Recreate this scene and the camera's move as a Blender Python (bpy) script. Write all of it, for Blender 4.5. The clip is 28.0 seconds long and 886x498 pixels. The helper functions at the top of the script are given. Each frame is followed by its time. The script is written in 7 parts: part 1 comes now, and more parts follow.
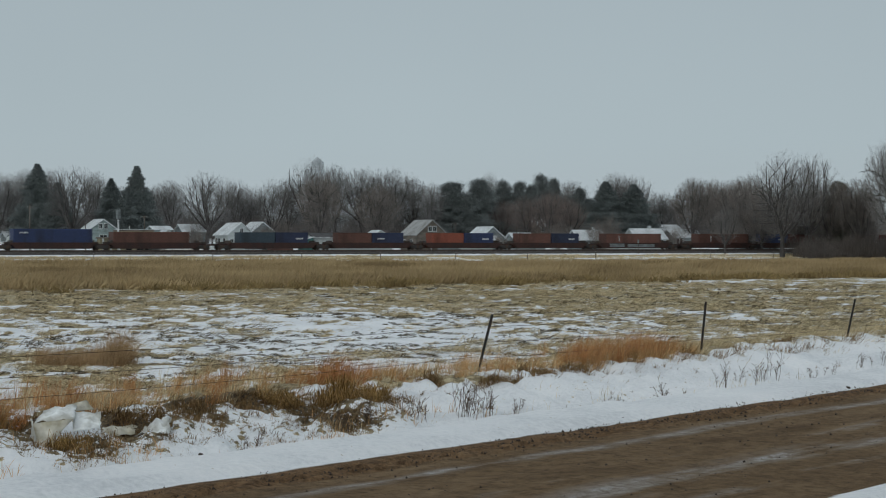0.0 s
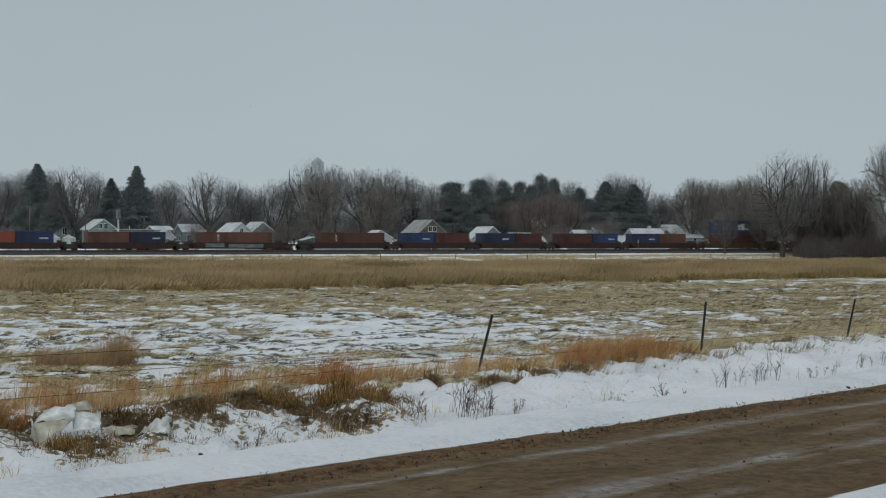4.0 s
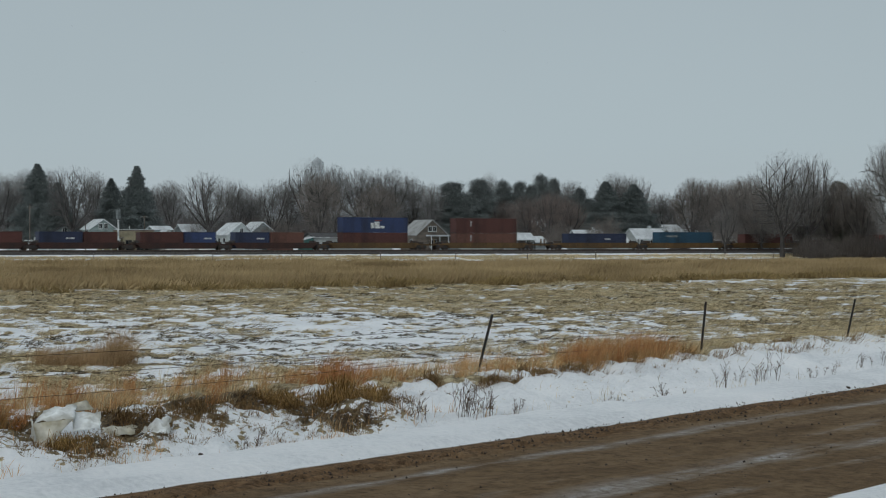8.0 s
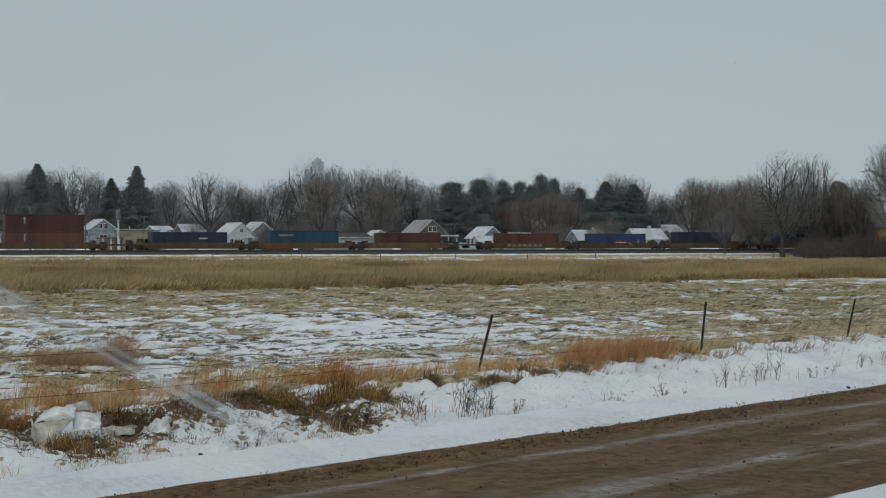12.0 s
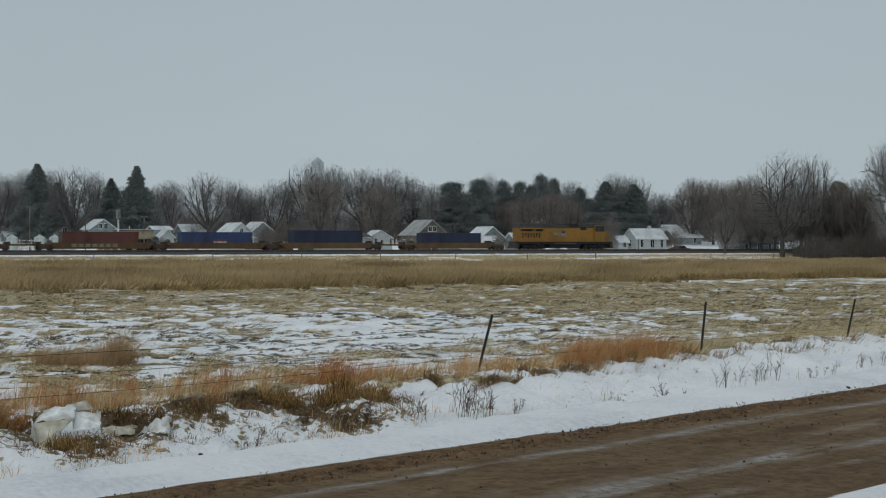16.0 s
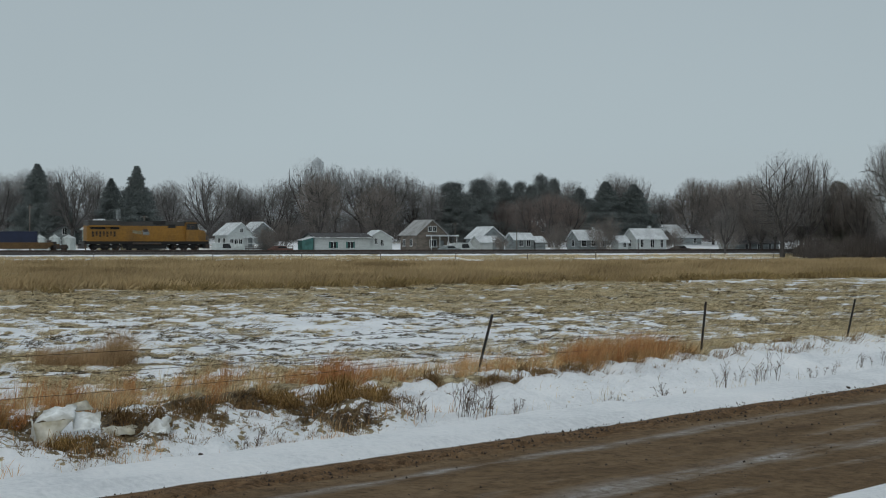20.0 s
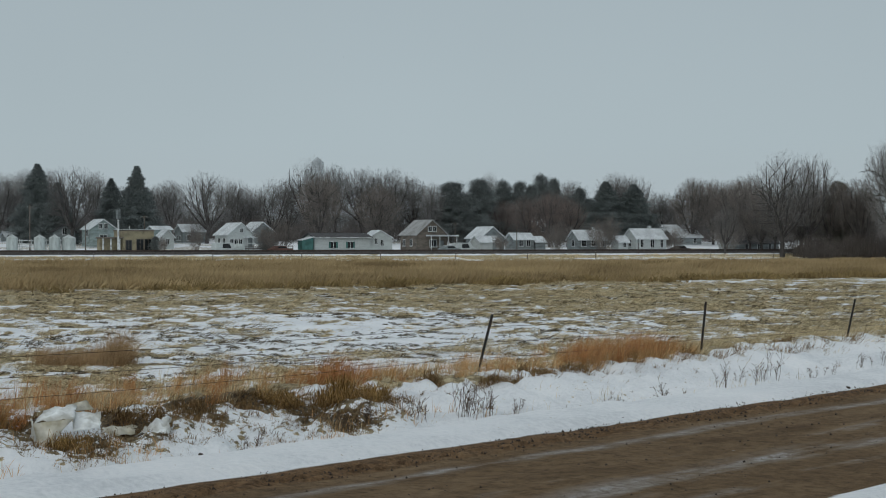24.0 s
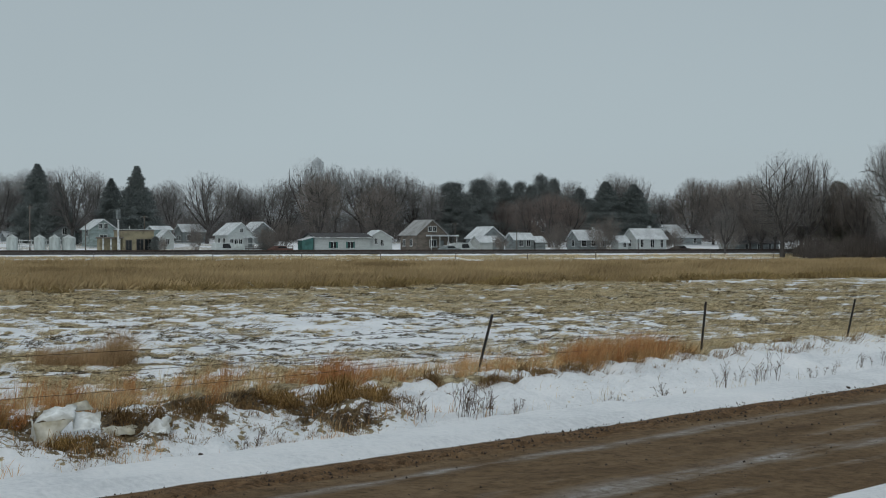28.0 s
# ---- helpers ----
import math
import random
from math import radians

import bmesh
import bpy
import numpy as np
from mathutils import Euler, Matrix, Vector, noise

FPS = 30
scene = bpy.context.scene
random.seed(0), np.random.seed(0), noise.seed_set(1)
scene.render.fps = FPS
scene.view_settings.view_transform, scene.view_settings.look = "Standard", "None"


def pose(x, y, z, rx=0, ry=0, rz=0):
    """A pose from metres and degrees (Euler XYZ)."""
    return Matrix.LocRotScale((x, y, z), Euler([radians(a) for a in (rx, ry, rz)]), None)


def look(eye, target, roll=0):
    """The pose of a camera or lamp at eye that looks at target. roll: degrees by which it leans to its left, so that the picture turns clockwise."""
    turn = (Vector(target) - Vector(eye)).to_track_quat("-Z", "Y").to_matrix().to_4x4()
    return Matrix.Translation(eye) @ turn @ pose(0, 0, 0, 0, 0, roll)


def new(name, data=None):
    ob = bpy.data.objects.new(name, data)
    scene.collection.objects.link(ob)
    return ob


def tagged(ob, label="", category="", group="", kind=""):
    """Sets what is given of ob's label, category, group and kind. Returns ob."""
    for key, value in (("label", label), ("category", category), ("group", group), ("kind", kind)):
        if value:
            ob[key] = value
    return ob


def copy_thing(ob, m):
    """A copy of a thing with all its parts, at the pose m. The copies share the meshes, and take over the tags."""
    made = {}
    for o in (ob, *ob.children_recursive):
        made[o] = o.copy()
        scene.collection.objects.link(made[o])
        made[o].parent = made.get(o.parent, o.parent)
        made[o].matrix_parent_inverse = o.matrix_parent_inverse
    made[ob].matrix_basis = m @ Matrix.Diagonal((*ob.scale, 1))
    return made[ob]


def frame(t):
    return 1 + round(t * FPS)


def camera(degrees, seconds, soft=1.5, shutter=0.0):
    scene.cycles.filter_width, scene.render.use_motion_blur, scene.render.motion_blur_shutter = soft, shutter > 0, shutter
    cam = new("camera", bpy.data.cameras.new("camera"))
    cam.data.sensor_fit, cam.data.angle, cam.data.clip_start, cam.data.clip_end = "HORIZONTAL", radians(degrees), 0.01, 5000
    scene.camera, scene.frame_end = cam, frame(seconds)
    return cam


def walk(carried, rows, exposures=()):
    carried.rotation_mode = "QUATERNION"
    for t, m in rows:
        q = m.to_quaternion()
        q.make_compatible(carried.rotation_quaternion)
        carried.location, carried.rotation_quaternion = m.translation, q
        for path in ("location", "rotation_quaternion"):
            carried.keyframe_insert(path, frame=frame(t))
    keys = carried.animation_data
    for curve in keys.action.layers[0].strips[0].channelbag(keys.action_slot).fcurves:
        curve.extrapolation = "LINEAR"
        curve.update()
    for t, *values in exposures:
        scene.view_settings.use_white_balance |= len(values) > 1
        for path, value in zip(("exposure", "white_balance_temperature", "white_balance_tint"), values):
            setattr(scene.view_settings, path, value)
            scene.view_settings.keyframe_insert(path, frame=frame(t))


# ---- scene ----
# Metres. x to the east of the view, y away from the camera, z up; the field lies near z = 0.
EYE = (0.0, 0.0, 3.0)
cam = camera(29.15, 28.0, soft=1.05, shutter=0.4)
walk(cam, [(0.0, pose(*EYE, 90 - 0.152, 0, 0)), (28.0, pose(*EYE, 90 - 0.152, 0, 0))],
     exposures=[(0.0, 0.0), (28.0, 0.0)])

# ---------- light: a closed winter overcast, brighter towards the zenith ----------
world = bpy.data.worlds.new("overcast_sky")
scene.world = world
world.use_nodes = True
wn, wl = world.node_tree.nodes, world.node_tree.links
wn.clear()
w_out = wn.new("ShaderNodeOutputWorld")
w_bg = wn.new("ShaderNodeBackground")
w_bg.inputs["Strength"].default_value = 0.1
sky = wn.new("ShaderNodeTexSky")
sky.sky_type = "NISHITA"
sky.sun_disc = False
sky.sun_elevation = radians(38)
sky.sun_rotation = radians(200)
sky.dust_density = 4.0
w_co = wn.new("ShaderNodeTexCoord")
w_sep = wn.new("ShaderNodeSeparateXYZ")
w_ramp = wn.new("ShaderNodeValToRGB")
ramp = w_ramp.color_ramp
ramp.elements[0].position, ramp.elements[0].color = 0.0, (4.15, 4.78, 5.10, 1)
ramp.elements[1].position, ramp.elements[1].color = 1.0, (5.25, 5.78, 6.09, 1)
for pos, col in ((0.06, (4.04, 4.83, 5.20, 1)), (0.14, (3.78, 4.51, 4.88, 1)), (0.4, (4.09, 4.73, 5.04, 1))):
    e = ramp.elements.new(pos)
    e.color = col
w_noise = wn.new("ShaderNodeTexNoise")
w_noise.inputs["Scale"].default_value = 5.0
w_noise.inputs["Detail"].default_value = 3.0
w_map = wn.new("ShaderNodeMapRange")
w_map.inputs["To Min"].default_value, w_map.inputs["To Max"].default_value = 0.96, 1.04
w_mul = wn.new("ShaderNodeMix")
w_mul.data_type, w_mul.blend_type = "RGBA", "MULTIPLY"
w_mul.inputs["Factor"].default_value = 1.0
w_mix = wn.new("ShaderNodeMix")
w_mix.data_type = "RGBA"
w_mix.inputs["Factor"].default_value = 0.96
wl.new(w_co.outputs["Generated"], w_sep.inputs[0])
wl.new(w_sep.outputs["Z"], w_ramp.inputs["Fac"])
wl.new(w_co.outputs["Generated"], w_noise.inputs["Vector"])
wl.new(w_noise.outputs["Fac"], w_map.inputs["Value"])
wl.new(w_ramp.outputs["Color"], w_mul.inputs[6])
wl.new(w_map.outputs["Result"], w_mul.inputs[7])
wl.new(sky.outputs[0], w_mix.inputs[6])
wl.new(w_mul.outputs[2], w_mix.inputs[7])
wl.new(w_mix.outputs[2], w_bg.inputs["Color"])
wl.new(w_bg.outputs[0], w_out.inputs["Surface"])

sun_data = bpy.data.lights.new("sun", "SUN")
sun_data.energy, sun_data.angle, sun_data.color = 0.5, radians(60), (1.0, 0.97, 0.93)
sun_ob = new("sun", sun_data)
sun_ob.matrix_world = look((-40, -110, 90), (0, 0, 0))

# ---------- materials ----------
MATS = {}


def ramp_node(n, stops):
    r = n.new("ShaderNodeValToRGB")
    els = r.color_ramp.elements
    while len(els) < len(stops):
        els.new(0.5)
    for e, (p, c) in zip(els, stops):
        e.position, e.color = p, (*c, 1)
    return r


def shade(c, k):
    return tuple(max(0.0, min(1.0, v * k)) for v in c)


def paint(name, color, rough=0.7, scale=1.0, wear=0.25, metal=0.0, bump=0.1, second=None, streaks=0.0, by_object=0.0,
          by_island=0.0, fine=14.0):
    """A surface with broad stains, fine grain and relief. second: the colour of wear; streaks: vertical dirt."""
    m = bpy.data.materials.new(name)
    m.use_nodes = True
    n, l = m.node_tree.nodes, m.node_tree.links
    b = n["Principled BSDF"]
    co = n.new("ShaderNodeTexCoord")
    big = n.new("ShaderNodeTexNoise")
    big.inputs["Scale"].default_value, big.inputs["Detail"].default_value = scale, 5
    small = n.new("ShaderNodeTexNoise")
    small.inputs["Scale"].default_value, small.inputs["Detail"].default_value = scale * fine, 4
    src = co.outputs["Object"]
    if streaks:
        mp = n.new("ShaderNodeMapping")
        mp.inputs["Scale"].default_value = (1, 1, streaks)
        l.new(src, mp.inputs["Vector"])
        src = mp.outputs["Vector"]
    l.new(src, big.inputs["Vector"])
    l.new(src, small.inputs["Vector"])
    sec = second or shade(color, 0.6)
    r1 = ramp_node(n, [(0.5 - wear * 0.6, sec), (0.5 + wear * 0.25, color), (0.9, shade(color, 1.15))])
    l.new(big.outputs["Fac"], r1.inputs["Fac"])
    r2 = ramp_node(n, [(0.3, (0.72, 0.72, 0.72)), (0.7, (1.18, 1.18, 1.18))])
    l.new(small.outputs["Fac"], r2.inputs["Fac"])
    mul = n.new("ShaderNodeMix")
    mul.data_type, mul.blend_type = "RGBA", "MULTIPLY"
    mul.inputs["Factor"].default_value = 1.0
    l.new(r1.outputs["Color"], mul.inputs[6])
    l.new(r2.outputs["Color"], mul.inputs[7])
    out = mul.outputs[2]
    rnd = None
    if by_object or by_island:
        amount = by_object or by_island
        if by_object:
            rnd = n.new("ShaderNodeObjectInfo").outputs["Random"]
        else:
            rnd = n.new("ShaderNodeNewGeometry").outputs["Random Per Island"]
        mr = n.new("ShaderNodeMapRange")
        mr.inputs["To Min"].default_value, mr.inputs["To Max"].default_value = 1 - amount, 1 + amount
        l.new(rnd, mr.inputs["Value"])
        vm = n.new("ShaderNodeVectorMath")
        vm.operation = "SCALE"
        l.new(out, vm.inputs[0])
        l.new(mr.outputs["Result"], vm.inputs["Scale"])
        out = vm.outputs[0]
    l.new(out, b.inputs["Base Color"])
    b.inputs["Roughness"].default_value, b.inputs["Metallic"].default_value = rough, metal
    if bump:
        bp = n.new("ShaderNodeBump")
        bp.inputs["Strength"].default_value, bp.inputs["Distance"].default_value = bump, 0.02
        l.new(small.outputs["Fac"], bp.inputs["Height"])
        l.new(bp.outputs["Normal"], b.inputs["Normal"])
    MATS[name] = m
    return m


def blades_mat(name, low, high, rough=0.85, patch=0.35, single=0.55, broad=0.5):
    """Dry grass: colour varies from blade to blade and in broad patches."""
    m = bpy.data.materials.new(name)
    m.use_nodes = True
    n, l = m.node_tree.nodes, m.node_tree.links
    b = n["Principled BSDF"]
    geo = n.new("ShaderNodeNewGeometry")
    big = n.new("ShaderNodeTexNoise")
    big.inputs["Scale"].default_value, big.inputs["Detail"].default_value = patch, 4
    co = n.new("ShaderNodeTexCoord")
    l.new(co.outputs["Object"], big.inputs["Vector"])
    mx = n.new("ShaderNodeMath")
    mx.operation = "MULTIPLY_ADD"
    mx.inputs[1].default_value, mx.inputs[2].default_value = single, 0.5 - single * 0.5 - broad * 0.5
    l.new(geo.outputs["Random Per Island"], mx.inputs[0])
    ad = n.new("ShaderNodeMath")
    ad.operation = "MULTIPLY_ADD"
    ad.inputs[1].default_value = broad
    l.new(big.outputs["Fac"], ad.inputs[0])
    l.new(mx.outputs[0], ad.inputs[2])
    r = ramp_node(n, [(0.12, low), (0.45, tuple((a + c) / 2 for a, c in zip(low, high))), (0.8, high)])
    l.new(ad.outputs[0], r.inputs["Fac"])
    l.new(r.outputs["Color"], b.inputs["Base Color"])
    b.inputs["Roughness"].default_value = rough
    b.inputs["Specular IOR Level"].default_value = 0.15
    MATS[name] = m
    return m


def ground_mat():
    """Field soil with flattened straw, and snow where the cover attribute says that it lies."""
    m = bpy.data.materials.new("field_ground")
    m.use_nodes = True
    n, l = m.node_tree.nodes, m.node_tree.links
    b = n["Principled BSDF"]
    co = n.new("ShaderNodeTexCoord")
    at = n.new("ShaderNodeAttribute")
    at.attribute_name = "snow_cover"
    fine = n.new("ShaderNodeTexNoise")
    fine.inputs["Scale"].default_value, fine.inputs["Detail"].default_value = 4.5, 9
    fine.inputs["Roughness"].default_value = 0.72
    l.new(co.outputs["Object"], fine.inputs["Vector"])
    mid = n.new("ShaderNodeTexNoise")
    mid.inputs["Scale"].default_value, mid.inputs["Detail"].default_value = 0.5, 4
    l.new(co.outputs["Object"], mid.inputs["Vector"])
    ad = n.new("ShaderNodeMath")
    ad.operation = "MULTIPLY_ADD"
    ad.inputs[1].default_value = 0.9
    l.new(fine.outputs["Fac"], ad.inputs[0])
    l.new(at.outputs["Fac"], ad.inputs[2])
    mr = n.new("ShaderNodeMapRange")
    mr.inputs["From Min"].default_value, mr.inputs["From Max"].default_value = 0.88, 0.98
    l.new(ad.outputs[0], mr.inputs["Value"])
    straw = ramp_node(n, [(0.37, (0.06, 0.047, 0.028)), (0.48, (0.34, 0.28, 0.165)), (0.6, (0.62, 0.53, 0.345))])
    l.new(fine.outputs["Fac"], straw.inputs["Fac"])
    crust = n.new("ShaderNodeTexNoise")
    crust.inputs["Scale"].default_value, crust.inputs["Detail"].default_value = 11.0, 6
    crust.inputs["Roughness"].default_value = 0.7
    l.new(co.outputs["Object"], crust.inputs["Vector"])
    both = n.new("ShaderNodeMath")
    both.operation = "MULTIPLY_ADD"
    both.inputs[1].default_value = 0.5
    l.new(mid.outputs["Fac"], both.inputs[0])
    half = n.new("ShaderNodeMath")
    half.operation = "MULTIPLY"
    half.inputs[1].default_value = 0.5
    l.new(crust.outputs["Fac"], half.inputs[0])
    l.new(half.outputs[0], both.inputs[2])
    at2 = n.new("ShaderNodeAttribute")
    at2.attribute_name = "litter"
    lit = n.new("ShaderNodeMix")
    lit.data_type = "RGBA"
    dark = ramp_node(n, [(0.4, (0.022, 0.015, 0.009)), (0.52, (0.075, 0.05, 0.027)), (0.68, (0.26, 0.19, 0.1))])
    l.new(crust.outputs["Fac"], dark.inputs["Fac"])
    l.new(at2.outputs["Fac"], lit.inputs["Factor"])
    speck = n.new("ShaderNodeTexNoise")
    speck.inputs["Scale"].default_value, speck.inputs["Detail"].default_value, speck.inputs["Roughness"].default_value = 5.5, 5, 0.65
    l.new(co.outputs["Object"], speck.inputs["Vector"])
    torn = n.new("ShaderNodeMath")
    torn.operation = "MULTIPLY_ADD"
    torn.inputs[1].default_value = 0.34
    l.new(at2.outputs["Fac"], torn.inputs[0])
    l.new(speck.outputs["Fac"], torn.inputs[2])
    bare = n.new("ShaderNodeMapRange")
    bare.inputs["From Min"].default_value, bare.inputs["From Max"].default_value = 0.69, 0.72
    bare.inputs["To Min"].default_value, bare.inputs["To Max"].default_value = 1.0, 0.0
    l.new(torn.outputs[0], bare.inputs["Value"])
    lies = n.new("ShaderNodeMath")
    lies.operation = "MULTIPLY"
    l.new(mr.outputs["Result"], lies.inputs[0])
    l.new(bare.outputs["Result"], lies.inputs[1])
    l.new(straw.outputs["Color"], lit.inputs[6])
    l.new(dark.outputs["Color"], lit.inputs[7])
    snow = ramp_node(n, [(0.36, (0.66, 0.69, 0.72)), (0.5, (0.82, 0.845, 0.87)), (0.64, (0.9, 0.915, 0.93))])
    l.new(both.outputs[0], snow.inputs["Fac"])
    mx = n.new("ShaderNodeMix")
    mx.data_type = "RGBA"
    l.new(lies.outputs[0], mx.inputs["Factor"])
    l.new(lit.outputs[2], mx.inputs[6])
    l.new(snow.outputs["Color"], mx.inputs[7])
    l.new(mx.outputs[2], b.inputs["Base Color"])
    b.inputs["Roughness"].default_value = 0.8
    b.inputs["Specular IOR Level"].default_value = 0.2
    bp = n.new("ShaderNodeBump")
    bp.inputs["Strength"].default_value, bp.inputs["Distance"].default_value = 0.75, 0.1
    l.new(fine.outputs["Fac"], bp.inputs["Height"])
    l.new(bp.outputs["Normal"], b.inputs["Normal"])
    return m


def road_mat():
    """Wet dirt road: olive-brown mud, darker churned edge, wet wheel tracks greyed with sky sheen, snow creeping in at
    both edges. Local y runs along the road.
    """
    m = bpy.data.materials.new("wet_dirt_road")
    m.use_nodes = True
    n, l = m.node_tree.nodes, m.node_tree.links
    b = n["Principled BSDF"]
    co = n.new("ShaderNodeTexCoord")
    sep = n.new("ShaderNodeSeparateXYZ")
    l.new(co.outputs["Object"], sep.inputs[0])

    def noisy(scale, detail, rough, stretch=None):
        t = n.new("ShaderNodeTexNoise")
        t.inputs["Scale"].default_value, t.inputs["Detail"].default_value, t.inputs["Roughness"].default_value = scale, detail, rough
        src = co.outputs["Object"]
        if stretch:
            mp = n.new("ShaderNodeMapping")
            mp.inputs["Scale"].default_value = stretch
            l.new(src, mp.inputs["Vector"])
            src = mp.outputs["Vector"]
        l.new(src, t.inputs["Vector"])
        return t.outputs["Fac"]

    def math_node(op, a, c, third=None):
        t = n.new("ShaderNodeMath")
        t.operation = op
        for i, v in enumerate((a, c, third)):
            if v is None:
                continue
            if isinstance(v, (int, float)):
                t.inputs[i].default_value = v
            else:
                l.new(v, t.inputs[i])
        return t.outputs[0]

    def remap(v, a, c, d=0.0, e=1.0):
        t = n.new("ShaderNodeMapRange")
        t.inputs["From Min"].default_value, t.inputs["From Max"].default_value = a, c
        t.inputs["To Min"].default_value, t.inputs["To Max"].default_value = d, e
        l.new(v, t.inputs["Value"])
        return t.outputs["Result"]

    def blend(fac, a, c):
        t = n.new("ShaderNodeMix")
        t.data_type = "RGBA"
        l.new(fac, t.inputs["Factor"])
        for i, v in ((6, a), (7, c)):
            if isinstance(v, tuple):
                t.inputs[i].default_value = (*v, 1)
            else:
                l.new(v, t.inputs[i])
        return t.outputs[2]

    rut = noisy(1.0, 7, 0.6, (1.9, 0.22, 1))
    patch = noisy(0.9, 5, 0.6)
    fine = noisy(6.0, 10, 0.85)
    mud = ramp_node(n, [(0.3, (0.085, 0.054, 0.029)), (0.5, (0.15, 0.1, 0.056)), (0.7, (0.215, 0.15, 0.09))])
    l.new(math_node("MULTIPLY_ADD", patch, 0.45, math_node("MULTIPLY", rut, 0.55)), mud.inputs["Fac"])
    grit = ramp_node(n, [(0.36, (0.4, 0.38, 0.36)), (0.47, (0.95, 0.95, 0.95)), (0.64, (1.4, 1.4, 1.4))])
    l.new(fine, grit.inputs["Fac"])
    mul = n.new("ShaderNodeMix")
    mul.data_type, mul.blend_type = "RGBA", "MULTIPLY"
    mul.inputs["Factor"].default_value = 1.0
    l.new(mud.outputs["Color"], mul.inputs[6])
    l.new(grit.outputs["Color"], mul.inputs[7])
    # the churned far edge: wetter, redder mud
    wander = math_node("MULTIPLY_ADD", noisy(0.16, 2, 0.5), 1.3, math_node("SUBTRACT", sep.outputs["X"], 0.65))
    churned = blend(remap(wander, -1.95, -2.35), mul.outputs[2], blend(remap(fine, 0.38, 0.6), (0.055, 0.033, 0.018), (0.22, 0.138, 0.075)))

    def track(center, half, low, high):
        """1 along a wheel track, broken up by the patches and the grit."""
        off = math_node("ABSOLUTE", math_node("SUBTRACT", wander, center), None)
        near = remap(math_node("MULTIPLY_ADD", fine, half * 0.8, math_node("SUBTRACT", off, half * 0.4)), half, half * 0.35)
        return math_node("MULTIPLY", near, remap(math_node("MULTIPLY_ADD", rut, 0.6, math_node("MULTIPLY", patch, 0.4)), low, high))

    wet = None
    for args in ((-1.5, 0.28, 0.42, 0.56), (0.95, 0.5, 0.46, 0.58), (1.9, 0.3, 0.48, 0.6), (0.1, 0.2, 0.5, 0.62)):
        o = track(*args)
        wet = o if wet is None else math_node("MAXIMUM", wet, o)
    wet = math_node("MULTIPLY", wet, remap(fine, 0.36, 0.54, 0.35, 1.0))
    # the sky's sheen on wet mud is mixed into the colour as lighter grey
    wet_sheen = blend(math_node("MULTIPLY", wet, 0.65), churned, (0.185, 0.165, 0.145))
    pool_sheen = remap(math_node("MULTIPLY", wet, patch), 0.55, 0.63)
    wet_sheen = blend(math_node("MULTIPLY", pool_sheen, 0.7), wet_sheen, (0.3, 0.29, 0.28))
    # snow from both edges, in rags drawn out along the road
    rag = math_node("MULTIPLY_ADD", noisy(1.3, 8, 0.65, (1.6, 0.7, 1)), 0.26, math_node("ABSOLUTE", sep.outputs["X"], None))
    edge = remap(rag, 3.04, 3.1)
    white = ramp_node(n, [(0.36, (0.66, 0.69, 0.72)), (0.5, (0.82, 0.845, 0.87)), (0.64, (0.9, 0.915, 0.93))])
    l.new(math_node("MULTIPLY_ADD", patch, 0.5, math_node("MULTIPLY", noisy(11.0, 6, 0.7), 0.5)), white.inputs["Fac"])
    l.new(blend(edge, wet_sheen, white.outputs["Color"]), b.inputs["Base Color"])
    l.new(remap(wet, 0.0, 1.0, 0.1, 0.4), b.inputs["Specular IOR Level"])
    l.new(remap(math_node("SUBTRACT", wet, edge), 0.0, 1.0, 0.95, 0.4), b.inputs["Roughness"])
    bp = n.new("ShaderNodeBump")
    bp.inputs["Strength"].default_value, bp.inputs["Distance"].default_value = 0.7, 0.05
    l.new(fine, bp.inputs["Height"])
    l.new(bp.outputs["Normal"], b.inputs["Normal"])
    return m


GROUND = ground_mat()
ROAD = road_mat()
STRAW = blades_mat("dry_straw", (0.16, 0.122, 0.066), (0.9, 0.75, 0.475))
TALL = blades_mat("tall_dry_grass", (0.17, 0.12, 0.06), (0.55, 0.42, 0.235), patch=0.09, single=0.2, broad=1.2)
RUST = blades_mat("rust_bluestem", (0.17, 0.072, 0.028), (0.66, 0.32, 0.13), patch=1.4)
FAWN = blades_mat("fawn_dry_grass", (0.24, 0.135, 0.058), (0.8, 0.5, 0.24), patch=0.8)
DARKSTEM = blades_mat("dark_dead_stems", (0.04, 0.028, 0.02), (0.16, 0.11, 0.075))
SEDGE = blades_mat("matted_brown_grass", (0.055, 0.034, 0.017), (0.36, 0.225, 0.1), patch=1.2)
BUFF = blades_mat("buff_brown_grass", (0.15, 0.095, 0.05), (0.6, 0.42, 0.24), patch=1.0)
CLOT = blades_mat("dark_field_grass", (0.03, 0.024, 0.014), (0.19, 0.15, 0.085), patch=0.6)
OCHRE = blades_mat("golden_brown_sedge", (0.1, 0.058, 0.021), (0.5, 0.31, 0.11), patch=1.6)
CLUMP = blades_mat("brown_field_grass", (0.09, 0.058, 0.024), (0.4, 0.3, 0.14), patch=0.2, single=0.3, broad=1.0)
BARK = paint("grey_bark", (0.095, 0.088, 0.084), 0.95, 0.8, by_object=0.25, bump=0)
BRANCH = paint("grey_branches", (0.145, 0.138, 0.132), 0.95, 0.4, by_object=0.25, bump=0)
# Crown twigs and brush: base colours lightened to stand in for distance haze.
TWIG = paint("hazed_bare_twigs", (0.27, 0.262, 0.255), 0.95, 0.15, wear=0.3, by_object=0.3, bump=0)
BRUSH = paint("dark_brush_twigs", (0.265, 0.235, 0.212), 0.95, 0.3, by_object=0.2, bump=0)
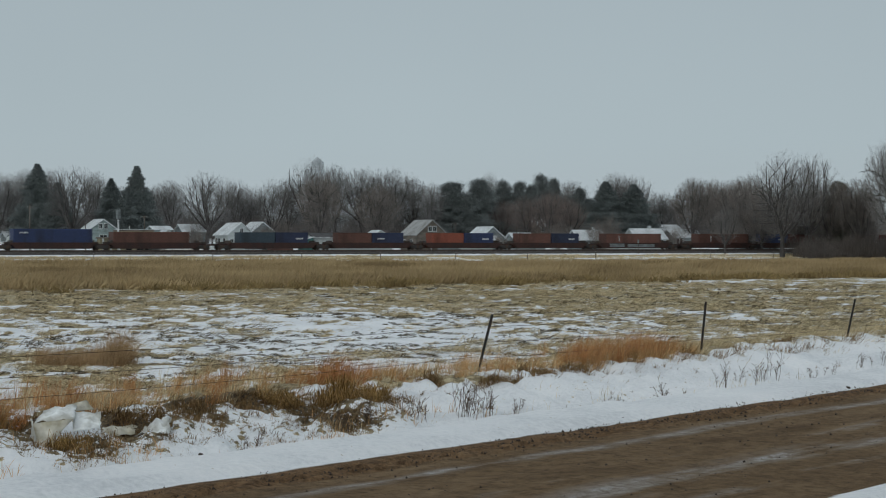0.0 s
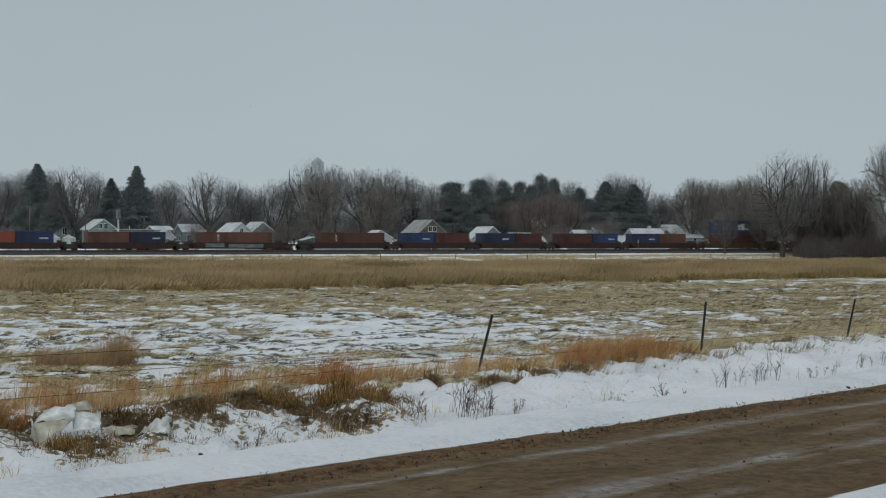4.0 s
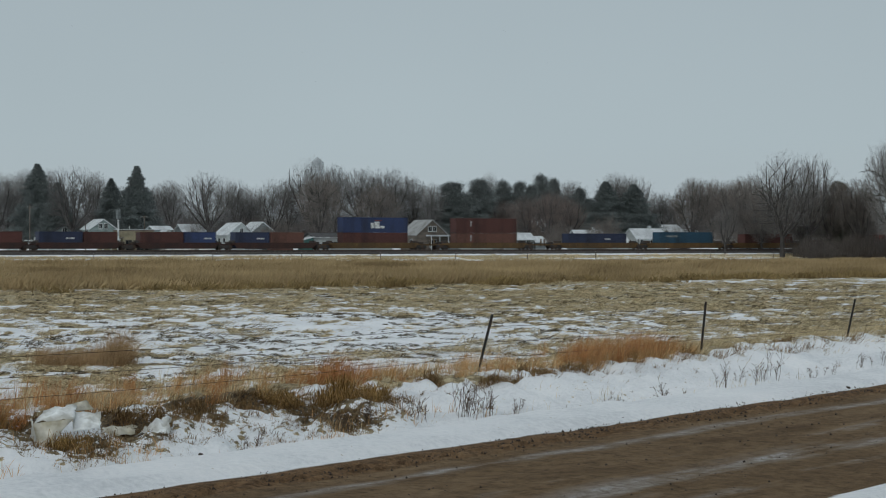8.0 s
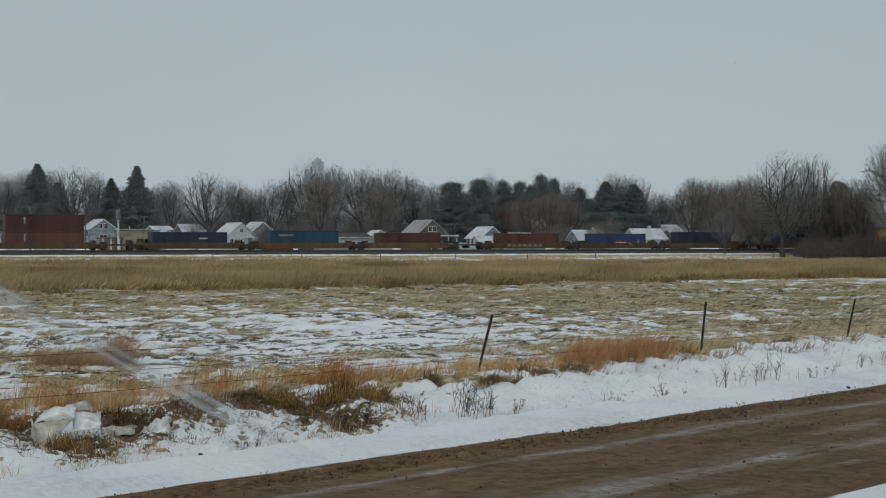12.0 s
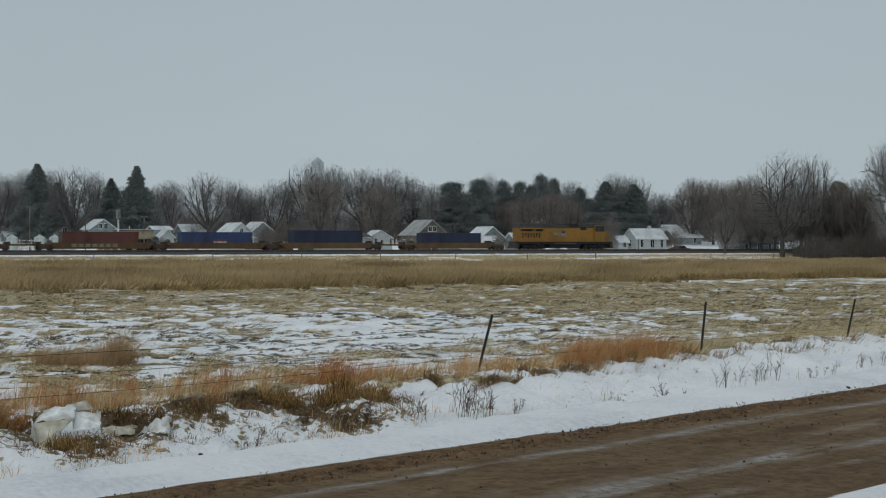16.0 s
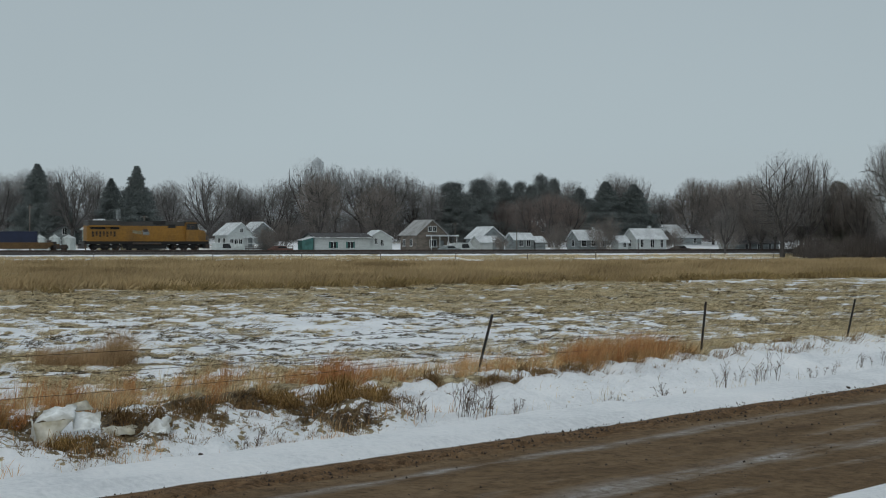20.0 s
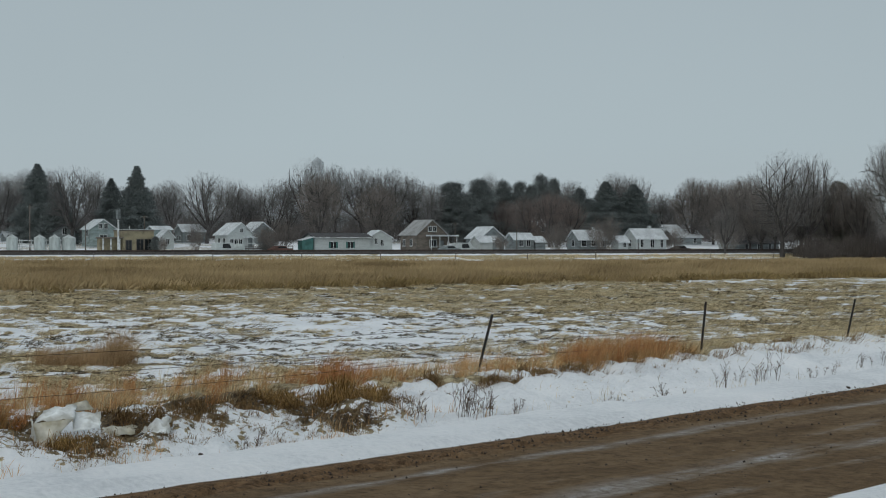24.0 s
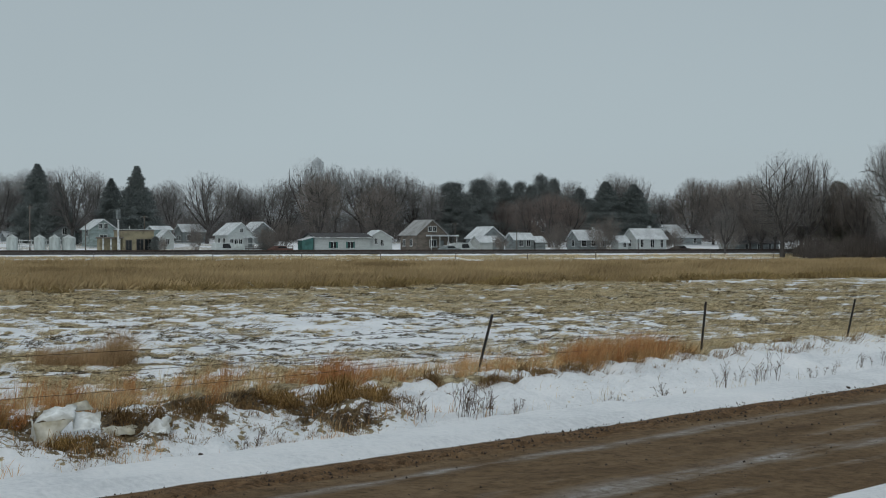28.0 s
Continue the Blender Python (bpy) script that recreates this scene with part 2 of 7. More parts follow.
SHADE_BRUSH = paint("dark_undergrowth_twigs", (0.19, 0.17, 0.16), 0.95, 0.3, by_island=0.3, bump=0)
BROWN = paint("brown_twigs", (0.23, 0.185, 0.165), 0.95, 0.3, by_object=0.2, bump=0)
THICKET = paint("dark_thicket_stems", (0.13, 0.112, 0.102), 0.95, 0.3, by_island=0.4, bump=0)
# Conifer and far-wood colours carry the haze too, paler than real foliage.
NEEDLE = paint("hazed_spruce_needles", (0.19, 0.22, 0.217), 0.9, 0.5, by_island=0.12, bump=0)
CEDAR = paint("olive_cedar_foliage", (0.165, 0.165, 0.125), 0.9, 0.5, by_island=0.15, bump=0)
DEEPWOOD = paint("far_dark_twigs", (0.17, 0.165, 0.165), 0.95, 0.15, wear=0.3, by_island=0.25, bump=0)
PINE = paint("hazed_pine_needles", (0.2, 0.226, 0.222), 0.9, 0.5, by_island=0.12, bump=0)
# Snow on roofs, greyed in its colour to stand in for distance haze.
SNOW = paint("roof_snow", (0.66, 0.7, 0.72), 0.8, 0.4, wear=0.2, second=(0.5, 0.53, 0.55), bump=0.3)
STEEL = paint("dark_steel", (0.05, 0.045, 0.042), 0.7, 1.5, second=(0.09, 0.055, 0.035))
RAIL = paint("worn_rail_steel", (0.12, 0.09, 0.075), 0.5, 2.0, metal=0.6)
BALLAST = paint("dark_ballast", (0.075, 0.066, 0.06), 0.95, 3.0, second=(0.03, 0.028, 0.027), bump=0.6)
TIE = paint("creosoted_tie", (0.045, 0.035, 0.03), 0.9, 2.0)
POST = paint("painted_steel_post", (0.02, 0.023, 0.022), 0.7, 6.0, second=(0.06, 0.035, 0.025))
WIRE = paint("rusty_wire", (0.06, 0.038, 0.026), 0.8, 5.0)
WOOD = paint("weathered_pole", (0.16, 0.14, 0.12), 0.9, 1.5, streaks=0.2)
PLASTIC = paint("white_plastic_sheet", (0.78, 0.81, 0.81), 0.4, 2.0, wear=0.12, second=(0.5, 0.5, 0.46), bump=0.05, fine=3.0)
YELLOWED = paint("yellowed_plastic_sheet", (0.62, 0.61, 0.54), 0.45, 2.0, wear=0.2, second=(0.36, 0.33, 0.24), bump=0.05, fine=3.0)
BLUE = paint("container_blue", (0.026, 0.046, 0.13), 0.6, 0.6, streaks=0.3, second=(0.018, 0.028, 0.07), by_object=0.25)
NAVY = paint("container_navy", (0.022, 0.033, 0.08), 0.6, 0.6, streaks=0.3, by_object=0.25)
TEAL = paint("container_teal", (0.018, 0.075, 0.13), 0.55, 0.6, streaks=0.3, by_object=0.2)
GREYTEAL = paint("container_grey_green", (0.036, 0.06, 0.082), 0.6, 0.6, streaks=0.3)
MAROON = paint("container_maroon", (0.1, 0.034, 0.028), 0.65, 0.6, streaks=0.3, second=(0.06, 0.02, 0.017), by_object=0.22)
RUSTBOX = paint("container_rust_brown", (0.125, 0.055, 0.04), 0.65, 0.6, streaks=0.3, by_object=0.22)
ORANGE = paint("container_orange_red", (0.26, 0.07, 0.04), 0.6, 0.6, streaks=0.3, by_object=0.15)
WELL_Y = paint("railcar_yellow", (0.16, 0.094, 0.036), 0.7, 0.5, streaks=0.4, wear=0.5, second=(0.085, 0.055, 0.03), by_object=0.25)
WELL_B = paint("railcar_brown", (0.06, 0.026, 0.02), 0.7, 0.7, streaks=0.4, wear=0.4, second=(0.035, 0.022, 0.02))
LOCO_Y = paint("locomotive_yellow", (0.31, 0.155, 0.022), 0.6, 0.5, streaks=0.3, wear=0.4, second=(0.2, 0.11, 0.03))
LOCO_G = paint("locomotive_grey", (0.055, 0.053, 0.05), 0.6, 0.8)
BLACK = paint("sooty_black", (0.016, 0.016, 0.016), 0.7, 1.0)
GLASS = paint("dark_window_glass", (0.02, 0.024, 0.026), 0.12, 0.5, bump=0)
# White boards, greyed in the same way for the haze over the town.
WHITE = paint("white_siding", (0.5, 0.54, 0.535), 0.7, 0.7, wear=0.15, second=(0.46, 0.49, 0.49), streaks=3.0)
GREYSIDE = paint("grey_siding", (0.23, 0.26, 0.265), 0.75, 0.7, streaks=3.0)
OLDROOF = paint("weathered_pale_shingles", (0.36, 0.37, 0.37), 0.9, 0.6, wear=0.4, second=(0.22, 0.215, 0.2), streaks=0.3)
FADED = paint("faded_paint_marks", (0.27, 0.25, 0.17), 0.8, 1.5, wear=0.5, second=(0.2, 0.15, 0.07))
TAN = paint("tan_siding", (0.175, 0.15, 0.125), 0.8, 0.7, streaks=3.0)
GREENSIDE = paint("pale_green_siding", (0.28, 0.35, 0.345), 0.75, 0.7, streaks=3.0)
BEIGE = paint("beige_block", (0.33, 0.29, 0.19), 0.85, 0.8)
TEALPAINT = paint("teal_painted_boards", (0.06, 0.17, 0.155), 0.7, 0.8)
SHINGLE = paint("dark_shingles", (0.07, 0.07, 0.072), 0.9, 2.0)
TRIM = paint("white_trim", (0.66, 0.69, 0.69), 0.6, 2.0, wear=0.1)
TANKW = paint("white_tank_paint", (0.45, 0.5, 0.49), 0.5, 0.5, streaks=0.3, wear=0.12, second=(0.45, 0.48, 0.47), fine=5.0)
REDPAINT = paint("dull_red_paint", (0.22, 0.05, 0.04), 0.6, 1.0)
# Concrete for footings and chimneys too; paled so the far elevator looks hazy.
PALE = paint("pale_hazed_concrete", (0.56, 0.61, 0.63), 0.9, 0.2)
DIRTCLOD = paint("mud_clods", (0.05, 0.034, 0.025), 0.9, 6.0)

# ---------- building helpers ----------
def root(name, m=None, **tags):
    ob = new(name)
    ob.empty_display_size = 0.3
    ob.matrix_world = m or Matrix()
    return tagged(ob, **tags)


def part(name, bm, material, parent=None, label="", smooth=False, m=None):
    """Links a bmesh as one mesh object under a thing or a part, in the parent's space."""
    me = bpy.data.meshes.new(name)
    bm.to_mesh(me)
    bm.free()
    return part_mesh(name, me, material, parent, label, smooth, m)


def part_mesh(name, me, material, parent=None, label="", smooth=False, m=None):
    if material and not me.materials:
        me.materials.append(material)
    if smooth:
        me.polygons.foreach_set("use_smooth", [True] * len(me.polygons))
    ob = new(name, me)
    if parent:
        ob.parent = parent
    if m:
        ob.matrix_basis = m
    if label:
        ob["label"] = label
    return ob


def box(x0, x1, y0, y1, z0, z1, bevel=0.0, bm=None):
    made = bmesh.new()
    bmesh.ops.create_cube(made, size=1)
    for v in made.verts:
        v.co = Vector((x0 + (v.co.x + 0.5) * (x1 - x0), y0 + (v.co.y + 0.5) * (y1 - y0), z0 + (v.co.z + 0.5) * (z1 - z0)))
    if bevel:
        bmesh.ops.bevel(made, geom=made.edges[:], offset=bevel, segments=1, affect="EDGES")
    return add_to(bm, made)


def add_to(bm, made):
    if bm is None:
        return made
    me = bpy.data.meshes.new("tmp")
    made.to_mesh(me)
    made.free()
    bm.from_mesh(me)
    bpy.data.meshes.remove(me)
    return bm


def tube(p, q, r0, r1=None, sides=8, bm=None):
    """A tapered round bar from p to q."""
    p, q = Vector(p), Vector(q)
    made = bmesh.new()
    d = q - p
    bmesh.ops.create_cone(made, cap_ends=True, segments=sides, radius1=r0, radius2=r0 if r1 is None else r1, depth=d.length,
                          matrix=Matrix.Translation((p + q) / 2) @ d.to_track_quat("Z", "Y").to_matrix().to_4x4())
    return add_to(bm, made)


def prism(points, y0, y1, bm=None):
    """An outline in x, z drawn out from y0 to y1."""
    made = bmesh.new()
    a = [made.verts.new((x, y0, z)) for x, z in points]
    b = [made.verts.new((x, y1, z)) for x, z in points]
    made.faces.new(a)
    made.faces.new(b[::-1])
    k = len(points)
    for i in range(k):
        made.faces.new((a[(i + 1) % k], a[i], b[i], b[(i + 1) % k]))
    bmesh.ops.recalc_face_normals(made, faces=made.faces[:])
    return add_to(bm, made)


def mesh_from(name, verts, faces, quads=True):
    """A mesh from numpy arrays: verts (n, 3), faces (m, 4) or (m, 3)."""
    me = bpy.data.meshes.new(name)
    k = faces.shape[1]
    me.vertices.add(len(verts))
    me.vertices.foreach_set("co", np.ascontiguousarray(verts, dtype=np.float32).ravel())
    me.loops.add(faces.size)
    me.loops.foreach_set("vertex_index", np.ascontiguousarray(faces, dtype=np.int32).ravel())
    me.polygons.add(len(faces))
    me.polygons.foreach_set("loop_start", np.arange(0, faces.size, k, dtype=np.int32))
    me.update(calc_edges=True)
    return me


def lattice(i, j, seed):
    h = (i.astype(np.int64) * 374761393 + j.astype(np.int64) * 668265263 + seed * 982451653) & 0xFFFFFFFF
    h = ((h ^ (h >> 13)) * 1274126177) & 0xFFFFFFFF
    return ((h ^ (h >> 16)) & 0xFFFF) / 65535.0


def vnoise(x, y, size, seed=0, octaves=3):
    """Smooth noise from 0 to 1 over the plan, with features of that size in metres."""
    x, y = np.asarray(x, dtype=float), np.asarray(y, dtype=float)
    total, amp, norm = 0.0, 1.0, 0.0
    for o in range(octaves):
        u, v = x / size + 17.3 * o, y / size - 9.1 * o
        i, j = np.floor(u), np.floor(v)
        a, b = u - i, v - j
        a, b = a * a * (3 - 2 * a), b * b * (3 - 2 * b)
        n = (lattice(i, j, seed + o) * (1 - a) + lattice(i + 1, j, seed + o) * a) * (1 - b) + \
            (lattice(i, j + 1, seed + o) * (1 - a) + lattice(i + 1, j + 1, seed + o) * a) * b
        total, norm, amp, size = total + amp * n, norm + amp, amp * 0.5, size * 0.5
    return total / norm


def smooth01(x, a, b):
    t = np.clip((x - a) / (b - a), 0, 1)
    return t * t * (3 - 2 * t)

# ---------- the lie of the land ----------
ROAD_TURN = radians(39.73)          # the road's heading, east of the view's axis
RS, RC = math.sin(ROAD_TURN), math.cos(ROAD_TURN)
TRACK_TURN = radians(28.96)         # the railway falls away to the east by this much
TS, TC = math.sin(TRACK_TURN), math.cos(TRACK_TURN)
TRACK_Y = 314.0                     # the train's track crosses the view's axis here
RAIL_Z = 2.07


def from_road(x, y):
    return y * RS - x * RC


def along_road(x, y):
    return x * RS + y * RC


def on_road(r, d):
    return (r * RS - d * RC, r * RC + d * RS)


def from_track(x, y):
    """Distance on the near side of the train's track."""
    return -((y - TRACK_Y) * TC - x * TS)


def on_track(s, q=0.0):
    """The place s metres along the track to the east, q metres towards the field."""
    return (s * TC + q * TS, TRACK_Y + s * TS - q * TC)


ROAD_PROFILE = np.array([(-40, 0.25), (4, 0.45), (7.0, 0.52), (7.6, 0.44), (7.8, 0.26), (13.0, 0.1), (13.6, 0.15), (14.35, 0.48), (14.7, 0.48), (15.3, 0.48), (15.75, 0.4),
                         (18.2, -0.75), (20.0, -0.8), (23.2, -0.12), (24.4, 0.02), (27, 0.0)])
BANK_PROFILE = np.array([(-400, 9.0), (-100, 4.2), (-54, 3.1), (-32, 2.1), (-17, 1.6), (-6, 1.5), (-4.2, 1.45), (7.4, 1.3), (9, 1.22), (13, 0.8), (22, 0.15), (30, 0.0)])


def ground_z(x, y):
    d, q = from_road(x, y), from_track(x, y)
    r = along_road(x, y)
    wob = (vnoise(r, d * 0 + 3, 9.0, 5, 2) - 0.5) * 1.1
    dd = np.where(d > 16, d + wob * smooth01(d, 16, 19), d)
    dd = dd + (0.12 * (vnoise(r, r * 0 + 6, 0.9, 6, 4) - 0.5) + 0.22 * (vnoise(r, r * 0, 13.0, 7, 1) - 0.5)) * smooth01(d, 12, 13.2) * (1 - smooth01(d, 15, 16.5))
    z = np.interp(dd, ROAD_PROFILE[:, 0], ROAD_PROFILE[:, 1]) + np.interp(q, BANK_PROFILE[:, 0], BANK_PROFILE[:, 1])
    rough = smooth01(d, 15.2, 18) * (1 - smooth01(-q, -40, -9))
    ditch = smooth01(d, 16, 20) * (1 - smooth01(d, 24, 28))
    z = z + rough * ((vnoise(x, y, 14, 1, 2) - 0.5) * 0.3 + (vnoise(x, y, 1.3, 2, 3) - 0.5) * 0.2)
    z = z + ditch * ((vnoise(x, y, 0.8, 3, 3) - 0.5) * 0.3 + (vnoise(x, y, 0.38, 4, 2) - 0.5) * 0.34 * (1 - 0.25 * smooth01(r, 30, 46)))
    z = z + 0.1 * (vnoise(x, y, 0.7, 8, 3) - 0.5) * smooth01(d, 14.5, 15.4) + 0.08 * (vnoise(r * 0.5, d, 0.35, 9, 2) - 0.5) * smooth01(d, 14.2, 14.7)
    z = z - 0.05 * smooth01(vnoise(r * 0.45, d, 0.32, 12, 2), 0.58, 0.75) * smooth01(d, 14.3, 14.6) * (1 - smooth01(d, 16, 17))
    return z


def leaf_litter(x, y):
    """How thickly dark turf breaks the snow of the ditch bank, 0 to 1."""
    d, r = from_road(x, y), along_road(x, y)
    west = (0.25 + 0.75 * smooth01(r, 15.5, 18.5)) * (1 - 0.85 * smooth01(r, 23.0, 27.0))
    band = smooth01(d + 1.4 * (vnoise(x, y, 1.2, 27, 2) - 0.5), 20.6, 21.9) * (1 - smooth01(d, 24.6, 26.0))
    return np.clip(band * west * (0.35 + 0.65 * smooth01(vnoise(x, y, 1.5, 23, 2), 0.3, 0.62)), 0, 1)


def snow_cover(x, y):
    """0 where straw shows, 1 where snow lies closed."""
    d, q = from_road(x, y), from_track(x, y)
    r = along_road(x, y)
    lip = 24.3 + 0.3 * smooth01(r, 36, 46)
    roadside = 1 - smooth01(d - lip + (vnoise(x, y, 1.0, 21, 3) - 0.5) * 2.4, -0.5, 0.5)
    roadside = roadside * (1 - 0.3 * leaf_litter(x, y))
    drift = 0.36 * vnoise(x * 0.5, y, 6.0, 11, 2) + 0.64 * vnoise(x * 2.0, y * 0.85, 1.15, 12, 3)
    lying = smooth01(y - 0.35 * x, 31, 42) * (1 - smooth01(y - 0.2 * x + 20 * (vnoise(x, y, 6.0, 19, 2) - 0.5), 64, 92)) * smooth01(d, 25.5, 28.5) * (1 - 0.85 * smooth01(x, 0, 8))
    back = 0.03 * smooth01(y - 0.2 * x, 66, 84)
    field = smooth01(drift - back, 0.475 - 0.115 * lying, 0.6 - 0.105 * lying) * (0.6 + 0.37 * lying)
    speck = (0.22 + 0.2 * smooth01(vnoise(x * 0.5, y, 4.0, 13, 2), 0.35, 0.65)) * smooth01(y - 0.25 * x, 34, 44)
    field = np.maximum(field, speck)
    bank = 0.95 * smooth01(vnoise(x, y, 3, 14, 3), 0.1, 0.45) * (1 - smooth01(q, 9.8, 11.5)) + \
        0.85 * smooth01(0.6 * vnoise(x, y, 7, 15, 2) + 0.4 * vnoise(x, y, 1.6, 16, 2), 0.36, 0.64) * smooth01(q, 12, 14) * (1 - smooth01(q, 19, 24))
    beyond = 0.48 * smooth01(-q, 2, 5) + 0.5 * smooth01(-q, 2, 5) * smooth01(vnoise(x, y, 8, 18, 2), 0.4, 0.6)
    far = np.where(q < 30, np.maximum(bank * (q > 0), beyond), 0)
    return np.clip(np.maximum(np.maximum(roadside, field * smooth01(d, 22, 24) * (q > 24)), far), 0, 1)


def spread(stops):
    out = [stops[0][0]]
    for (a, step_a), (b, step_b) in zip(stops, stops[1:]):
        n = max(1, int(round(2 * abs(b - a) / (step_a + step_b))))
        t = np.linspace(0, 1, n + 1)[1:]
        w = t + (t * t - t) * (step_b - step_a) / (step_a + step_b)
        out.extend(a + (b - a) * w)
    return np.array(out)


gx = spread([(-4500, 900), (-400, 60), (-95, 2.0), (-24, 0.5), (-13, 0.14), (11, 0.14), (24, 0.5), (95, 2.0), (400, 60), (4500, 900)])
gy = spread([(-900, 300), (-20, 6), (12, 0.4), (18, 0.12), (48, 0.14), (70, 0.3), (130, 0.7), (280, 1.6), (340, 1.2), (460, 12), (4800, 900)])
GX, GY = np.meshgrid(gx, gy)
GZ = ground_z(GX, GY)
idx = np.arange(GX.size).reshape(GX.shape)
quads = np.stack([idx[:-1, :-1], idx[:-1, 1:], idx[1:, 1:], idx[1:, :-1]], -1).reshape(-1, 4)
me = mesh_from("ground", np.stack([GX, GY, GZ], -1).reshape(-1, 3), quads)
att = me.attributes.new("snow_cover", "FLOAT", "POINT")
att.data.foreach_set("value", snow_cover(GX, GY).astype(np.float32).ravel())
att = me.attributes.new("litter", "FLOAT", "POINT")
att.data.foreach_set("value", leaf_litter(GX, GY).astype(np.float32).ravel())
ground = part_mesh("ground", me, GROUND, smooth=True)
tagged(ground, "snow-dusted straw field sloping to a roadside ditch", "ground", kind="structure")

# the road, a strip with its own crown and ruts
ra = spread([(-150, 8), (8, 0.09), (34, 0.11), (62, 0.4), (500, 30)])
rd = np.concatenate([np.linspace(-3.6, 1.9, 40), np.linspace(1.95, 3.6, 42)])
RA, RD = np.meshgrid(ra, rd)
rz = 0.4 - 0.012 * np.abs(RD) + 0.035 * (vnoise(RA, RD, 0.9, 31, 3) - 0.5) + 0.03 * (vnoise(RA * 0.1, RD, 0.4, 32, 2) - 0.5)
# mud churned into lumps and tyre ridges along the far edge
churn = smooth01(RD, 2.0, 2.25) * (1 - smooth01(RD, 2.5, 2.85))
rz = rz + churn * 0.065 * (smooth01(vnoise(RA / 2.4, RD, 0.1, 33, 2), 0.35, 0.7) - 0.55)
rz = rz + churn * 0.035 * (vnoise(RA / 1.6, RD, 0.09, 34, 1) - 0.5)
rz = rz + 0.06 * smooth01(-RD, 2.75, 3.2) + 0.015 * smooth01(RD, 2.75, 3.2) - 0.2 * smooth01(np.abs(RD), 3.3, 3.6)
idx = np.arange(RA.size).reshape(RA.shape)
quads = np.stack([idx[:-1, :-1], idx[:-1, 1:], idx[1:, 1:], idx[1:, :-1]], -1).reshape(-1, 4)
me = mesh_from("road", np.stack([-RD, RA, rz], -1).reshape(-1, 3), quads)
road = part_mesh("road", me, ROAD, smooth=True)
road.matrix_world = Matrix.Translation((*on_road(0, 11.1), 0)) @ pose(0, 0, 0, 0, 0, -math.degrees(ROAD_TURN))
tagged(road, "wet rutted brown dirt road with snowy edges", "road", kind="structure")

# ---------- railway: ballast, ties, rails ----------
track_frame = Matrix.Translation((0, TRACK_Y, 0)) @ pose(0, 0, 0, 0, 0, math.degrees(TRACK_TURN))   # local x along the track, -y towards the field
bank = prism([(-7.3, 1.0), (-6.1, 1.78), (2.6, 1.82), (4.0, 1.0)], -420, 420)
bmesh.ops.rotate(bank, verts=bank.verts[:], cent=(0, 0, 0), matrix=Matrix.Rotation(radians(90), 3, "Z"))
ballast = part("ballast", bank, BALLAST, m=track_frame)
tagged(ballast, "dark crushed-stone ballast bed under two tracks", "ballast", kind="structure")
for k, (q, name) in enumerate(((0.0, "far"), (4.35, "near"))):
    for side in (-0.76, 0.76):
        bm = box(-420, 420, -0.035, 0.035, RAIL_Z - 0.045, RAIL_Z)
        box(-420, 420, -0.012, 0.012, RAIL_Z - 0.16, RAIL_Z - 0.045, bm=bm)
        box(-420, 420, -0.075, 0.075, RAIL_Z - 0.185, RAIL_Z - 0.16, bm=bm)
        rail = part("rail", bm, RAIL, m=track_frame @ pose(0, -q + side, 0))
        tagged(rail, "worn brown steel rail on wooden ties", "rail", group="rails", kind="structure")
    n = 560
    xs = np.repeat((np.arange(n) - n / 2) * 0.53, 8)
    corner = np.array([(sx, sy, sz) for sx in (-0.11, 0.11) for sy in (-1.3, 1.3) for sz in (-0.1, 0.0)])
    v = np.tile(corner, (n, 1))
    v[:, 0] += xs + 20
    v[:, 1] += -q
    v[:, 2] += RAIL_Z - 0.185
    f = np.array([(0, 1, 3, 2), (4, 6, 7, 5), (0, 4, 5, 1), (2, 3, 7, 6), (1, 5, 7, 3)])
    f = (f[None] + 8 * np.arange(n)[:, None, None]).reshape(-1, 4)
    ties = part_mesh("ties", mesh_from("ties", v, f), TIE, m=track_frame)
    tagged(ties, "dark creosoted wooden railway ties in ballast", "ties", kind="stuff")

# ---------- the train ----------
SPEED = 20.79


def train_pose(s, z=RAIL_Z):
    x, y = on_track(s)
    return Matrix.Translation((x, y, z)) @ pose(0, 0, 0, 0, 0, math.degrees(TRACK_TURN))


MOVING = []          # (thing, its place along the track at the start, its height over the rail)
BOX_H = 2.72


def container_mesh(length, tall):
    """Corrugated steel walls and roof; doors' end plain."""
    bm = bmesh.new()
    h, w = tall - 0.16, 1.21
    n = int(length / 0.28)
    xs = np.linspace(-length / 2 + 0.12, length / 2 - 0.12, n * 4 + 1)
    for side in (-1, 1):
        prev = None
        for i, x in enumerate(xs):
            o = 0.045 if i % 4 in (1, 2) else 0.0
            a = bm.verts.new((x, side * (w - o), 0.14))
            b = bm.verts.new((x, side * (w - o), h))
            if prev:
                bm.faces.new((prev[0], a, b, prev[1]) if side < 0 else (a, prev[0], prev[1], b))
            prev = (a, b)
    return bm


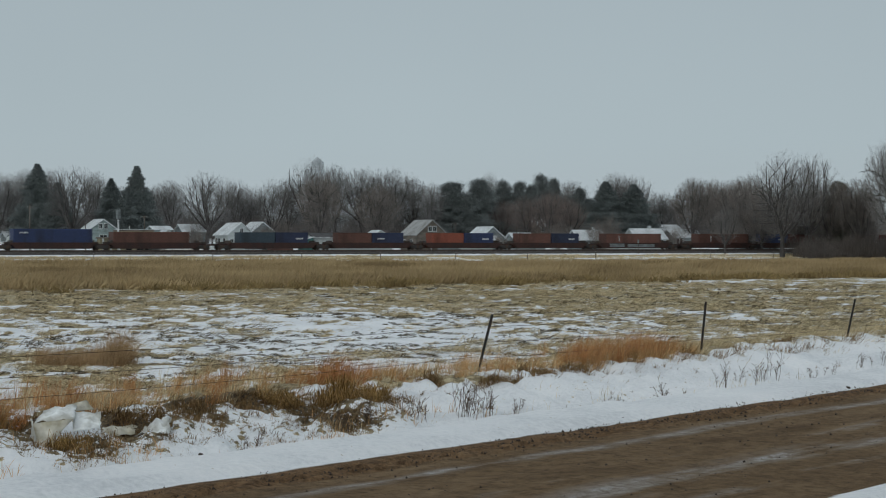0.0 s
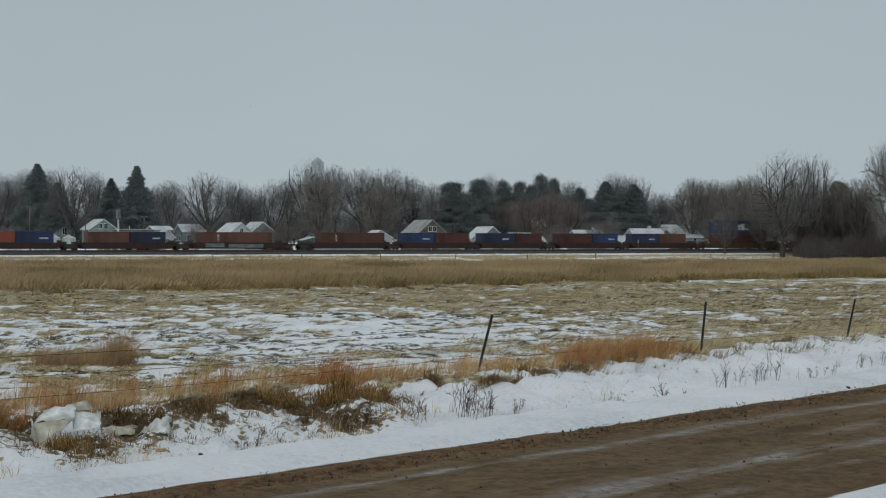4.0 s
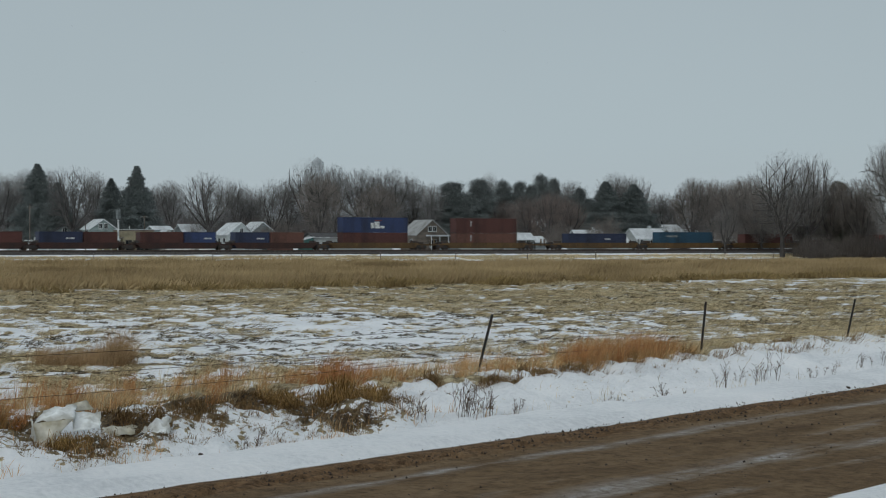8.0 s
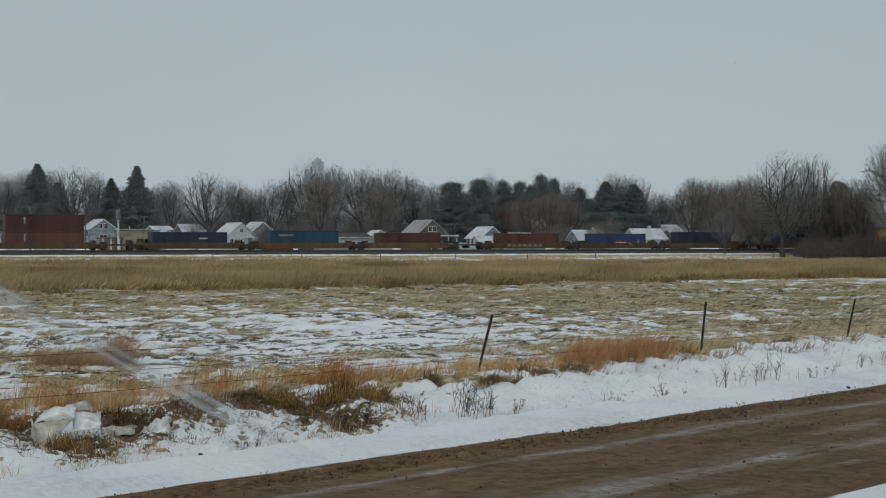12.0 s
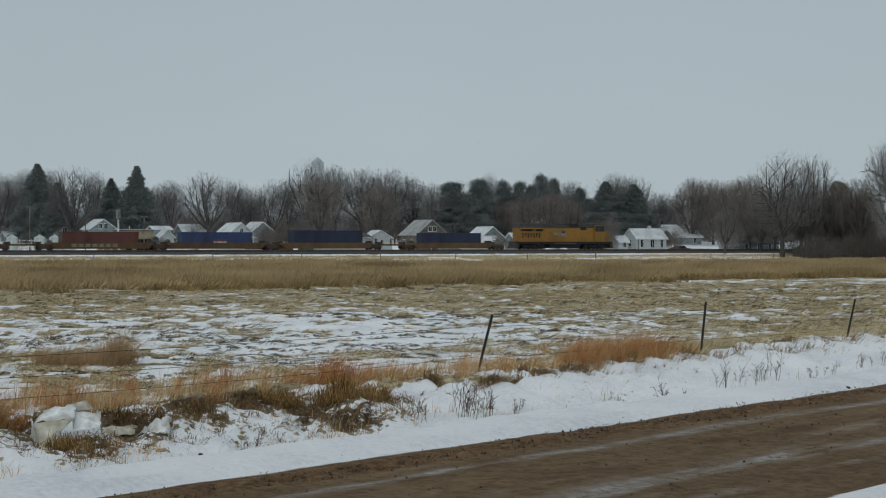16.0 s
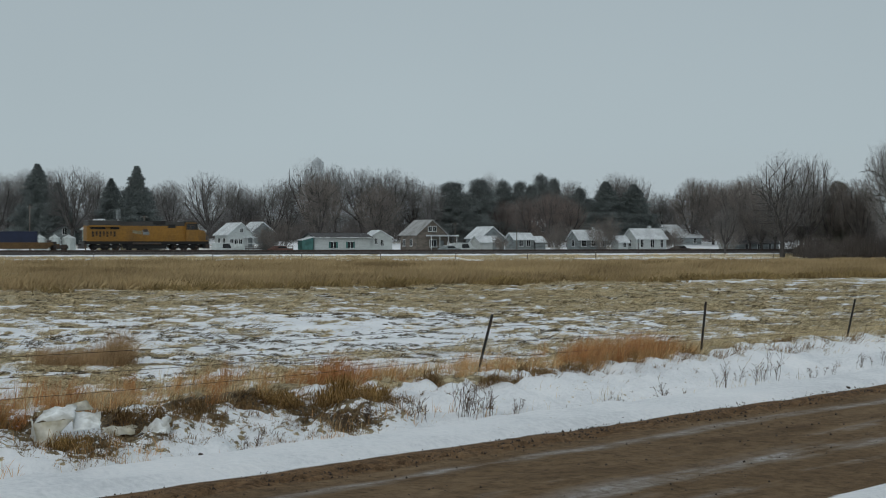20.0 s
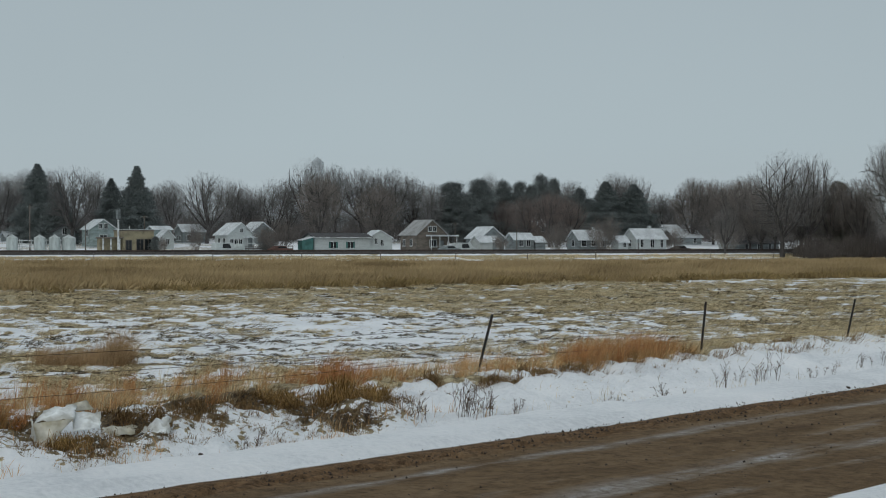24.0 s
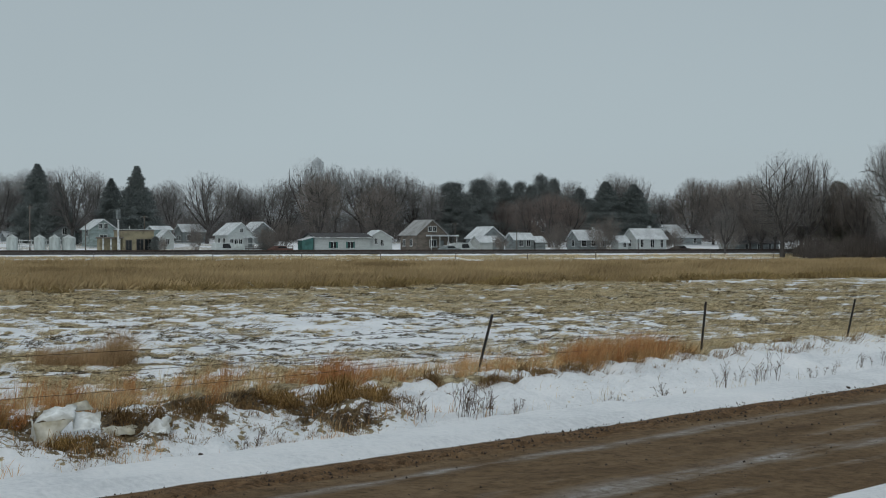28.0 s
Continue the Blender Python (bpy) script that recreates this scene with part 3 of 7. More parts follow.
def container(length, material, label, marks=(), tall=BOX_H):
    c = root("shipping_container", label=label, category="shipping container", group="containers on the train")
    part("wall", container_mesh(length, tall), material, c)
    hl = length / 2
    bm = box(-hl, hl, -1.22, -1.06, 0, 0.15, 0.01)
    box(-hl, hl, 1.06, 1.22, 0, 0.15, 0.01, bm)
    box(-hl, hl, -1.22, -1.1, tall - 0.17, tall - 0.01, 0.01, bm)
    box(-hl, hl, 1.1, 1.22, tall - 0.17, tall - 0.01, 0.01, bm)
    for ex in (-hl, hl - 0.14):
        for ey in (-1.22, 1.08):
            box(ex, ex + 0.14, ey, ey + 0.14, 0, tall, 0.01, bm)
    part("frame", bm, material, c)
    part("roof", box(-hl + 0.05, hl - 0.05, -1.18, 1.18, tall - 0.1, tall - 0.03, 0.01), material, c)
    part("floor", box(-hl + 0.05, hl - 0.05, -1.15, 1.15, 0.02, 0.14), STEEL, c)
    part("end_wall", box(-hl + 0.03, -hl + 0.09, -1.1, 1.1, 0.1, tall - 0.1), material, c)
    door = part("door", box(hl - 0.09, hl - 0.03, -1.1, 1.1, 0.1, tall - 0.1), material, c)
    for y in (-0.75, -0.25, 0.25, 0.75):
        part("locking_bar", tube((hl - 0.01, y, 0.15), (hl - 0.01, y, tall - 0.15), 0.018, sides=5), STEEL, door)
    for kind, x0, x1, z0, z1, m in marks:
        if kind == "bar":
            part("marking", box(x0, x1, -1.232, -1.215, z0, z1), m, c)
    return c


def truck(parent, x):
    """A two-axle truck with its side frames, springs and wheels."""
    t = part("truck", box(x - 0.22, x + 0.22, -1.1, 1.1, 0.45, 0.72, 0.03), STEEL, parent)
    for y in (-1.02, 1.02):
        fr = prism([(x - 1.25, 0.38), (x - 1.2, 0.62), (x - 0.5, 0.82), (x + 0.5, 0.82), (x + 1.2, 0.62), (x + 1.25, 0.38), (x + 0.95, 0.4),
                    (x + 0.45, 0.22), (x - 0.45, 0.22), (x - 0.95, 0.4)], y - 0.07, y + 0.07)
        part("side_frame", fr, STEEL, t)
        part("spring", tube((x, y, 0.3), (x, y, 0.55), 0.13, sides=8), STEEL, t)
    for ax in (x - 0.88, x + 0.88):
        bm = tube((ax, -0.8, 0.457), (ax, 0.8, 0.457), 0.08)
        part("axle", bm, STEEL, t)
        for y in (-0.76, 0.76):
            bm = tube((ax, y - 0.06, 0.457), (ax, y + 0.06, 0.457), 0.457, sides=20)
            tube((ax, y * 0.9 - 0.015, 0.457), (ax, y * 0.9 + 0.015, 0.457), 0.485, sides=20, bm=bm)
            part("wheel", bm, STEEL, t)
    return t


def well_car(s0, left, right, material, label, trucks, platform_l, platform_r, marks=()):
    """A deep well between two end platforms. left, right: the well's ends; platform: how far the ends reach beyond it."""
    car = root("well_car", label=label, category="rail car", group="well cars of the train")
    hw = 1.42
    for y in (-hw, hw - 0.14):
        bm = prism([(left, 0.62), (left + 0.5, 0.3), (right - 0.5, 0.3), (right, 0.62), (right, 1.16), (right - 0.2, 1.24), (left + 0.2, 1.24), (left, 1.16)],
                   y + 0.03, y + 0.11)
        box(left, right, y, y + 0.14, 1.14, 1.26, 0.015, bm)
        box(left + 0.5, right - 0.5, y, y + 0.14, 0.24, 0.36, 0.015, bm)
        side = part("side_sill", bm, material, car)
        n = int((right - left) / 1.5)
        for i in range(n + 1):
            x = left + 0.3 + (right - left - 0.6) * i / n
            yy = y - 0.015 if y < 0 else y + 0.115
            part("stiffener", box(x - 0.05, x + 0.05, yy, yy + 0.05, 0.4, 1.14), material, side)
    part("well_floor", box(left + 0.5, right - 0.5, -1.3, 1.3, 0.22, 0.3), STEEL, car)
    for x0, x1 in ((left - platform_l, left + 0.25), (right - 0.25, right + platform_r)):
        if x1 - x0 > 0.5:
            bm = box(x0, x1, -0.45, 0.45, 0.72, 1.02, 0.03)
            box(max(x0, left - 0.35) if x0 < left else right - 0.25, left + 0.25 if x0 < left else min(x1, right + 0.35), -1.4, 1.4, 0.85, 1.18, 0.03, bm)
            part("end_platform", bm, material, car)
            inner = (left - 0.12, left + 0.02) if x0 < left else (right - 0.02, right + 0.12)
            part("end_bulkhead", box(inner[0], inner[1], -1.25, 1.25, 1.0, 1.62, 0.02), STEEL, car)
            mid_x = (x0 + x1) / 2
            part("brake_gear", box(mid_x - 0.45, mid_x + 0.45, -0.6, 0.6, 1.02, 1.4, 0.06), STEEL, car)
            if x1 - x0 > 2.2:
                e = x0 if x0 < left else x1
                sg = -1 if x0 < left else 1
                part("coupler", box(min(e, e + sg * 0.55), max(e, e + sg * 0.55), -0.12, 0.12, 0.75, 1.0, 0.03), STEEL, car)
                part("ladder", box(e - sg * 0.15 - 0.04, e - sg * 0.15 + 0.04, -1.35, -0.9, 0.7, 2.0, 0.01), material, car)
    for x in trucks:
        truck(car, x)
    for x0, x1, z0, z1, m in marks:
        part("faded_lettering", box(x0, x1, -hw - 0.02, -hw + 0.01, z0, z1), m, car)
    MOVING.append((car, s0, 0.0))
    return car


# container ends along the track at the start, colours, and whether a second tier sits on top
LOADS = [
    [(-80.4, -66.0, BLUE, "blue")],
    [(-63.8, -49.2, RUSTBOX, "rust-brown")],
    [(-41.3, -34.1, GREYTEAL, "grey-green"), (-33.9, -27.1, NAVY, "navy blue")],
    [(-22.5, -15.3, RUSTBOX, "rust-brown"), (-15.1, -8.2, NAVY, "navy blue")],
    [(-3.6, 3.7, ORANGE, "orange-red"), (3.9, 10.7, BLUE, "blue")],
    [(15.1, 22.8, RUSTBOX, "rust-brown"), (23.0, 29.8, NAVY, "navy blue")],
    [(34.8, 49.2, RUSTBOX, "rust-brown")],
    [(57.1, 71.1, RUSTBOX, "rust-brown")],
    [(73.7, 80.7, BLUE, "blue"), (80.9, 88.7, MAROON, "maroon")],
    [(90.1, 98.0, NAVY, "navy blue"), (98.2, 104.6, MAROON, "maroon")],
    [(107.2, 115.4, MAROON, "maroon"), (115.6, 122.0, BLUE, "blue")],
    [(124.2, 131.2, NAVY, "navy blue"), (131.4, 138.4, RUSTBOX, "rust-brown")],
    [(144.7, 159.0, MAROON, "maroon")],
    [(167.8, 182.1, RUSTBOX, "rust-brown")],
    [(192.5, 207.2, NAVY, "navy blue")],
    [(213.9, 228.3, TEAL, "teal blue")],
    [(235.2, 249.0, MAROON, "maroon")],
    [(260.3, 274.6, MAROON, "maroon")],
    [(280.9, 295.0, BLUE, "blue")],
    [(301.5, 316.2, NAVY, "navy blue")],
    [(327.1, 340.7, NAVY, "navy blue")],
]
HIGH = {0: 3.15, 15: 3.05, 19: 3.1}      # high-cube boxes
UPPER = {12: (BLUE, "blue"), 13: (MAROON, "maroon")}
WHITE_MARK = TRIM


def build_train():
    trim = 0.67      # the oblique view adds the ends' depth to the lengths above
    loads = [[(a + (trim if k == 0 else 0), b - (trim if k == len(c) - 1 else 0), m, w) for k, (a, b, m, w) in enumerate(c)] for c in LOADS]
    ends = [(c[0][0], c[-1][1]) for c in loads]
    gaps = [None] + [b[0] - a[1] for a, b in zip(ends, ends[1:])] + [7.7]
    for i, load in enumerate(loads):
        a, b = ends[i]
        mid = (a + b) / 2
        yellow = i >= 12
        ext = {}
        trucks = []
        for side, g in (("l", gaps[i] or 3.0), ("r", gaps[i + 1])):
            if g > 8.9:      # coupled: each end carries its own truck
                well = min(1.8, (g - 6.4) / 2 + 0.3)
                plat = g / 2 - well - 0.25
                tr = well + 0.9
                ext[side] = (well, plat)
                trucks.append(a - mid - tr if side == "l" else b - mid + tr)
            else:            # articulated over a shared truck
                well = max(0.15, (g - 3.4) / 2)
                ext[side] = (well, g / 2 - well)
                if side == "r" or i == 0:
                    trucks.append(a - mid - g / 2 if side == "l" else b - mid + g / 2)
        m = WELL_Y if yellow else WELL_B
        word = "weathered yellow" if yellow else "rusty dark brown"
        marks = []
        if i == 17:
            for k in range(7):
                marks.append((-5.0 + k * 1.15, -5.0 + k * 1.15 + 0.8, 0.5, 1.05, FADED))
        if i == 6:
            marks = [(-5.8, -2.4, 0.45, 1.1, GREYSIDE), (-1.6, 4.8, 0.4, 1.0, GREYSIDE)]
        well_car(mid, a - mid - ext["l"][0], b - mid + ext["r"][0], m, word + " well car carrying shipping containers", trucks,
                 ext["l"][1], ext["r"][1], marks)
        for k, (c0, c1, cm, word) in enumerate(load):
            L = c1 - c0
            bars = []
            if cm is BLUE or (cm is NAVY and i in (2, 3, 5, 9, 11, 14)):
                x = L * 0.12 if i not in (0, 3) else -L / 2 + 1.0
                bars = [("bar", x + dx, x + dx + 0.28, 1.5 if i else 2.4, 1.76 if i else 2.66, WHITE_MARK) for dx in (0, 0.36, 0.72, 1.08)]
            if i == 18:
                bars = [("bar", -0.8, 1.6, 0.55, 1.1, WHITE_MARK), ("bar", -0.7, 1.5, 1.25, 1.45, REDPAINT)]
            if cm is TEAL:
                bars = [("bar", -L / 2 + 1.6, -L / 2 + 4.3, 2.05, 2.4, GREYSIDE)]
            if i in (6, 7) or (i == 13):
                bars = [("bar", -L / 2 + 3.0, -L / 2 + 3.18, 1.2, 2.3, TRIM)]
            ob = container(L, cm, word + " corrugated steel shipping container in a rail well", bars, HIGH.get(i, BOX_H))
            MOVING.append((ob, (c0 + c1) / 2, 0.33))
        if i in UPPER:
            cm, word = UPPER[i]
            bars = [("bar", -L / 2 + 3.0, -L / 2 + 3.18, 1.2, 2.3, TRIM)]
            if i == 12:
                # a plain white emblem of three blocks under a red stroke
                bars = [("bar", -1.0, -0.35, 0.75, 1.75, TRIM), ("bar", -0.28, 0.75, 0.75, 1.95, TRIM), ("bar", 0.82, 1.75, 0.75, 1.2, TRIM),
                        ("bar", -0.2, 1.2, 2.1, 2.25, REDPAINT)]
            ob = container(L, cm, word + " steel shipping container stacked on another one", bars)
            MOVING.append((ob, (load[0][0] + load[0][1]) / 2, 0.33 + BOX_H + 0.02))


def locomotive(s0):
    """A six-axle road diesel, long hood to the west, cab and nose to the east; x = 0 at mid-length."""
    k = root("locomotive", label="yellow and grey diesel freight locomotive pushing the train", category="locomotive")
    part("frame", box(-11.0, 11.0, -1.5, 1.5, 0.98, 1.5, 0.05), BLACK, k)
    part("walkway_edge", box(-10.6, 10.9, -1.56, -1.5, 1.46, 1.62), LOCO_Y, k, "yellow walkway sill")
    hood = part("long_hood", prism([(-10.4, 1.55), (7.1, 1.55), (7.1, 4.05), (-10.4, 4.05)], -1.02, 1.02), LOCO_Y, k)
    roof = prism([(-10.4, 4.05), (7.1, 4.05), (6.9, 4.75), (-10.2, 4.75)], -0.98, 0.98)
    part("hood_roof", roof, LOCO_G, k, "dark grey roof")
    rad = box(-10.3, -4.6, -1.45, 1.45, 3.95, 4.92, 0.08)
    part("radiator_wing", rad, LOCO_G, k, "dark grey radiator overhang")
    part("radiator_face", box(-10.25, -4.7, -1.475, -1.44, 3.86, 4.1), LOCO_Y, k)
    for x0, x1 in ((-9.8, -7.2), (-6.4, -4.8)):
        part("intake_screen", box(x0, x1, -1.06, -1.015, 3.45, 3.8, 0.01), BLACK, k)
    for i in range(7):
        x = -9.5 + i * 0.62
        part("louvre", box(x, x + 0.3, -1.06, -1.015, 2.2 + 0.2 * (i % 2), 3.1, 0.01), BLACK, hood)
    for i in range(12):
        x = -4.4 + i * 0.92
        part("hood_door", box(x, x + 0.86, -1.045, -1.01, 1.75, 3.55 if i % 3 else 3.3, 0.012), LOCO_Y, hood)
    part("dynamic_brake_hatch", box(1.2, 3.4, -1.1, 1.1, 4.3, 4.9, 0.06), BLACK, k)
    part("exhaust_stack", box(-1.0, 0.2, -0.5, 0.5, 4.6, 4.85, 0.03), BLACK, k)
    part("exhaust_soot_panel", box(3.8, 5.2, -1.06, -1.0, 3.7, 4.3, 0.02), BLACK, k)
    cab = part("cab", prism([(6.9, 1.55), (9.2, 1.55), (9.2, 3.2), (8.95, 4.45), (8.7, 4.65), (6.9, 4.65)], -1.5, 1.5), LOCO_Y, k)
    part("cab_roof", box(6.75, 8.95, -1.52, 1.52, 4.62, 4.9, 0.05), LOCO_G, cab)
    for x0, x1 in ((7.1, 7.7), (7.8, 8.4)):
        w = part("side_window", box(x0, x1, -1.535, -1.49, 3.55, 4.15, 0.02), GLASS, cab)
        part("window_trim", box(x0 - 0.05, x1 + 0.05, -1.522, -1.495, 3.49, 4.21), STEEL, w)
    part("window_band", box(6.95, 9.06, -1.508, -1.49, 3.42, 4.5, 0.01), BLACK, cab, "sooty dark band round the cab windows")
    part("windscreen", prism([(9.05, 3.4), (9.23, 3.4), (9.03, 4.25), (8.9, 4.25)], -1.2, 1.2), GLASS, cab)
    part("nose", prism([(9.2, 1.55), (10.6, 1.55), (10.68, 2.7), (10.45, 3.25), (9.2, 3.5)], -1.05, 1.05), LOCO_Y, k)
    for y in (-0.18, 0.18):
        part("headlight", tube((10.3, y, 2.75), (10.48, y, 2.75), 0.12, sides=10), TRIM, k)
    part("number_board", box(8.9, 9.02, -0.9, 0.9, 4.2, 4.45), BLACK, k)
    # emblem on the flank: a pale patch with a blue head and faint strokes
    part("emblem", prism([(-0.65, 2.5), (0.55, 2.5), (0.3, 3.35), (-0.75, 3.35)], -1.075, -1.05), GREYSIDE, hood, "faded grey emblem")
    part("emblem_head", box(-0.65, 0.25, -1.085, -1.05, 3.05, 3.5, 0.01), STEEL, hood, "dark emblem panel")
    part("emblem_wing", prism([(-2.5, 2.85), (-0.9, 2.6), (-0.9, 3.2), (-2.5, 3.3)], -1.07, -1.05), FADED, hood, "faded wing stripe")
    tank = part("fuel_tank", prism([(-3.6, 0.9), (-3.3, 0.25), (3.3, 0.25), (3.6, 0.9), (3.6, 1.2), (-3.6, 1.2)], -1.45, 1.45), BLACK, k)
    part("air_reservoir", tube((-2.6, -1.5, 1.05), (2.4, -1.5, 1.05), 0.2), STEEL, tank)
    for x in (-7.0, 7.0):
        t = part("truck", prism([(x - 2.6, 0.45), (x - 2.4, 0.9), (x + 2.4, 0.9), (x + 2.6, 0.45), (x + 1.4, 0.35), (x - 1.4, 0.35)], -1.18, -1.02), BLACK, k)
        part("side_frame", prism([(x - 2.6, 0.45), (x - 2.4, 0.9), (x + 2.4, 0.9), (x + 2.6, 0.45), (x + 1.4, 0.35), (x - 1.4, 0.35)], 1.02, 1.18), STEEL, t)
        part("bolster", box(x - 0.5, x + 0.5, -1.0, 1.0, 0.75, 1.15), STEEL, t)
        for ax in (x - 1.95, x, x + 1.95):
            part("axle", tube((ax, -0.8, 0.53), (ax, 0.8, 0.53), 0.09), STEEL, t)
            part("axle_box", box(ax - 0.2, ax + 0.2, -1.26, -1.15, 0.4, 0.72, 0.04), STEEL, t)
            for y in (-0.76, 0.76):
                part("wheel", tube((ax, y - 0.07, 0.53), (ax, y + 0.07, 0.53), 0.53, sides=20), STEEL, t)
    for e in (-1, 1):
        part("pilot", prism([(e * 10.9, 0.25), (e * 11.25, 0.25), (e * 11.05, 1.3), (e * 10.9, 1.3)], -1.45, 1.45), LOCO_G, k)
        part("coupler", box(min(e * 11.0, e * 11.75), max(e * 11.0, e * 11.75), -0.13, 0.13, 0.75, 1.02, 0.03), STEEL, k)
        for y in (-1.48, 1.4):
            part("step_ladder", box(e * 10.75 - 0.25, e * 10.75 + 0.25, y, y + 0.08, 0.35, 1.3), STEEL, k)
    rail = tube((-10.9, -1.52, 2.6), (7.0, -1.52, 2.6), 0.022, sides=5)
    for i in range(11):
        x = -10.9 + i * 1.79
        tube((x, -1.52, 1.6), (x, -1.52, 2.6), 0.02, sides=5, bm=rail)
    part("handrail", rail, LOCO_Y, k)
    rail = tube((9.3, -1.52, 2.5), (10.9, -1.52, 2.5), 0.022, sides=5)
    tube((10.9, -1.52, 1.6), (10.9, -1.52, 2.5), 0.022, sides=5, bm=rail)
    part("front_handrail", rail, LOCO_Y, k)
    for ob in k.children_recursive:
        ob.data.transform(Matrix.Diagonal((0.985, 1, 1, 1)))
    MOVING.append((k, s0, 0.0))


build_train()
locomotive(358.5)

# ---------- trees ----------
def bars_mesh(name, segs, sides):
    """Tapered bars with that many sides from rows of p, q, r0, r1."""
    a = np.array([(*p, *q, r0, r1) for p, q, r0, r1 in segs], dtype=float)
    p, q, r0, r1 = a[:, 0:3], a[:, 3:6], a[:, 6], a[:, 7]
    d = q - p
    d = d / np.maximum(np.linalg.norm(d, axis=1, keepdims=True), 1e-6)
    ref = np.where(np.abs(d[:, 2:3]) > 0.9, np.array([[1.0, 0, 0]]), np.array([[0, 0, 1.0]]))
    u = np.cross(d, ref)
    u = u / np.linalg.norm(u, axis=1, keepdims=True)
    v = np.cross(d, u)
    ang = np.arange(sides) * 2 * math.pi / sides
    ring = u[:, None] * np.cos(ang)[None, :, None] + v[:, None] * np.sin(ang)[None, :, None]
    verts = np.concatenate([p[:, None] + ring * r0[:, None, None], q[:, None] + ring * r1[:, None, None]], 1).reshape(-1, 3)
    i = np.arange(sides)
    j = (i + 1) % sides
    f = np.stack([i, j, j + sides, i + sides], -1)
    f = (f[None] + (2 * sides) * np.arange(len(a))[:, None, None]).reshape(-1, 4)
    return mesh_from(name, verts, f)


def grow(rng, p, way, length, radius, level, out, counts, up, bend=0.12, ratio=0.5, angles=(22, 50)):
    """One branch in three bends, then its children; out collects rows by level."""
    p, way = Vector(p), Vector(way).normalized()
    steps = 3 if level < len(counts) else 1
    kids = counts[level] if level < len(counts) else 0
    spots = []
    for i in range(steps):
        way = (way + Vector((rng.gauss(0, bend), rng.gauss(0, bend), rng.gauss(0, bend) + up))).normalized()
        q = p + way * (length / steps)
        ra, rb = radius * (1 - 0.22 * i), radius * (1 - 0.22 * (i + 1))
        out[min(level, len(out) - 1)].append((tuple(p), tuple(q), ra, rb if level < len(counts) else radius * 0.4))
        spots.append((p.copy(), q.copy(), way.copy(), rb))
        p = q
    for k in range(kids):
        t = (k + rng.random()) / kids
        t = 0.3 + 0.7 * t if level else 0.62 + 0.38 * t
        i = min(steps - 1, int(t * steps))
        a, b, w, r = spots[i]
        at = a.lerp(b, t * steps - i)
        axis = w.cross(Vector((rng.gauss(0, 1), rng.gauss(0, 1), rng.gauss(0, 1)))).normalized()
        turn = Matrix.Rotation(radians(rng.uniform(*angles)), 3, axis)
        grow(rng, at, turn @ w, length * ratio * rng.uniform(0.7, 1.3) * (1.15 if level == 0 else 1), r * (0.62 if level == 0 else 0.5), level + 1, out, counts, up, bend * 1.3, ratio, angles)


def crown_points(g, n, height, width, base, shell, top_round=0.9):
    """Places inside a domed crown, denser towards its shell."""
    out = []
    while len(out) < n:
        v = g.normal(0, 1, (n * 2, 3))
        v /= np.linalg.norm(v, axis=1, keepdims=True)
        rad = g.uniform(0, 1, (n * 2, 1)) ** shell
        v = v * rad
        lump = 0.73 + 0.54 * vnoise(np.arctan2(v[:, 1], v[:, 0]) * 2 + 9, v[:, 2] * 3 + 5, 1.0, int(height * 7) + n % 7, 2)
        zz = base + (v[:, 2] * 0.5 + 0.5) ** top_round * (height - base)
        p = np.stack([v[:, 0] * width / 2 * lump, v[:, 1] * width / 2 * lump, zz * (0.9 + 0.1 * lump)], -1)
        out.extend(p)
    return np.array(out[:n])


def attach(rng, points, nodes, radius, tip, droop, out):
    """Joins every point to the nearest node that lies below and inward of it, with one bend; returns the new nodes."""
    aim = points * np.array([0.82, 0.82, 1.0]) - np.array([0, 0, 1.0]) * np.minimum(1.6, 0.12 * points[:, 2:3])
    fresh = []
    for p, q in zip(points, aim):
        k = int(np.argmin(((nodes - q) ** 2).sum(1) + 4.0 * np.maximum(0, nodes[:, 2] - p[2] + 0.1) ** 2))
        a = nodes[k]
        mid = a + (p - a) * 0.5 + np.array([rng.gauss(0, 0.06), rng.gauss(0, 0.06), droop]) * np.linalg.norm(p - a)
        out.append((tuple(a), tuple(mid), radius, (radius + tip) / 2))
        out.append((tuple(mid), tuple(p), (radius + tip) / 2, tip))
        fresh.append(a + (mid - a) * 0.6)
        fresh.append(mid)
        fresh.append((mid + p) / 2)
        fresh.append(p)
    return np.array(fresh)


def ribbons(name, p, d, length, width, g):
    """Thin flat twigs from points p along d."""
    side = np.cross(d, g.normal(0, 1, d.shape))
    side /= np.maximum(np.linalg.norm(side, axis=1, keepdims=True), 1e-6)
    q = p + d * length[:, None]
    width = width[:, None]
    v = np.stack([p - side * width, p + side * width, q + side * width * 0.5, q - side * width * 0.5], 1).reshape(-1, 3)
    return mesh_from(name, v, np.arange(len(v)).reshape(-1, 4))


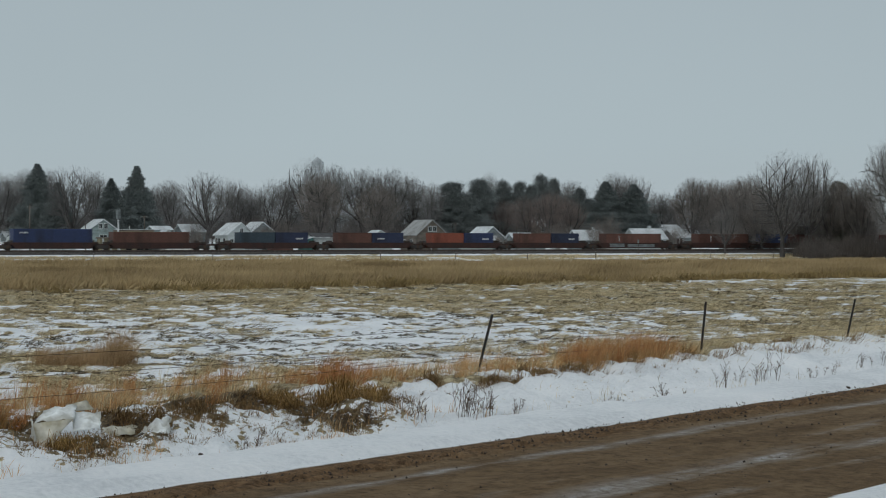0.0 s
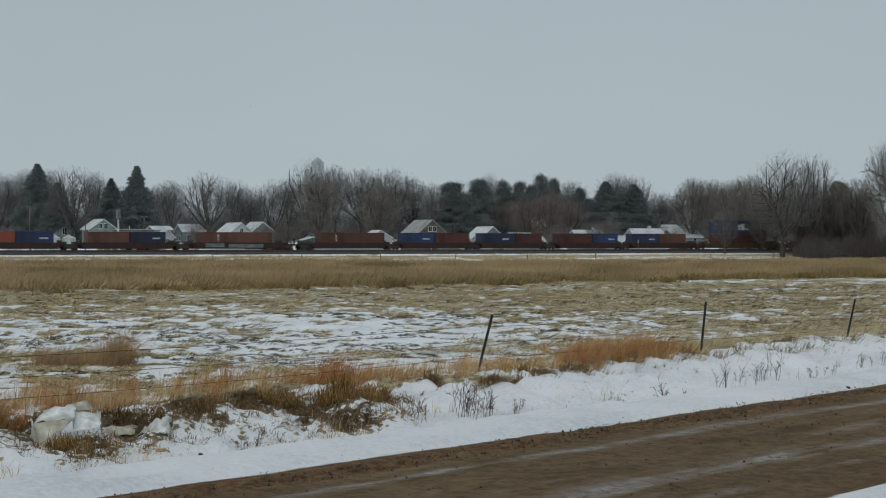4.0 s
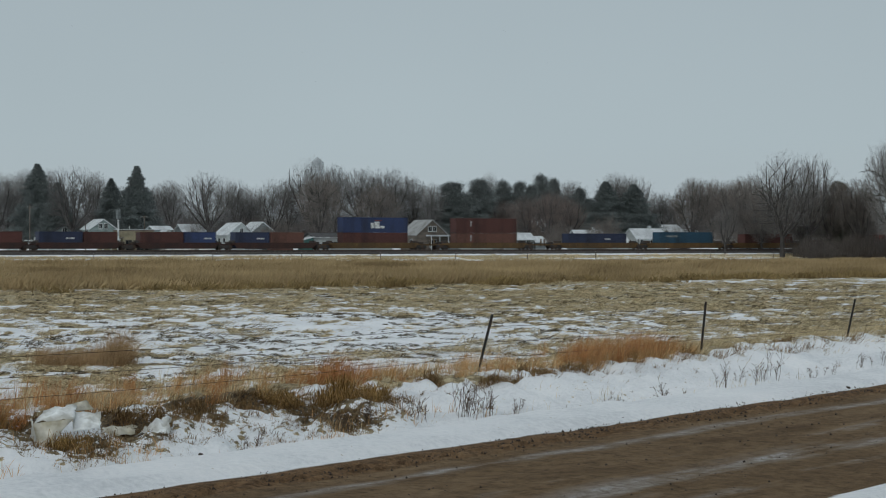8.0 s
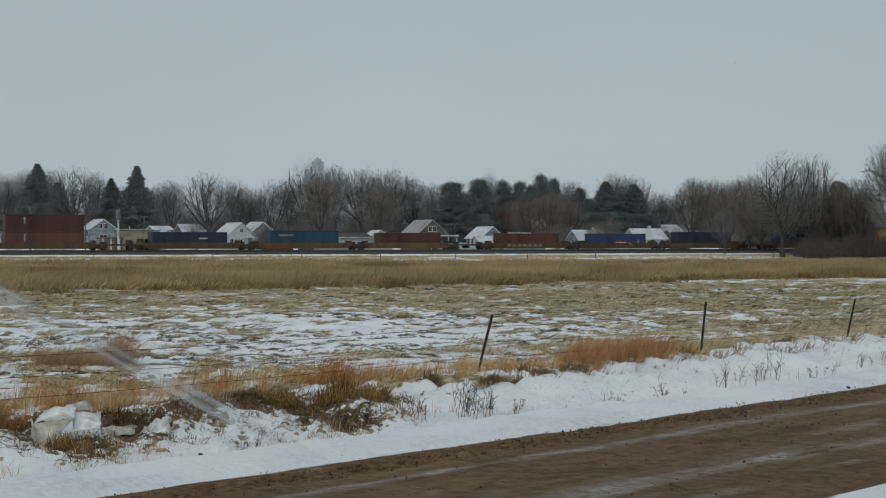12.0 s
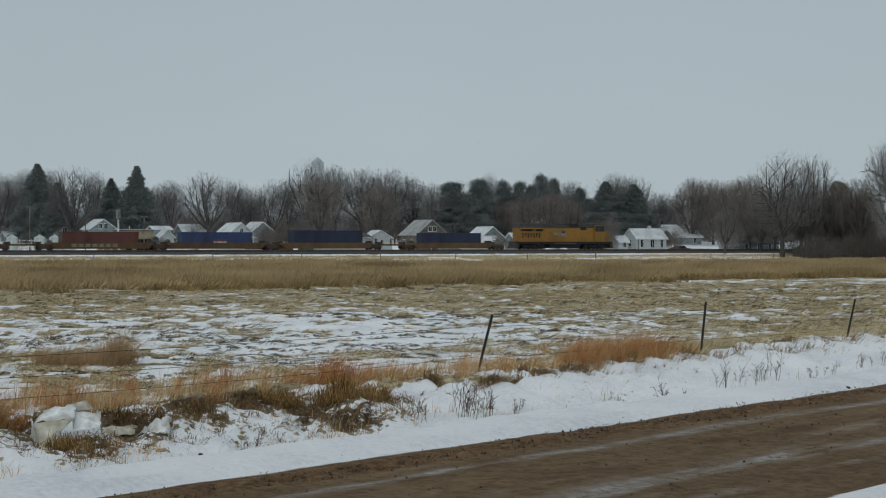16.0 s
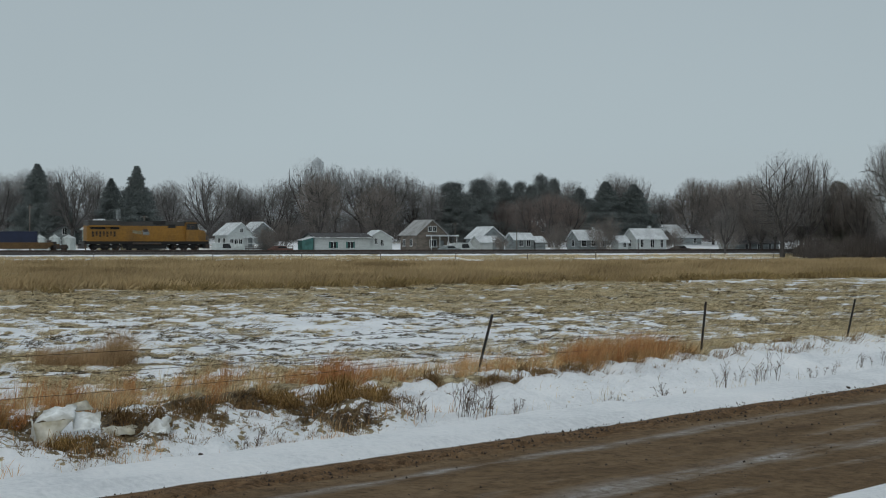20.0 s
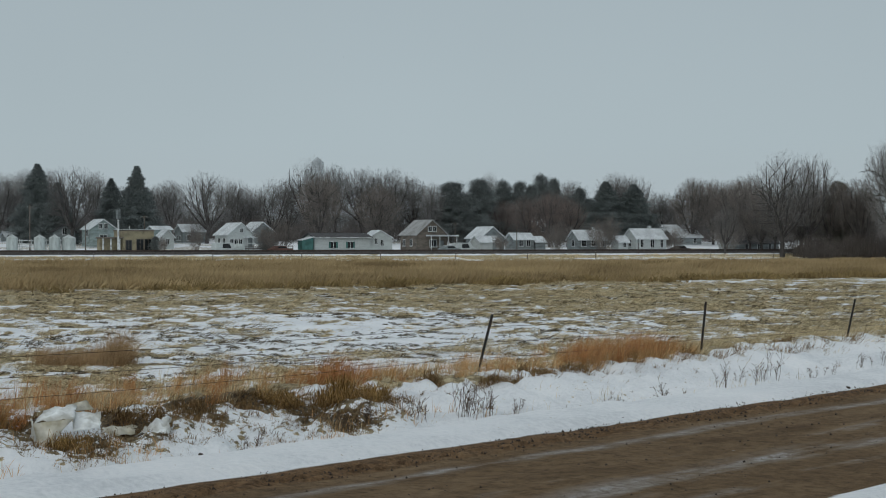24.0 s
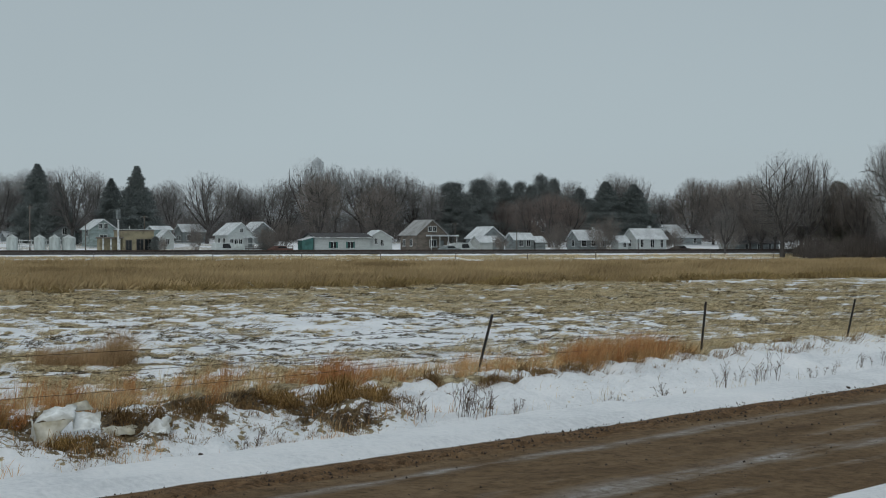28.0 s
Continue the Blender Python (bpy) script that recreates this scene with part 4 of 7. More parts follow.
def bare_tree(seed, height, width, label, twig, boughs=7, branches=80, sprays=650, twigs=3000, base=0.3, shell=0.55, droop=0.04, thick=1.0):
    """Trunk, boughs, branches and a domed crown of twigs, each order joined to the one before."""
    rng, g = random.Random(seed), np.random.default_rng(seed)
    tree = root("bare_tree", label=label, category="tree", group="bare trees")
    fork = height * base
    r0 = 0.021 * height * thick
    lean = (rng.gauss(0, 0.3), rng.gauss(0, 0.3))
    trunk = [((0, 0, -0.4), (lean[0] * 0.3, lean[1] * 0.3, fork * 0.5), r0 * 1.25, r0), ((lean[0] * 0.3, lean[1] * 0.3, fork * 0.5), (lean[0], lean[1], fork), r0, r0 * 0.85)]
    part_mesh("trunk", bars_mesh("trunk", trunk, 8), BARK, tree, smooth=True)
    nodes = [np.array([[lean[0], lean[1], fork]])]
    for i in range(boughs):
        a = 2 * math.pi * (i + rng.uniform(-0.3, 0.3)) / boughs
        reach = width * rng.uniform(0.16, 0.42) if i else 0.3
        top = np.array([math.cos(a) * reach, math.sin(a) * reach, height * rng.uniform(0.62, 0.86)])
        rows, p = [], np.array([lean[0], lean[1], fork * rng.uniform(0.8, 1.0)])
        start = p.copy()
        ra = r0 * rng.uniform(0.42, 0.62)
        for k in range(1, 5):
            f = k / 4
            out = np.sin(f * math.pi / 2)
            q = np.array([start[0] + (top[0] - start[0]) * out, start[1] + (top[1] - start[1]) * out, start[2] + (top[2] - start[2]) * f])
            q[:2] += g.normal(0, 0.18, 2)
            rows.append((tuple(p), tuple(q), ra * (1 - 0.2 * (k - 1)), ra * (1 - 0.2 * k)))
            nodes.append(np.stack([p + (q - p) * w for w in (0.25, 0.5, 0.75, 1.0)]))
            p = q
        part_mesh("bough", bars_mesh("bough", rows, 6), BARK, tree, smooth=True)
    nodes = np.concatenate(nodes)
    low = height * (base * 0.75)
    rows = []
    n1 = attach(rng, crown_points(g, branches, height * 0.93, width * 0.86, low, 0.5), nodes, 0.075 * thick, 0.035 * thick, droop, rows)
    n2 = attach(rng, crown_points(g, sprays, height * 0.97, width * 0.95, low, shell), n1, 0.028 * thick, 0.014 * thick, droop, rows)
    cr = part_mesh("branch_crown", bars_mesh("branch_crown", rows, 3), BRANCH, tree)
    tagged(cr, kind="stuff")
    pts = crown_points(g, twigs, height, width, low, shell)
    rows = []
    attach(rng, pts, n2[::2], 0.011 * thick, 0.007 * thick, 0.03, rows)
    v1 = bars_mesh("tmp", rows, 3)
    out = pts - np.array([0, 0, height * 0.45])
    out /= np.linalg.norm(out, axis=1, keepdims=True)
    pp = np.repeat(pts, 3, 0)
    dd = np.repeat(out, 3, 0) * 0.55 + g.normal(0, 0.6, (len(pp), 3)) + np.array([0, 0, 0.1])
    dd /= np.linalg.norm(dd, axis=1, keepdims=True)
    v2 = ribbons("tmp", pp - dd * 0.15, dd, g.uniform(0.35, 0.8, len(pp)), np.full(len(pp), 0.008 * thick), g)
    (va, fa), (vb, fb) = arrays(v1), arrays(v2)
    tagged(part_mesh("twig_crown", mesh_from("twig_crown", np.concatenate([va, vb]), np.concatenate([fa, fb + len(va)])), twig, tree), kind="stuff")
    return tree


def arrays(me):
    v = np.empty(len(me.vertices) * 3, dtype=np.float32)
    me.vertices.foreach_get("co", v)
    f = np.empty(len(me.loops), dtype=np.int32)
    me.loops.foreach_get("vertex_index", f)
    return v.reshape(-1, 3), f.reshape(-1, 4)


def needles_mesh(name, clumps, rng, per, size, flat=0.5):
    """Small leaf-shaped blades scattered about the clumps' middles: rows of x, y, z, radius."""
    c = np.repeat(np.array(clumps), per, 0)
    n = len(c)
    g = np.random.default_rng(rng)
    off = g.normal(0, 1, (n, 3)) * c[:, 3:4] * 0.5
    off[:, 2] *= flat
    mid = c[:, :3] + off
    a = g.normal(0, 1, (n, 3))
    a /= np.linalg.norm(a, axis=1, keepdims=True)
    b = np.cross(a, g.normal(0, 1, (n, 3)))
    b /= np.linalg.norm(b, axis=1, keepdims=True)
    L = size * g.uniform(0.6, 1.4, (n, 1))
    w = L * 0.28
    v = np.stack([mid - a * L, mid + b * w, mid + a * L, mid - b * w], 1).reshape(-1, 3)
    f = np.arange(4 * n).reshape(-1, 4)
    return mesh_from(name, v, f)


def conifer(seed, height, width, label, kind, mat):
    rng = random.Random(seed)
    t = root("conifer_tree", label=label, category="tree", group="conifers")
    part_mesh("trunk", bars_mesh("trunk", [((0, 0, -0.3), (0, 0, height * 0.5), 0.26, 0.16), ((0, 0, height * 0.5), (0, 0, height * 0.98), 0.16, 0.02)], 7), BARK, t,
              smooth=True)
    limbs, clumps = [], []
    if kind == "spruce":
        z = height * 0.04
        while z < height * 0.99:
            f = z / height
            reach = 1.42 * width / 2 * (1 - f) ** 0.8 * rng.uniform(0.75, 1.2) + 0.04
            n = max(6, int(9 + 11 * (1 - f)))
            a0 = rng.random() * 7
            for i in range(n):
                a = a0 + i * 2 * math.pi / n + rng.gauss(0, 0.15)
                r = reach * rng.uniform(0.75, 1.15)
                droop = r * (-0.2 + 0.35 * f)
                tip = (math.cos(a) * r, math.sin(a) * r, z + droop)
                limbs.append(((0, 0, z), tip, 0.04, 0.012))
                m = max(2, int(r / 0.34))
                for k in range(m):
                    u = ((k + 0.9) / m) ** 0.7
                    clumps.append((tip[0] * u, tip[1] * u, z + droop * u - 0.05, 0.12 + 0.28 * (1 - f) + 0.1 * r))
            z += 0.32 + 0.14 * (1 - f) * rng.uniform(0.8, 1.2)
        per, size, flat = 40, 0.13, 0.7
    else:
        for i in range(130):
            z = height * rng.uniform(0.04, 0.93)
            f = z / height
            reach = width / 2 * min(1.0, 1.75 * (1.0 - f)) ** 0.65 * rng.uniform(0.45, 1.1)
            a = rng.random() * 7
            tip = (math.cos(a) * reach, math.sin(a) * reach, min(height * 0.96, z + reach * rng.uniform(-0.05, 0.25)))
            limbs.append(((0, 0, z), tip, 0.06, 0.02))
            for k in range(7):
                u = rng.uniform(0.3, 1.05)
                clumps.append((tip[0] * u + rng.gauss(0, 0.3), tip[1] * u + rng.gauss(0, 0.3), z + (tip[2] - z) * u + rng.gauss(0, 0.3), rng.uniform(0.6, 1.15)))
        for k in range(6):
            clumps.append((rng.gauss(0, 0.25), rng.gauss(0, 0.25), height - 0.5 - 0.25 * k, 0.6))
        per, size, flat = 66, 0.135, 0.9
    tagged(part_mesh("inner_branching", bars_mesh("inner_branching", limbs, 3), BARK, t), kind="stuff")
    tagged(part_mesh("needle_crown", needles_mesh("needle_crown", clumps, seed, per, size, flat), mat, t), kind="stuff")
    return t


def brush_rows(seed, height, width, stems=26):
    rng = random.Random(seed)
    out = [[], [], [], []]
    for i in range(stems):
        a, r = rng.random() * 7, math.sqrt(rng.random()) * width * 0.22
        lean = rng.uniform(0.1, 0.75)
        grow(rng, (math.cos(a) * r, math.sin(a) * r, -0.1), (math.cos(a) * lean, math.sin(a) * lean, 1), height * rng.uniform(0.55, 1.0), 0.035, 1, out, (0, 7, 4), 0.04, 0.12, 0.45,
             (18, 50))
    return [(p, q, max(a, 0.014), max(b, 0.01)) for rows in out for p, q, a, b in rows]


SHRUB_BASE = root("bare_shrub", label="dense leafless brown shrub with many thin stems", category="shrub", group="bare shrubs")
tagged(part_mesh("stem_crown", bars_mesh("stem_crown", brush_rows(5, 5.0, 6.0, 60), 3), BRUSH, SHRUB_BASE), kind="stuff")

GREY_TREE = "tall leafless deciduous tree with fine grey twigs"
BROWN_TREE = "dense leafless brownish tree with crowded twigs"
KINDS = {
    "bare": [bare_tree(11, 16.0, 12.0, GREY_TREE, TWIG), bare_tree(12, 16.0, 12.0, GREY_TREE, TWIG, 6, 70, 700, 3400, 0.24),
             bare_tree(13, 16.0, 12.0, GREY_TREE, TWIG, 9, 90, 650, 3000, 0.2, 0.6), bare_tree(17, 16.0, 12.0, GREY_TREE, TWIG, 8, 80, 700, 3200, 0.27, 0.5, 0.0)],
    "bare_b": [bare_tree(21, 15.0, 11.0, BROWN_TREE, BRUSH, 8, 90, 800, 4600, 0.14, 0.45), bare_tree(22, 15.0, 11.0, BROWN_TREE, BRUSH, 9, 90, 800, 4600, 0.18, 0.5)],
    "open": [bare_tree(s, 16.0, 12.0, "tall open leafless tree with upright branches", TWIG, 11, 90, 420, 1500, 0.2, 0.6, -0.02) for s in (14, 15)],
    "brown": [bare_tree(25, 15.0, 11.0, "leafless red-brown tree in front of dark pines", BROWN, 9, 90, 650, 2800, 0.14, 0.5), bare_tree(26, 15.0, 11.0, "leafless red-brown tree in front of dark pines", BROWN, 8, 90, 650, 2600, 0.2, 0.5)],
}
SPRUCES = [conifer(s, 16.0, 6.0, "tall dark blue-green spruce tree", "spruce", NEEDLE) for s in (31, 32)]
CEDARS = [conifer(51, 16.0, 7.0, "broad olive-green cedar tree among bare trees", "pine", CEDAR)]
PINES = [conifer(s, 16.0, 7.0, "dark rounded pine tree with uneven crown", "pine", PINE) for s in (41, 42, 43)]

# east-west place, distance, height, crown width, kind
TREES = [
    (27.5, 376.0, 11.5, 9.0, 'brown'),
    (-90.0, 345.0, 16.0, 10.0, 'open'),
    (5.0, 395.0, 13.5, 8.0, 'pine'),
    (18.0, 412.0, 14.0, 8.0, 'pine'),
    (35.5, 412.0, 13.0, 8.0, 'pine'),
    (40.5, 420.0, 14.0, 9.0, 'pine'),
    (-80.8, 339.4, 18.0, 8.0, 'spruce'),
    (-75.5, 334.0, 14.0, 6.4, 'spruce'),
    (-69.8, 358.5, 15.8, 6.6, 'spruce'),
    (-61.2, 340.6, 17.6, 7.6, 'spruce'),
    (-90.4, 366.3, 14.2, 5.3, 'spruce'),
    (2.0, 384.9, 16.0, 10.1, 'pine'),
    (8.4, 383.8, 16.7, 9.5, 'pine'),
    (14.3, 395.4, 16.9, 7.4, 'pine'),
    (18.1, 402.0, 16.8, 5.8, 'pine'),
    (20.4, 395.3, 15.7, 6.7, 'pine'),
    (23.5, 402.5, 18.6, 7.6, 'pine'),
    (26.5, 407.7, 17.8, 5.2, 'pine'),
    (32.2, 403.5, 15.3, 5.8, 'pine'),
    (38.0, 397.5, 16.6, 8.2, 'spruce2'),
    (44.9, 400.8, 16.1, 8.8, 'spruce2'),
    (29.9, 417.0, 13.9, 8.8, 'pine'),
    (11.7, 409.0, 14.3, 10.4, 'pine'),
    (-89.3, 350.2, 15.7, 9.3, 'bare'),
    (-88.6, 361.5, 17.4, 7.2, 'bare'),
    (-71.6, 329.0, 16.6, 11.5, 'open'),
    (-75.0, 367.1, 16.9, 7.3, 'bare'),
    (-86.0, 373.5, 17.6, 7.4, 'bare'),
    (-70.4, 379.8, 14.7, 7.6, 'bare'),
    (-64.2, 376.9, 14.3, 7.5, 'bare'),
    (-59.1, 368.4, 15.3, 8.6, 'bare'),
    (-48.8, 351.6, 16.4, 12.8, 'open'),
    (-46.7, 378.9, 15.6, 8.8, 'bare'),
    (-43.3, 385.6, 14.2, 7.7, 'bare'),
    (-37.0, 367.4, 15.5, 9.7, 'open'),
    (-34.9, 384.0, 16.3, 7.6, 'bare'),
    (-29.8, 381.0, 20.5, 12.6, 'open'),
    (-25.0, 393.3, 19.7, 9.1, 'bare'),
    (-26.4, 363.9, 16.5, 9.7, 'bare_b'),
    (-18.2, 380.9, 18.2, 11.4, 'bare'),
    (-12.1, 388.7, 18.5, 12.9, 'bare'),
    (-13.9, 367.6, 14.3, 9.7, 'bare_b'),
    (-7.1, 395.9, 16.8, 9.2, 'bare'),
    (-2.4, 382.9, 15.3, 6.3, 'bare'),
    (11.9, 428.9, 19.5, 5.7, 'bare'),
    (32.0, 427.6, 17.4, 9.9, 'bare'),
    (43.9, 432.7, 19.3, 11.5, 'bare'),
    (49.0, 439.6, 19.0, 11.7, 'bare'),
    (53.5, 417.9, 14.3, 8.3, 'bare'),
    (57.9, 424.6, 13.4, 8.4, 'bare'),
    (59.2, 401.9, 17.0, 10.7, 'bare_b'),
    (64.9, 409.2, 16.8, 10.9, 'bare_b'),
    (68.7, 401.8, 16.5, 12.0, 'bare_b'),
    (73.3, 408.6, 17.7, 12.2, 'bare_b'),
    (23.2, 372.0, 13.0, 9.0, 'brown'),
    (19.0, 376.0, 12.2, 9.5, 'brown'),
    (65.9, 330.9, 19.8, 15.5, 'open'),
    (75.5, 349.0, 20.6, 13.0, 'open'),
    (84.8, 320.5, 21.8, 12.0, 'bare'),
    (83.7, 343.0, 15.3, 9.1, 'bare_b'),
    (79.2, 349.1, 15.2, 9.3, 'bare_b'),
    (64.6, 344.4, 13.0, 8.0, 'bare_b'),
    (55.2, 333.6, 10.0, 6.5, 'open'),
    (91.0, 329.3, 19.1, 12.0, 'open'),
    (81.6, 352.0, 15.6, 8.0, 'cedar'),
    (77.0, 366.0, 13.2, 9.0, 'bare_b'),
    (70.5, 362.0, 12.6, 9.0, 'bare_b'),
    (75.0, 356.0, 12.0, 8.5, 'bare_b'),
    (86.5, 351.0, 13.0, 9.0, 'bare_b'),
    (66.0, 366.0, 12.2, 8.6, 'bare_b'),
    (26.0, 384.0, 13.0, 9.5, 'brown'),
    (13.5, 384.0, 11.5, 9.0, 'brown'),
    (-33.0, 318.0, 4.6, 3.6, 'pine'),
    (-51.4, 304.5, 3.2, 2.2, 'pine'),
    (-30.4, 311.9, 4.9, 6.8, 'brush'),
    (33.1, 349.4, 6.1, 5.8, 'brush'),
    (-49.3, 299.8, 2.6, 1.4, 'brush'),
    (48.4, 359.3, 4.2, 4.8, 'brush'),
    (59.8, 359.8, 5.6, 6.0, 'brush'),
    (11.1, 331.9, 3.1, 2.6, 'brush'),
    (-45.9, 315.6, 4.6, 2.7, 'brush'),
    (23.2, 348.0, 4.9, 4.6, 'brush'),
]


def plant():
    rng = random.Random(99)
    used = set()
    widths = {}
    for x, y, h, w, kind in TREES:
        if kind in KINDS:
            tree = KINDS[kind][rng.randrange(len(KINDS[kind]))]
            base_h, base_w = (16.0, 12.0) if kind in ("bare", "open") else (15.0, 11.0)
        elif kind in ("spruce", "spruce2"):
            tree = SPRUCES[rng.randrange(2)]
            base_h, base_w = 16.0, 6.0 if kind == "spruce" else 5.2
        elif kind == "cedar":
            tree, base_h, base_w = CEDARS[0], 16.0, 7.0
        elif kind == "pine":
            tree = PINES[rng.randrange(3)]
            base_h, base_w = 16.0, 7.0
        else:
            tree, base_h, base_w = SHRUB_BASE, 5.0, 6.5
        z = float(ground_z(np.array([x]), np.array([y]))[0])
        foot = 0.6 if y < 314 + 0.5534 * x else 1.3
        h = (h + foot - z) * (1.05 if kind in KINDS else 1.0)
        kx, kz = w * 1.05 / base_w, h / base_h
        m = Matrix.Translation((x, y, z)) @ pose(0, 0, 0, 0, 0, rng.uniform(0, 360)) @ Matrix.Diagonal((kx, kx, kz, 1))
        if tree not in used:
            used.add(tree)
            tree.matrix_basis = m
        else:
            old = tree.scale.copy()
            tree.scale = (1, 1, 1)
            copy_thing(tree, m)
            tree.scale = old
    return used


plant()

# the woods behind the town, and the understorey between the trees: nobody could count them
def joined_woods(name, label, rows_of, spots, mat):
    allv, allf, base = [], [], 0
    for k, (x, y, z, sx, sz, turn) in enumerate(spots):
        v, f = rows_of[k % len(rows_of)]
        c, s = math.cos(turn), math.sin(turn)
        w = np.stack([(v[:, 0] * c - v[:, 1] * s) * sx + x, (v[:, 0] * s + v[:, 1] * c) * sx + y, v[:, 2] * sz + z], -1)
        allv.append(w)
        allf.append(f + base)
        base += len(v)
    ob = part_mesh(name, mesh_from(name, np.concatenate(allv), np.concatenate(allf)), mat)
    return tagged(ob, label, "woods", kind="stuff")


def light_tree(seed):
    """A cheaper tree for the woods behind."""
    rng, g = random.Random(seed), np.random.default_rng(seed)
    rows = [((0, 0, -0.3), (0, 0, 7.0), 0.26, 0.16)]
    nodes = np.array([[0, 0, z] for z in np.linspace(2.5, 9.0, 9)])
    n1 = attach(rng, crown_points(g, 26, 13.0, 8.0, 3.0, 0.5), nodes, 0.09, 0.04, 0.05, rows)
    n2 = attach(rng, crown_points(g, 190, 13.6, 9.0, 2.0, 0.5), n1, 0.035, 0.016, 0.03, rows)
    va, fa = arrays(bars_mesh("tmp", rows, 3))
    pts = crown_points(g, 1250, 14.0, 9.5, 1.5, 0.5)
    d = g.normal(0, 0.5, pts.shape) + (pts - np.array([0, 0, 6.0])) / 7.0 + np.array([0, 0, 0.3])
    d /= np.linalg.norm(d, axis=1, keepdims=True)
    vb, fb = arrays(ribbons("tmp", pts - d * 0.6, d, g.uniform(0.7, 1.5, len(pts)), np.full(len(pts), 0.026), g))
    return np.concatenate([va, vb]), np.concatenate([fa, fb + len(va)])


rng = random.Random(7)
light = [light_tree(s) for s in (61, 62, 63)]
spots = []
for i in range(96):
    u = -0.31 + 0.62 * (i + rng.random()) / 96
    y = 314 / (1 - 0.5534 * u) + rng.uniform(85, 150)
    spots.append((u * y, y, 3.6, rng.uniform(0.9, 1.25), rng.uniform(0.5, 0.74), rng.random() * 6))
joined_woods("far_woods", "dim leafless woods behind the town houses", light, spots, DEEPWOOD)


def light_shrub(seed):
    g = np.random.default_rng(seed)
    n = 900
    a, r = g.uniform(0, 2 * math.pi, n), 3.0 * np.sqrt(g.uniform(0, 1, n))
    top = 5.0 * (1 - 0.55 * (r / 3.0) ** 2)
    p = np.stack([r * np.cos(a), r * np.sin(a), top * g.uniform(0, 0.85, n)], -1)
    d = np.stack([0.25 * np.cos(a), 0.25 * np.sin(a), np.ones(n)], -1) + g.normal(0, 0.28, (n, 3))
    d /= np.linalg.norm(d, axis=1, keepdims=True)
    return arrays(ribbons("tmp", p, d, g.uniform(0.6, 1.6, n), np.full(n, 0.018), g))


shrubs = [light_shrub(s) for s in (71, 72, 73)]
spots = []
for i in range(250):
    u = rng.uniform(-0.31, 0.31)
    y = 314 / (1 - 0.5534 * u) + rng.uniform(68, 140)
    spots.append((u * y, y, 3.4, rng.uniform(0.9, 1.5), rng.uniform(0.7, 1.5), rng.random() * 6))
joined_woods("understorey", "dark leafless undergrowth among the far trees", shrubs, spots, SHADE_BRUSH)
spots = []
for i in range(80):
    x = rng.uniform(69, 98)
    y = 314 + 0.5534 * x - rng.uniform(12, 34)
    spots.append((x, y, 0.3, rng.uniform(0.5, 1.1), rng.uniform(0.3, 1.1), rng.random() * 6))
joined_woods("thicket", "dark leafless thicket beside the railway bank", shrubs, spots, THICKET)

# ---------- the town behind the railway ----------
TOWN_Z = 1.33
TURN = math.degrees(TRACK_TURN)


def window_unit(house, x0, x1, z0, z1, y, side="front", trim=TRIM, pane=GLASS):
    """A framed window let into a wall; side: front (towards the track) or left (the western end)."""
    if side == "front":
        fr = box(x0 - 0.1, x1 + 0.1, y - 0.07, y + 0.02, z0 - 0.1, z1 + 0.1, 0.01)
        pn = box(x0, x1, y - 0.09, y - 0.04, z0, z1)
        mu = box((x0 + x1) / 2 - 0.03, (x0 + x1) / 2 + 0.03, y - 0.11, y - 0.05, z0, z1)
        sill = box(x0 - 0.15, x1 + 0.15, y - 0.16, y, z0 - 0.16, z0 - 0.1)
    else:
        fr = box(y - 0.07, y + 0.02, x0 - 0.1, x1 + 0.1, z0 - 0.1, z1 + 0.1, 0.01)
        pn = box(y - 0.09, y - 0.04, x0, x1, z0, z1)
        mu = box(y - 0.11, y - 0.05, (x0 + x1) / 2 - 0.03, (x0 + x1) / 2 + 0.03, z0, z1)
        sill = box(y - 0.16, y, x0 - 0.15, x1 + 0.15, z0 - 0.16, z0 - 0.1)
    w = part("window", fr, trim, house)
    part("pane", pn, pane, w)
    part("mullion", mu, trim, w)
    part("sill", sill, trim, w)


def gable_roof(w, d, eave, ridge, axis, over=0.35, thick=0.16, y0=0.0, x0=0.0):
    """Two slabs meeting at the ridge. axis: the way that the ridge runs."""
    bm = bmesh.new()
    span = w if axis == "y" else d
    k = (ridge - eave) / (span / 2)
    lo = eave - over * k
    pts = [(-span / 2 - over, lo), (0, ridge), (span / 2 + over, lo), (span / 2 + over, lo + thick), (0, ridge + thick), (-span / 2 - over, lo + thick)]
    if axis == "y":
        prism([(x + x0, z) for x, z in pts], y0 - over, y0 + d + over, bm)
    else:
        made = prism(pts, -over, w + over)
        for v in made.verts:
            v.co = Vector((v.co.y - w / 2 + x0, v.co.x + d / 2 + y0, v.co.z))
        bmesh.ops.recalc_face_normals(made, faces=made.faces[:])
        add_to(bm, made)
    return bm


def gable_walls(w, d, eave, ridge, axis, x0=0.0, y0=0.0):
    if axis == "y":
        return prism([(-w / 2 + x0, 0), (w / 2 + x0, 0), (w / 2 + x0, eave), (x0, ridge - 0.02), (-w / 2 + x0, eave)], y0, y0 + d)
    made = prism([(-d / 2, 0), (d / 2, 0), (d / 2, eave), (0, ridge - 0.02), (-d / 2, eave)], 0, w)
    for v in made.verts:
        v.co = Vector((v.co.y - w / 2 + x0, v.co.x + d / 2 + y0, v.co.z))
    bmesh.ops.recalc_face_normals(made, faces=made.faces[:])
    return made


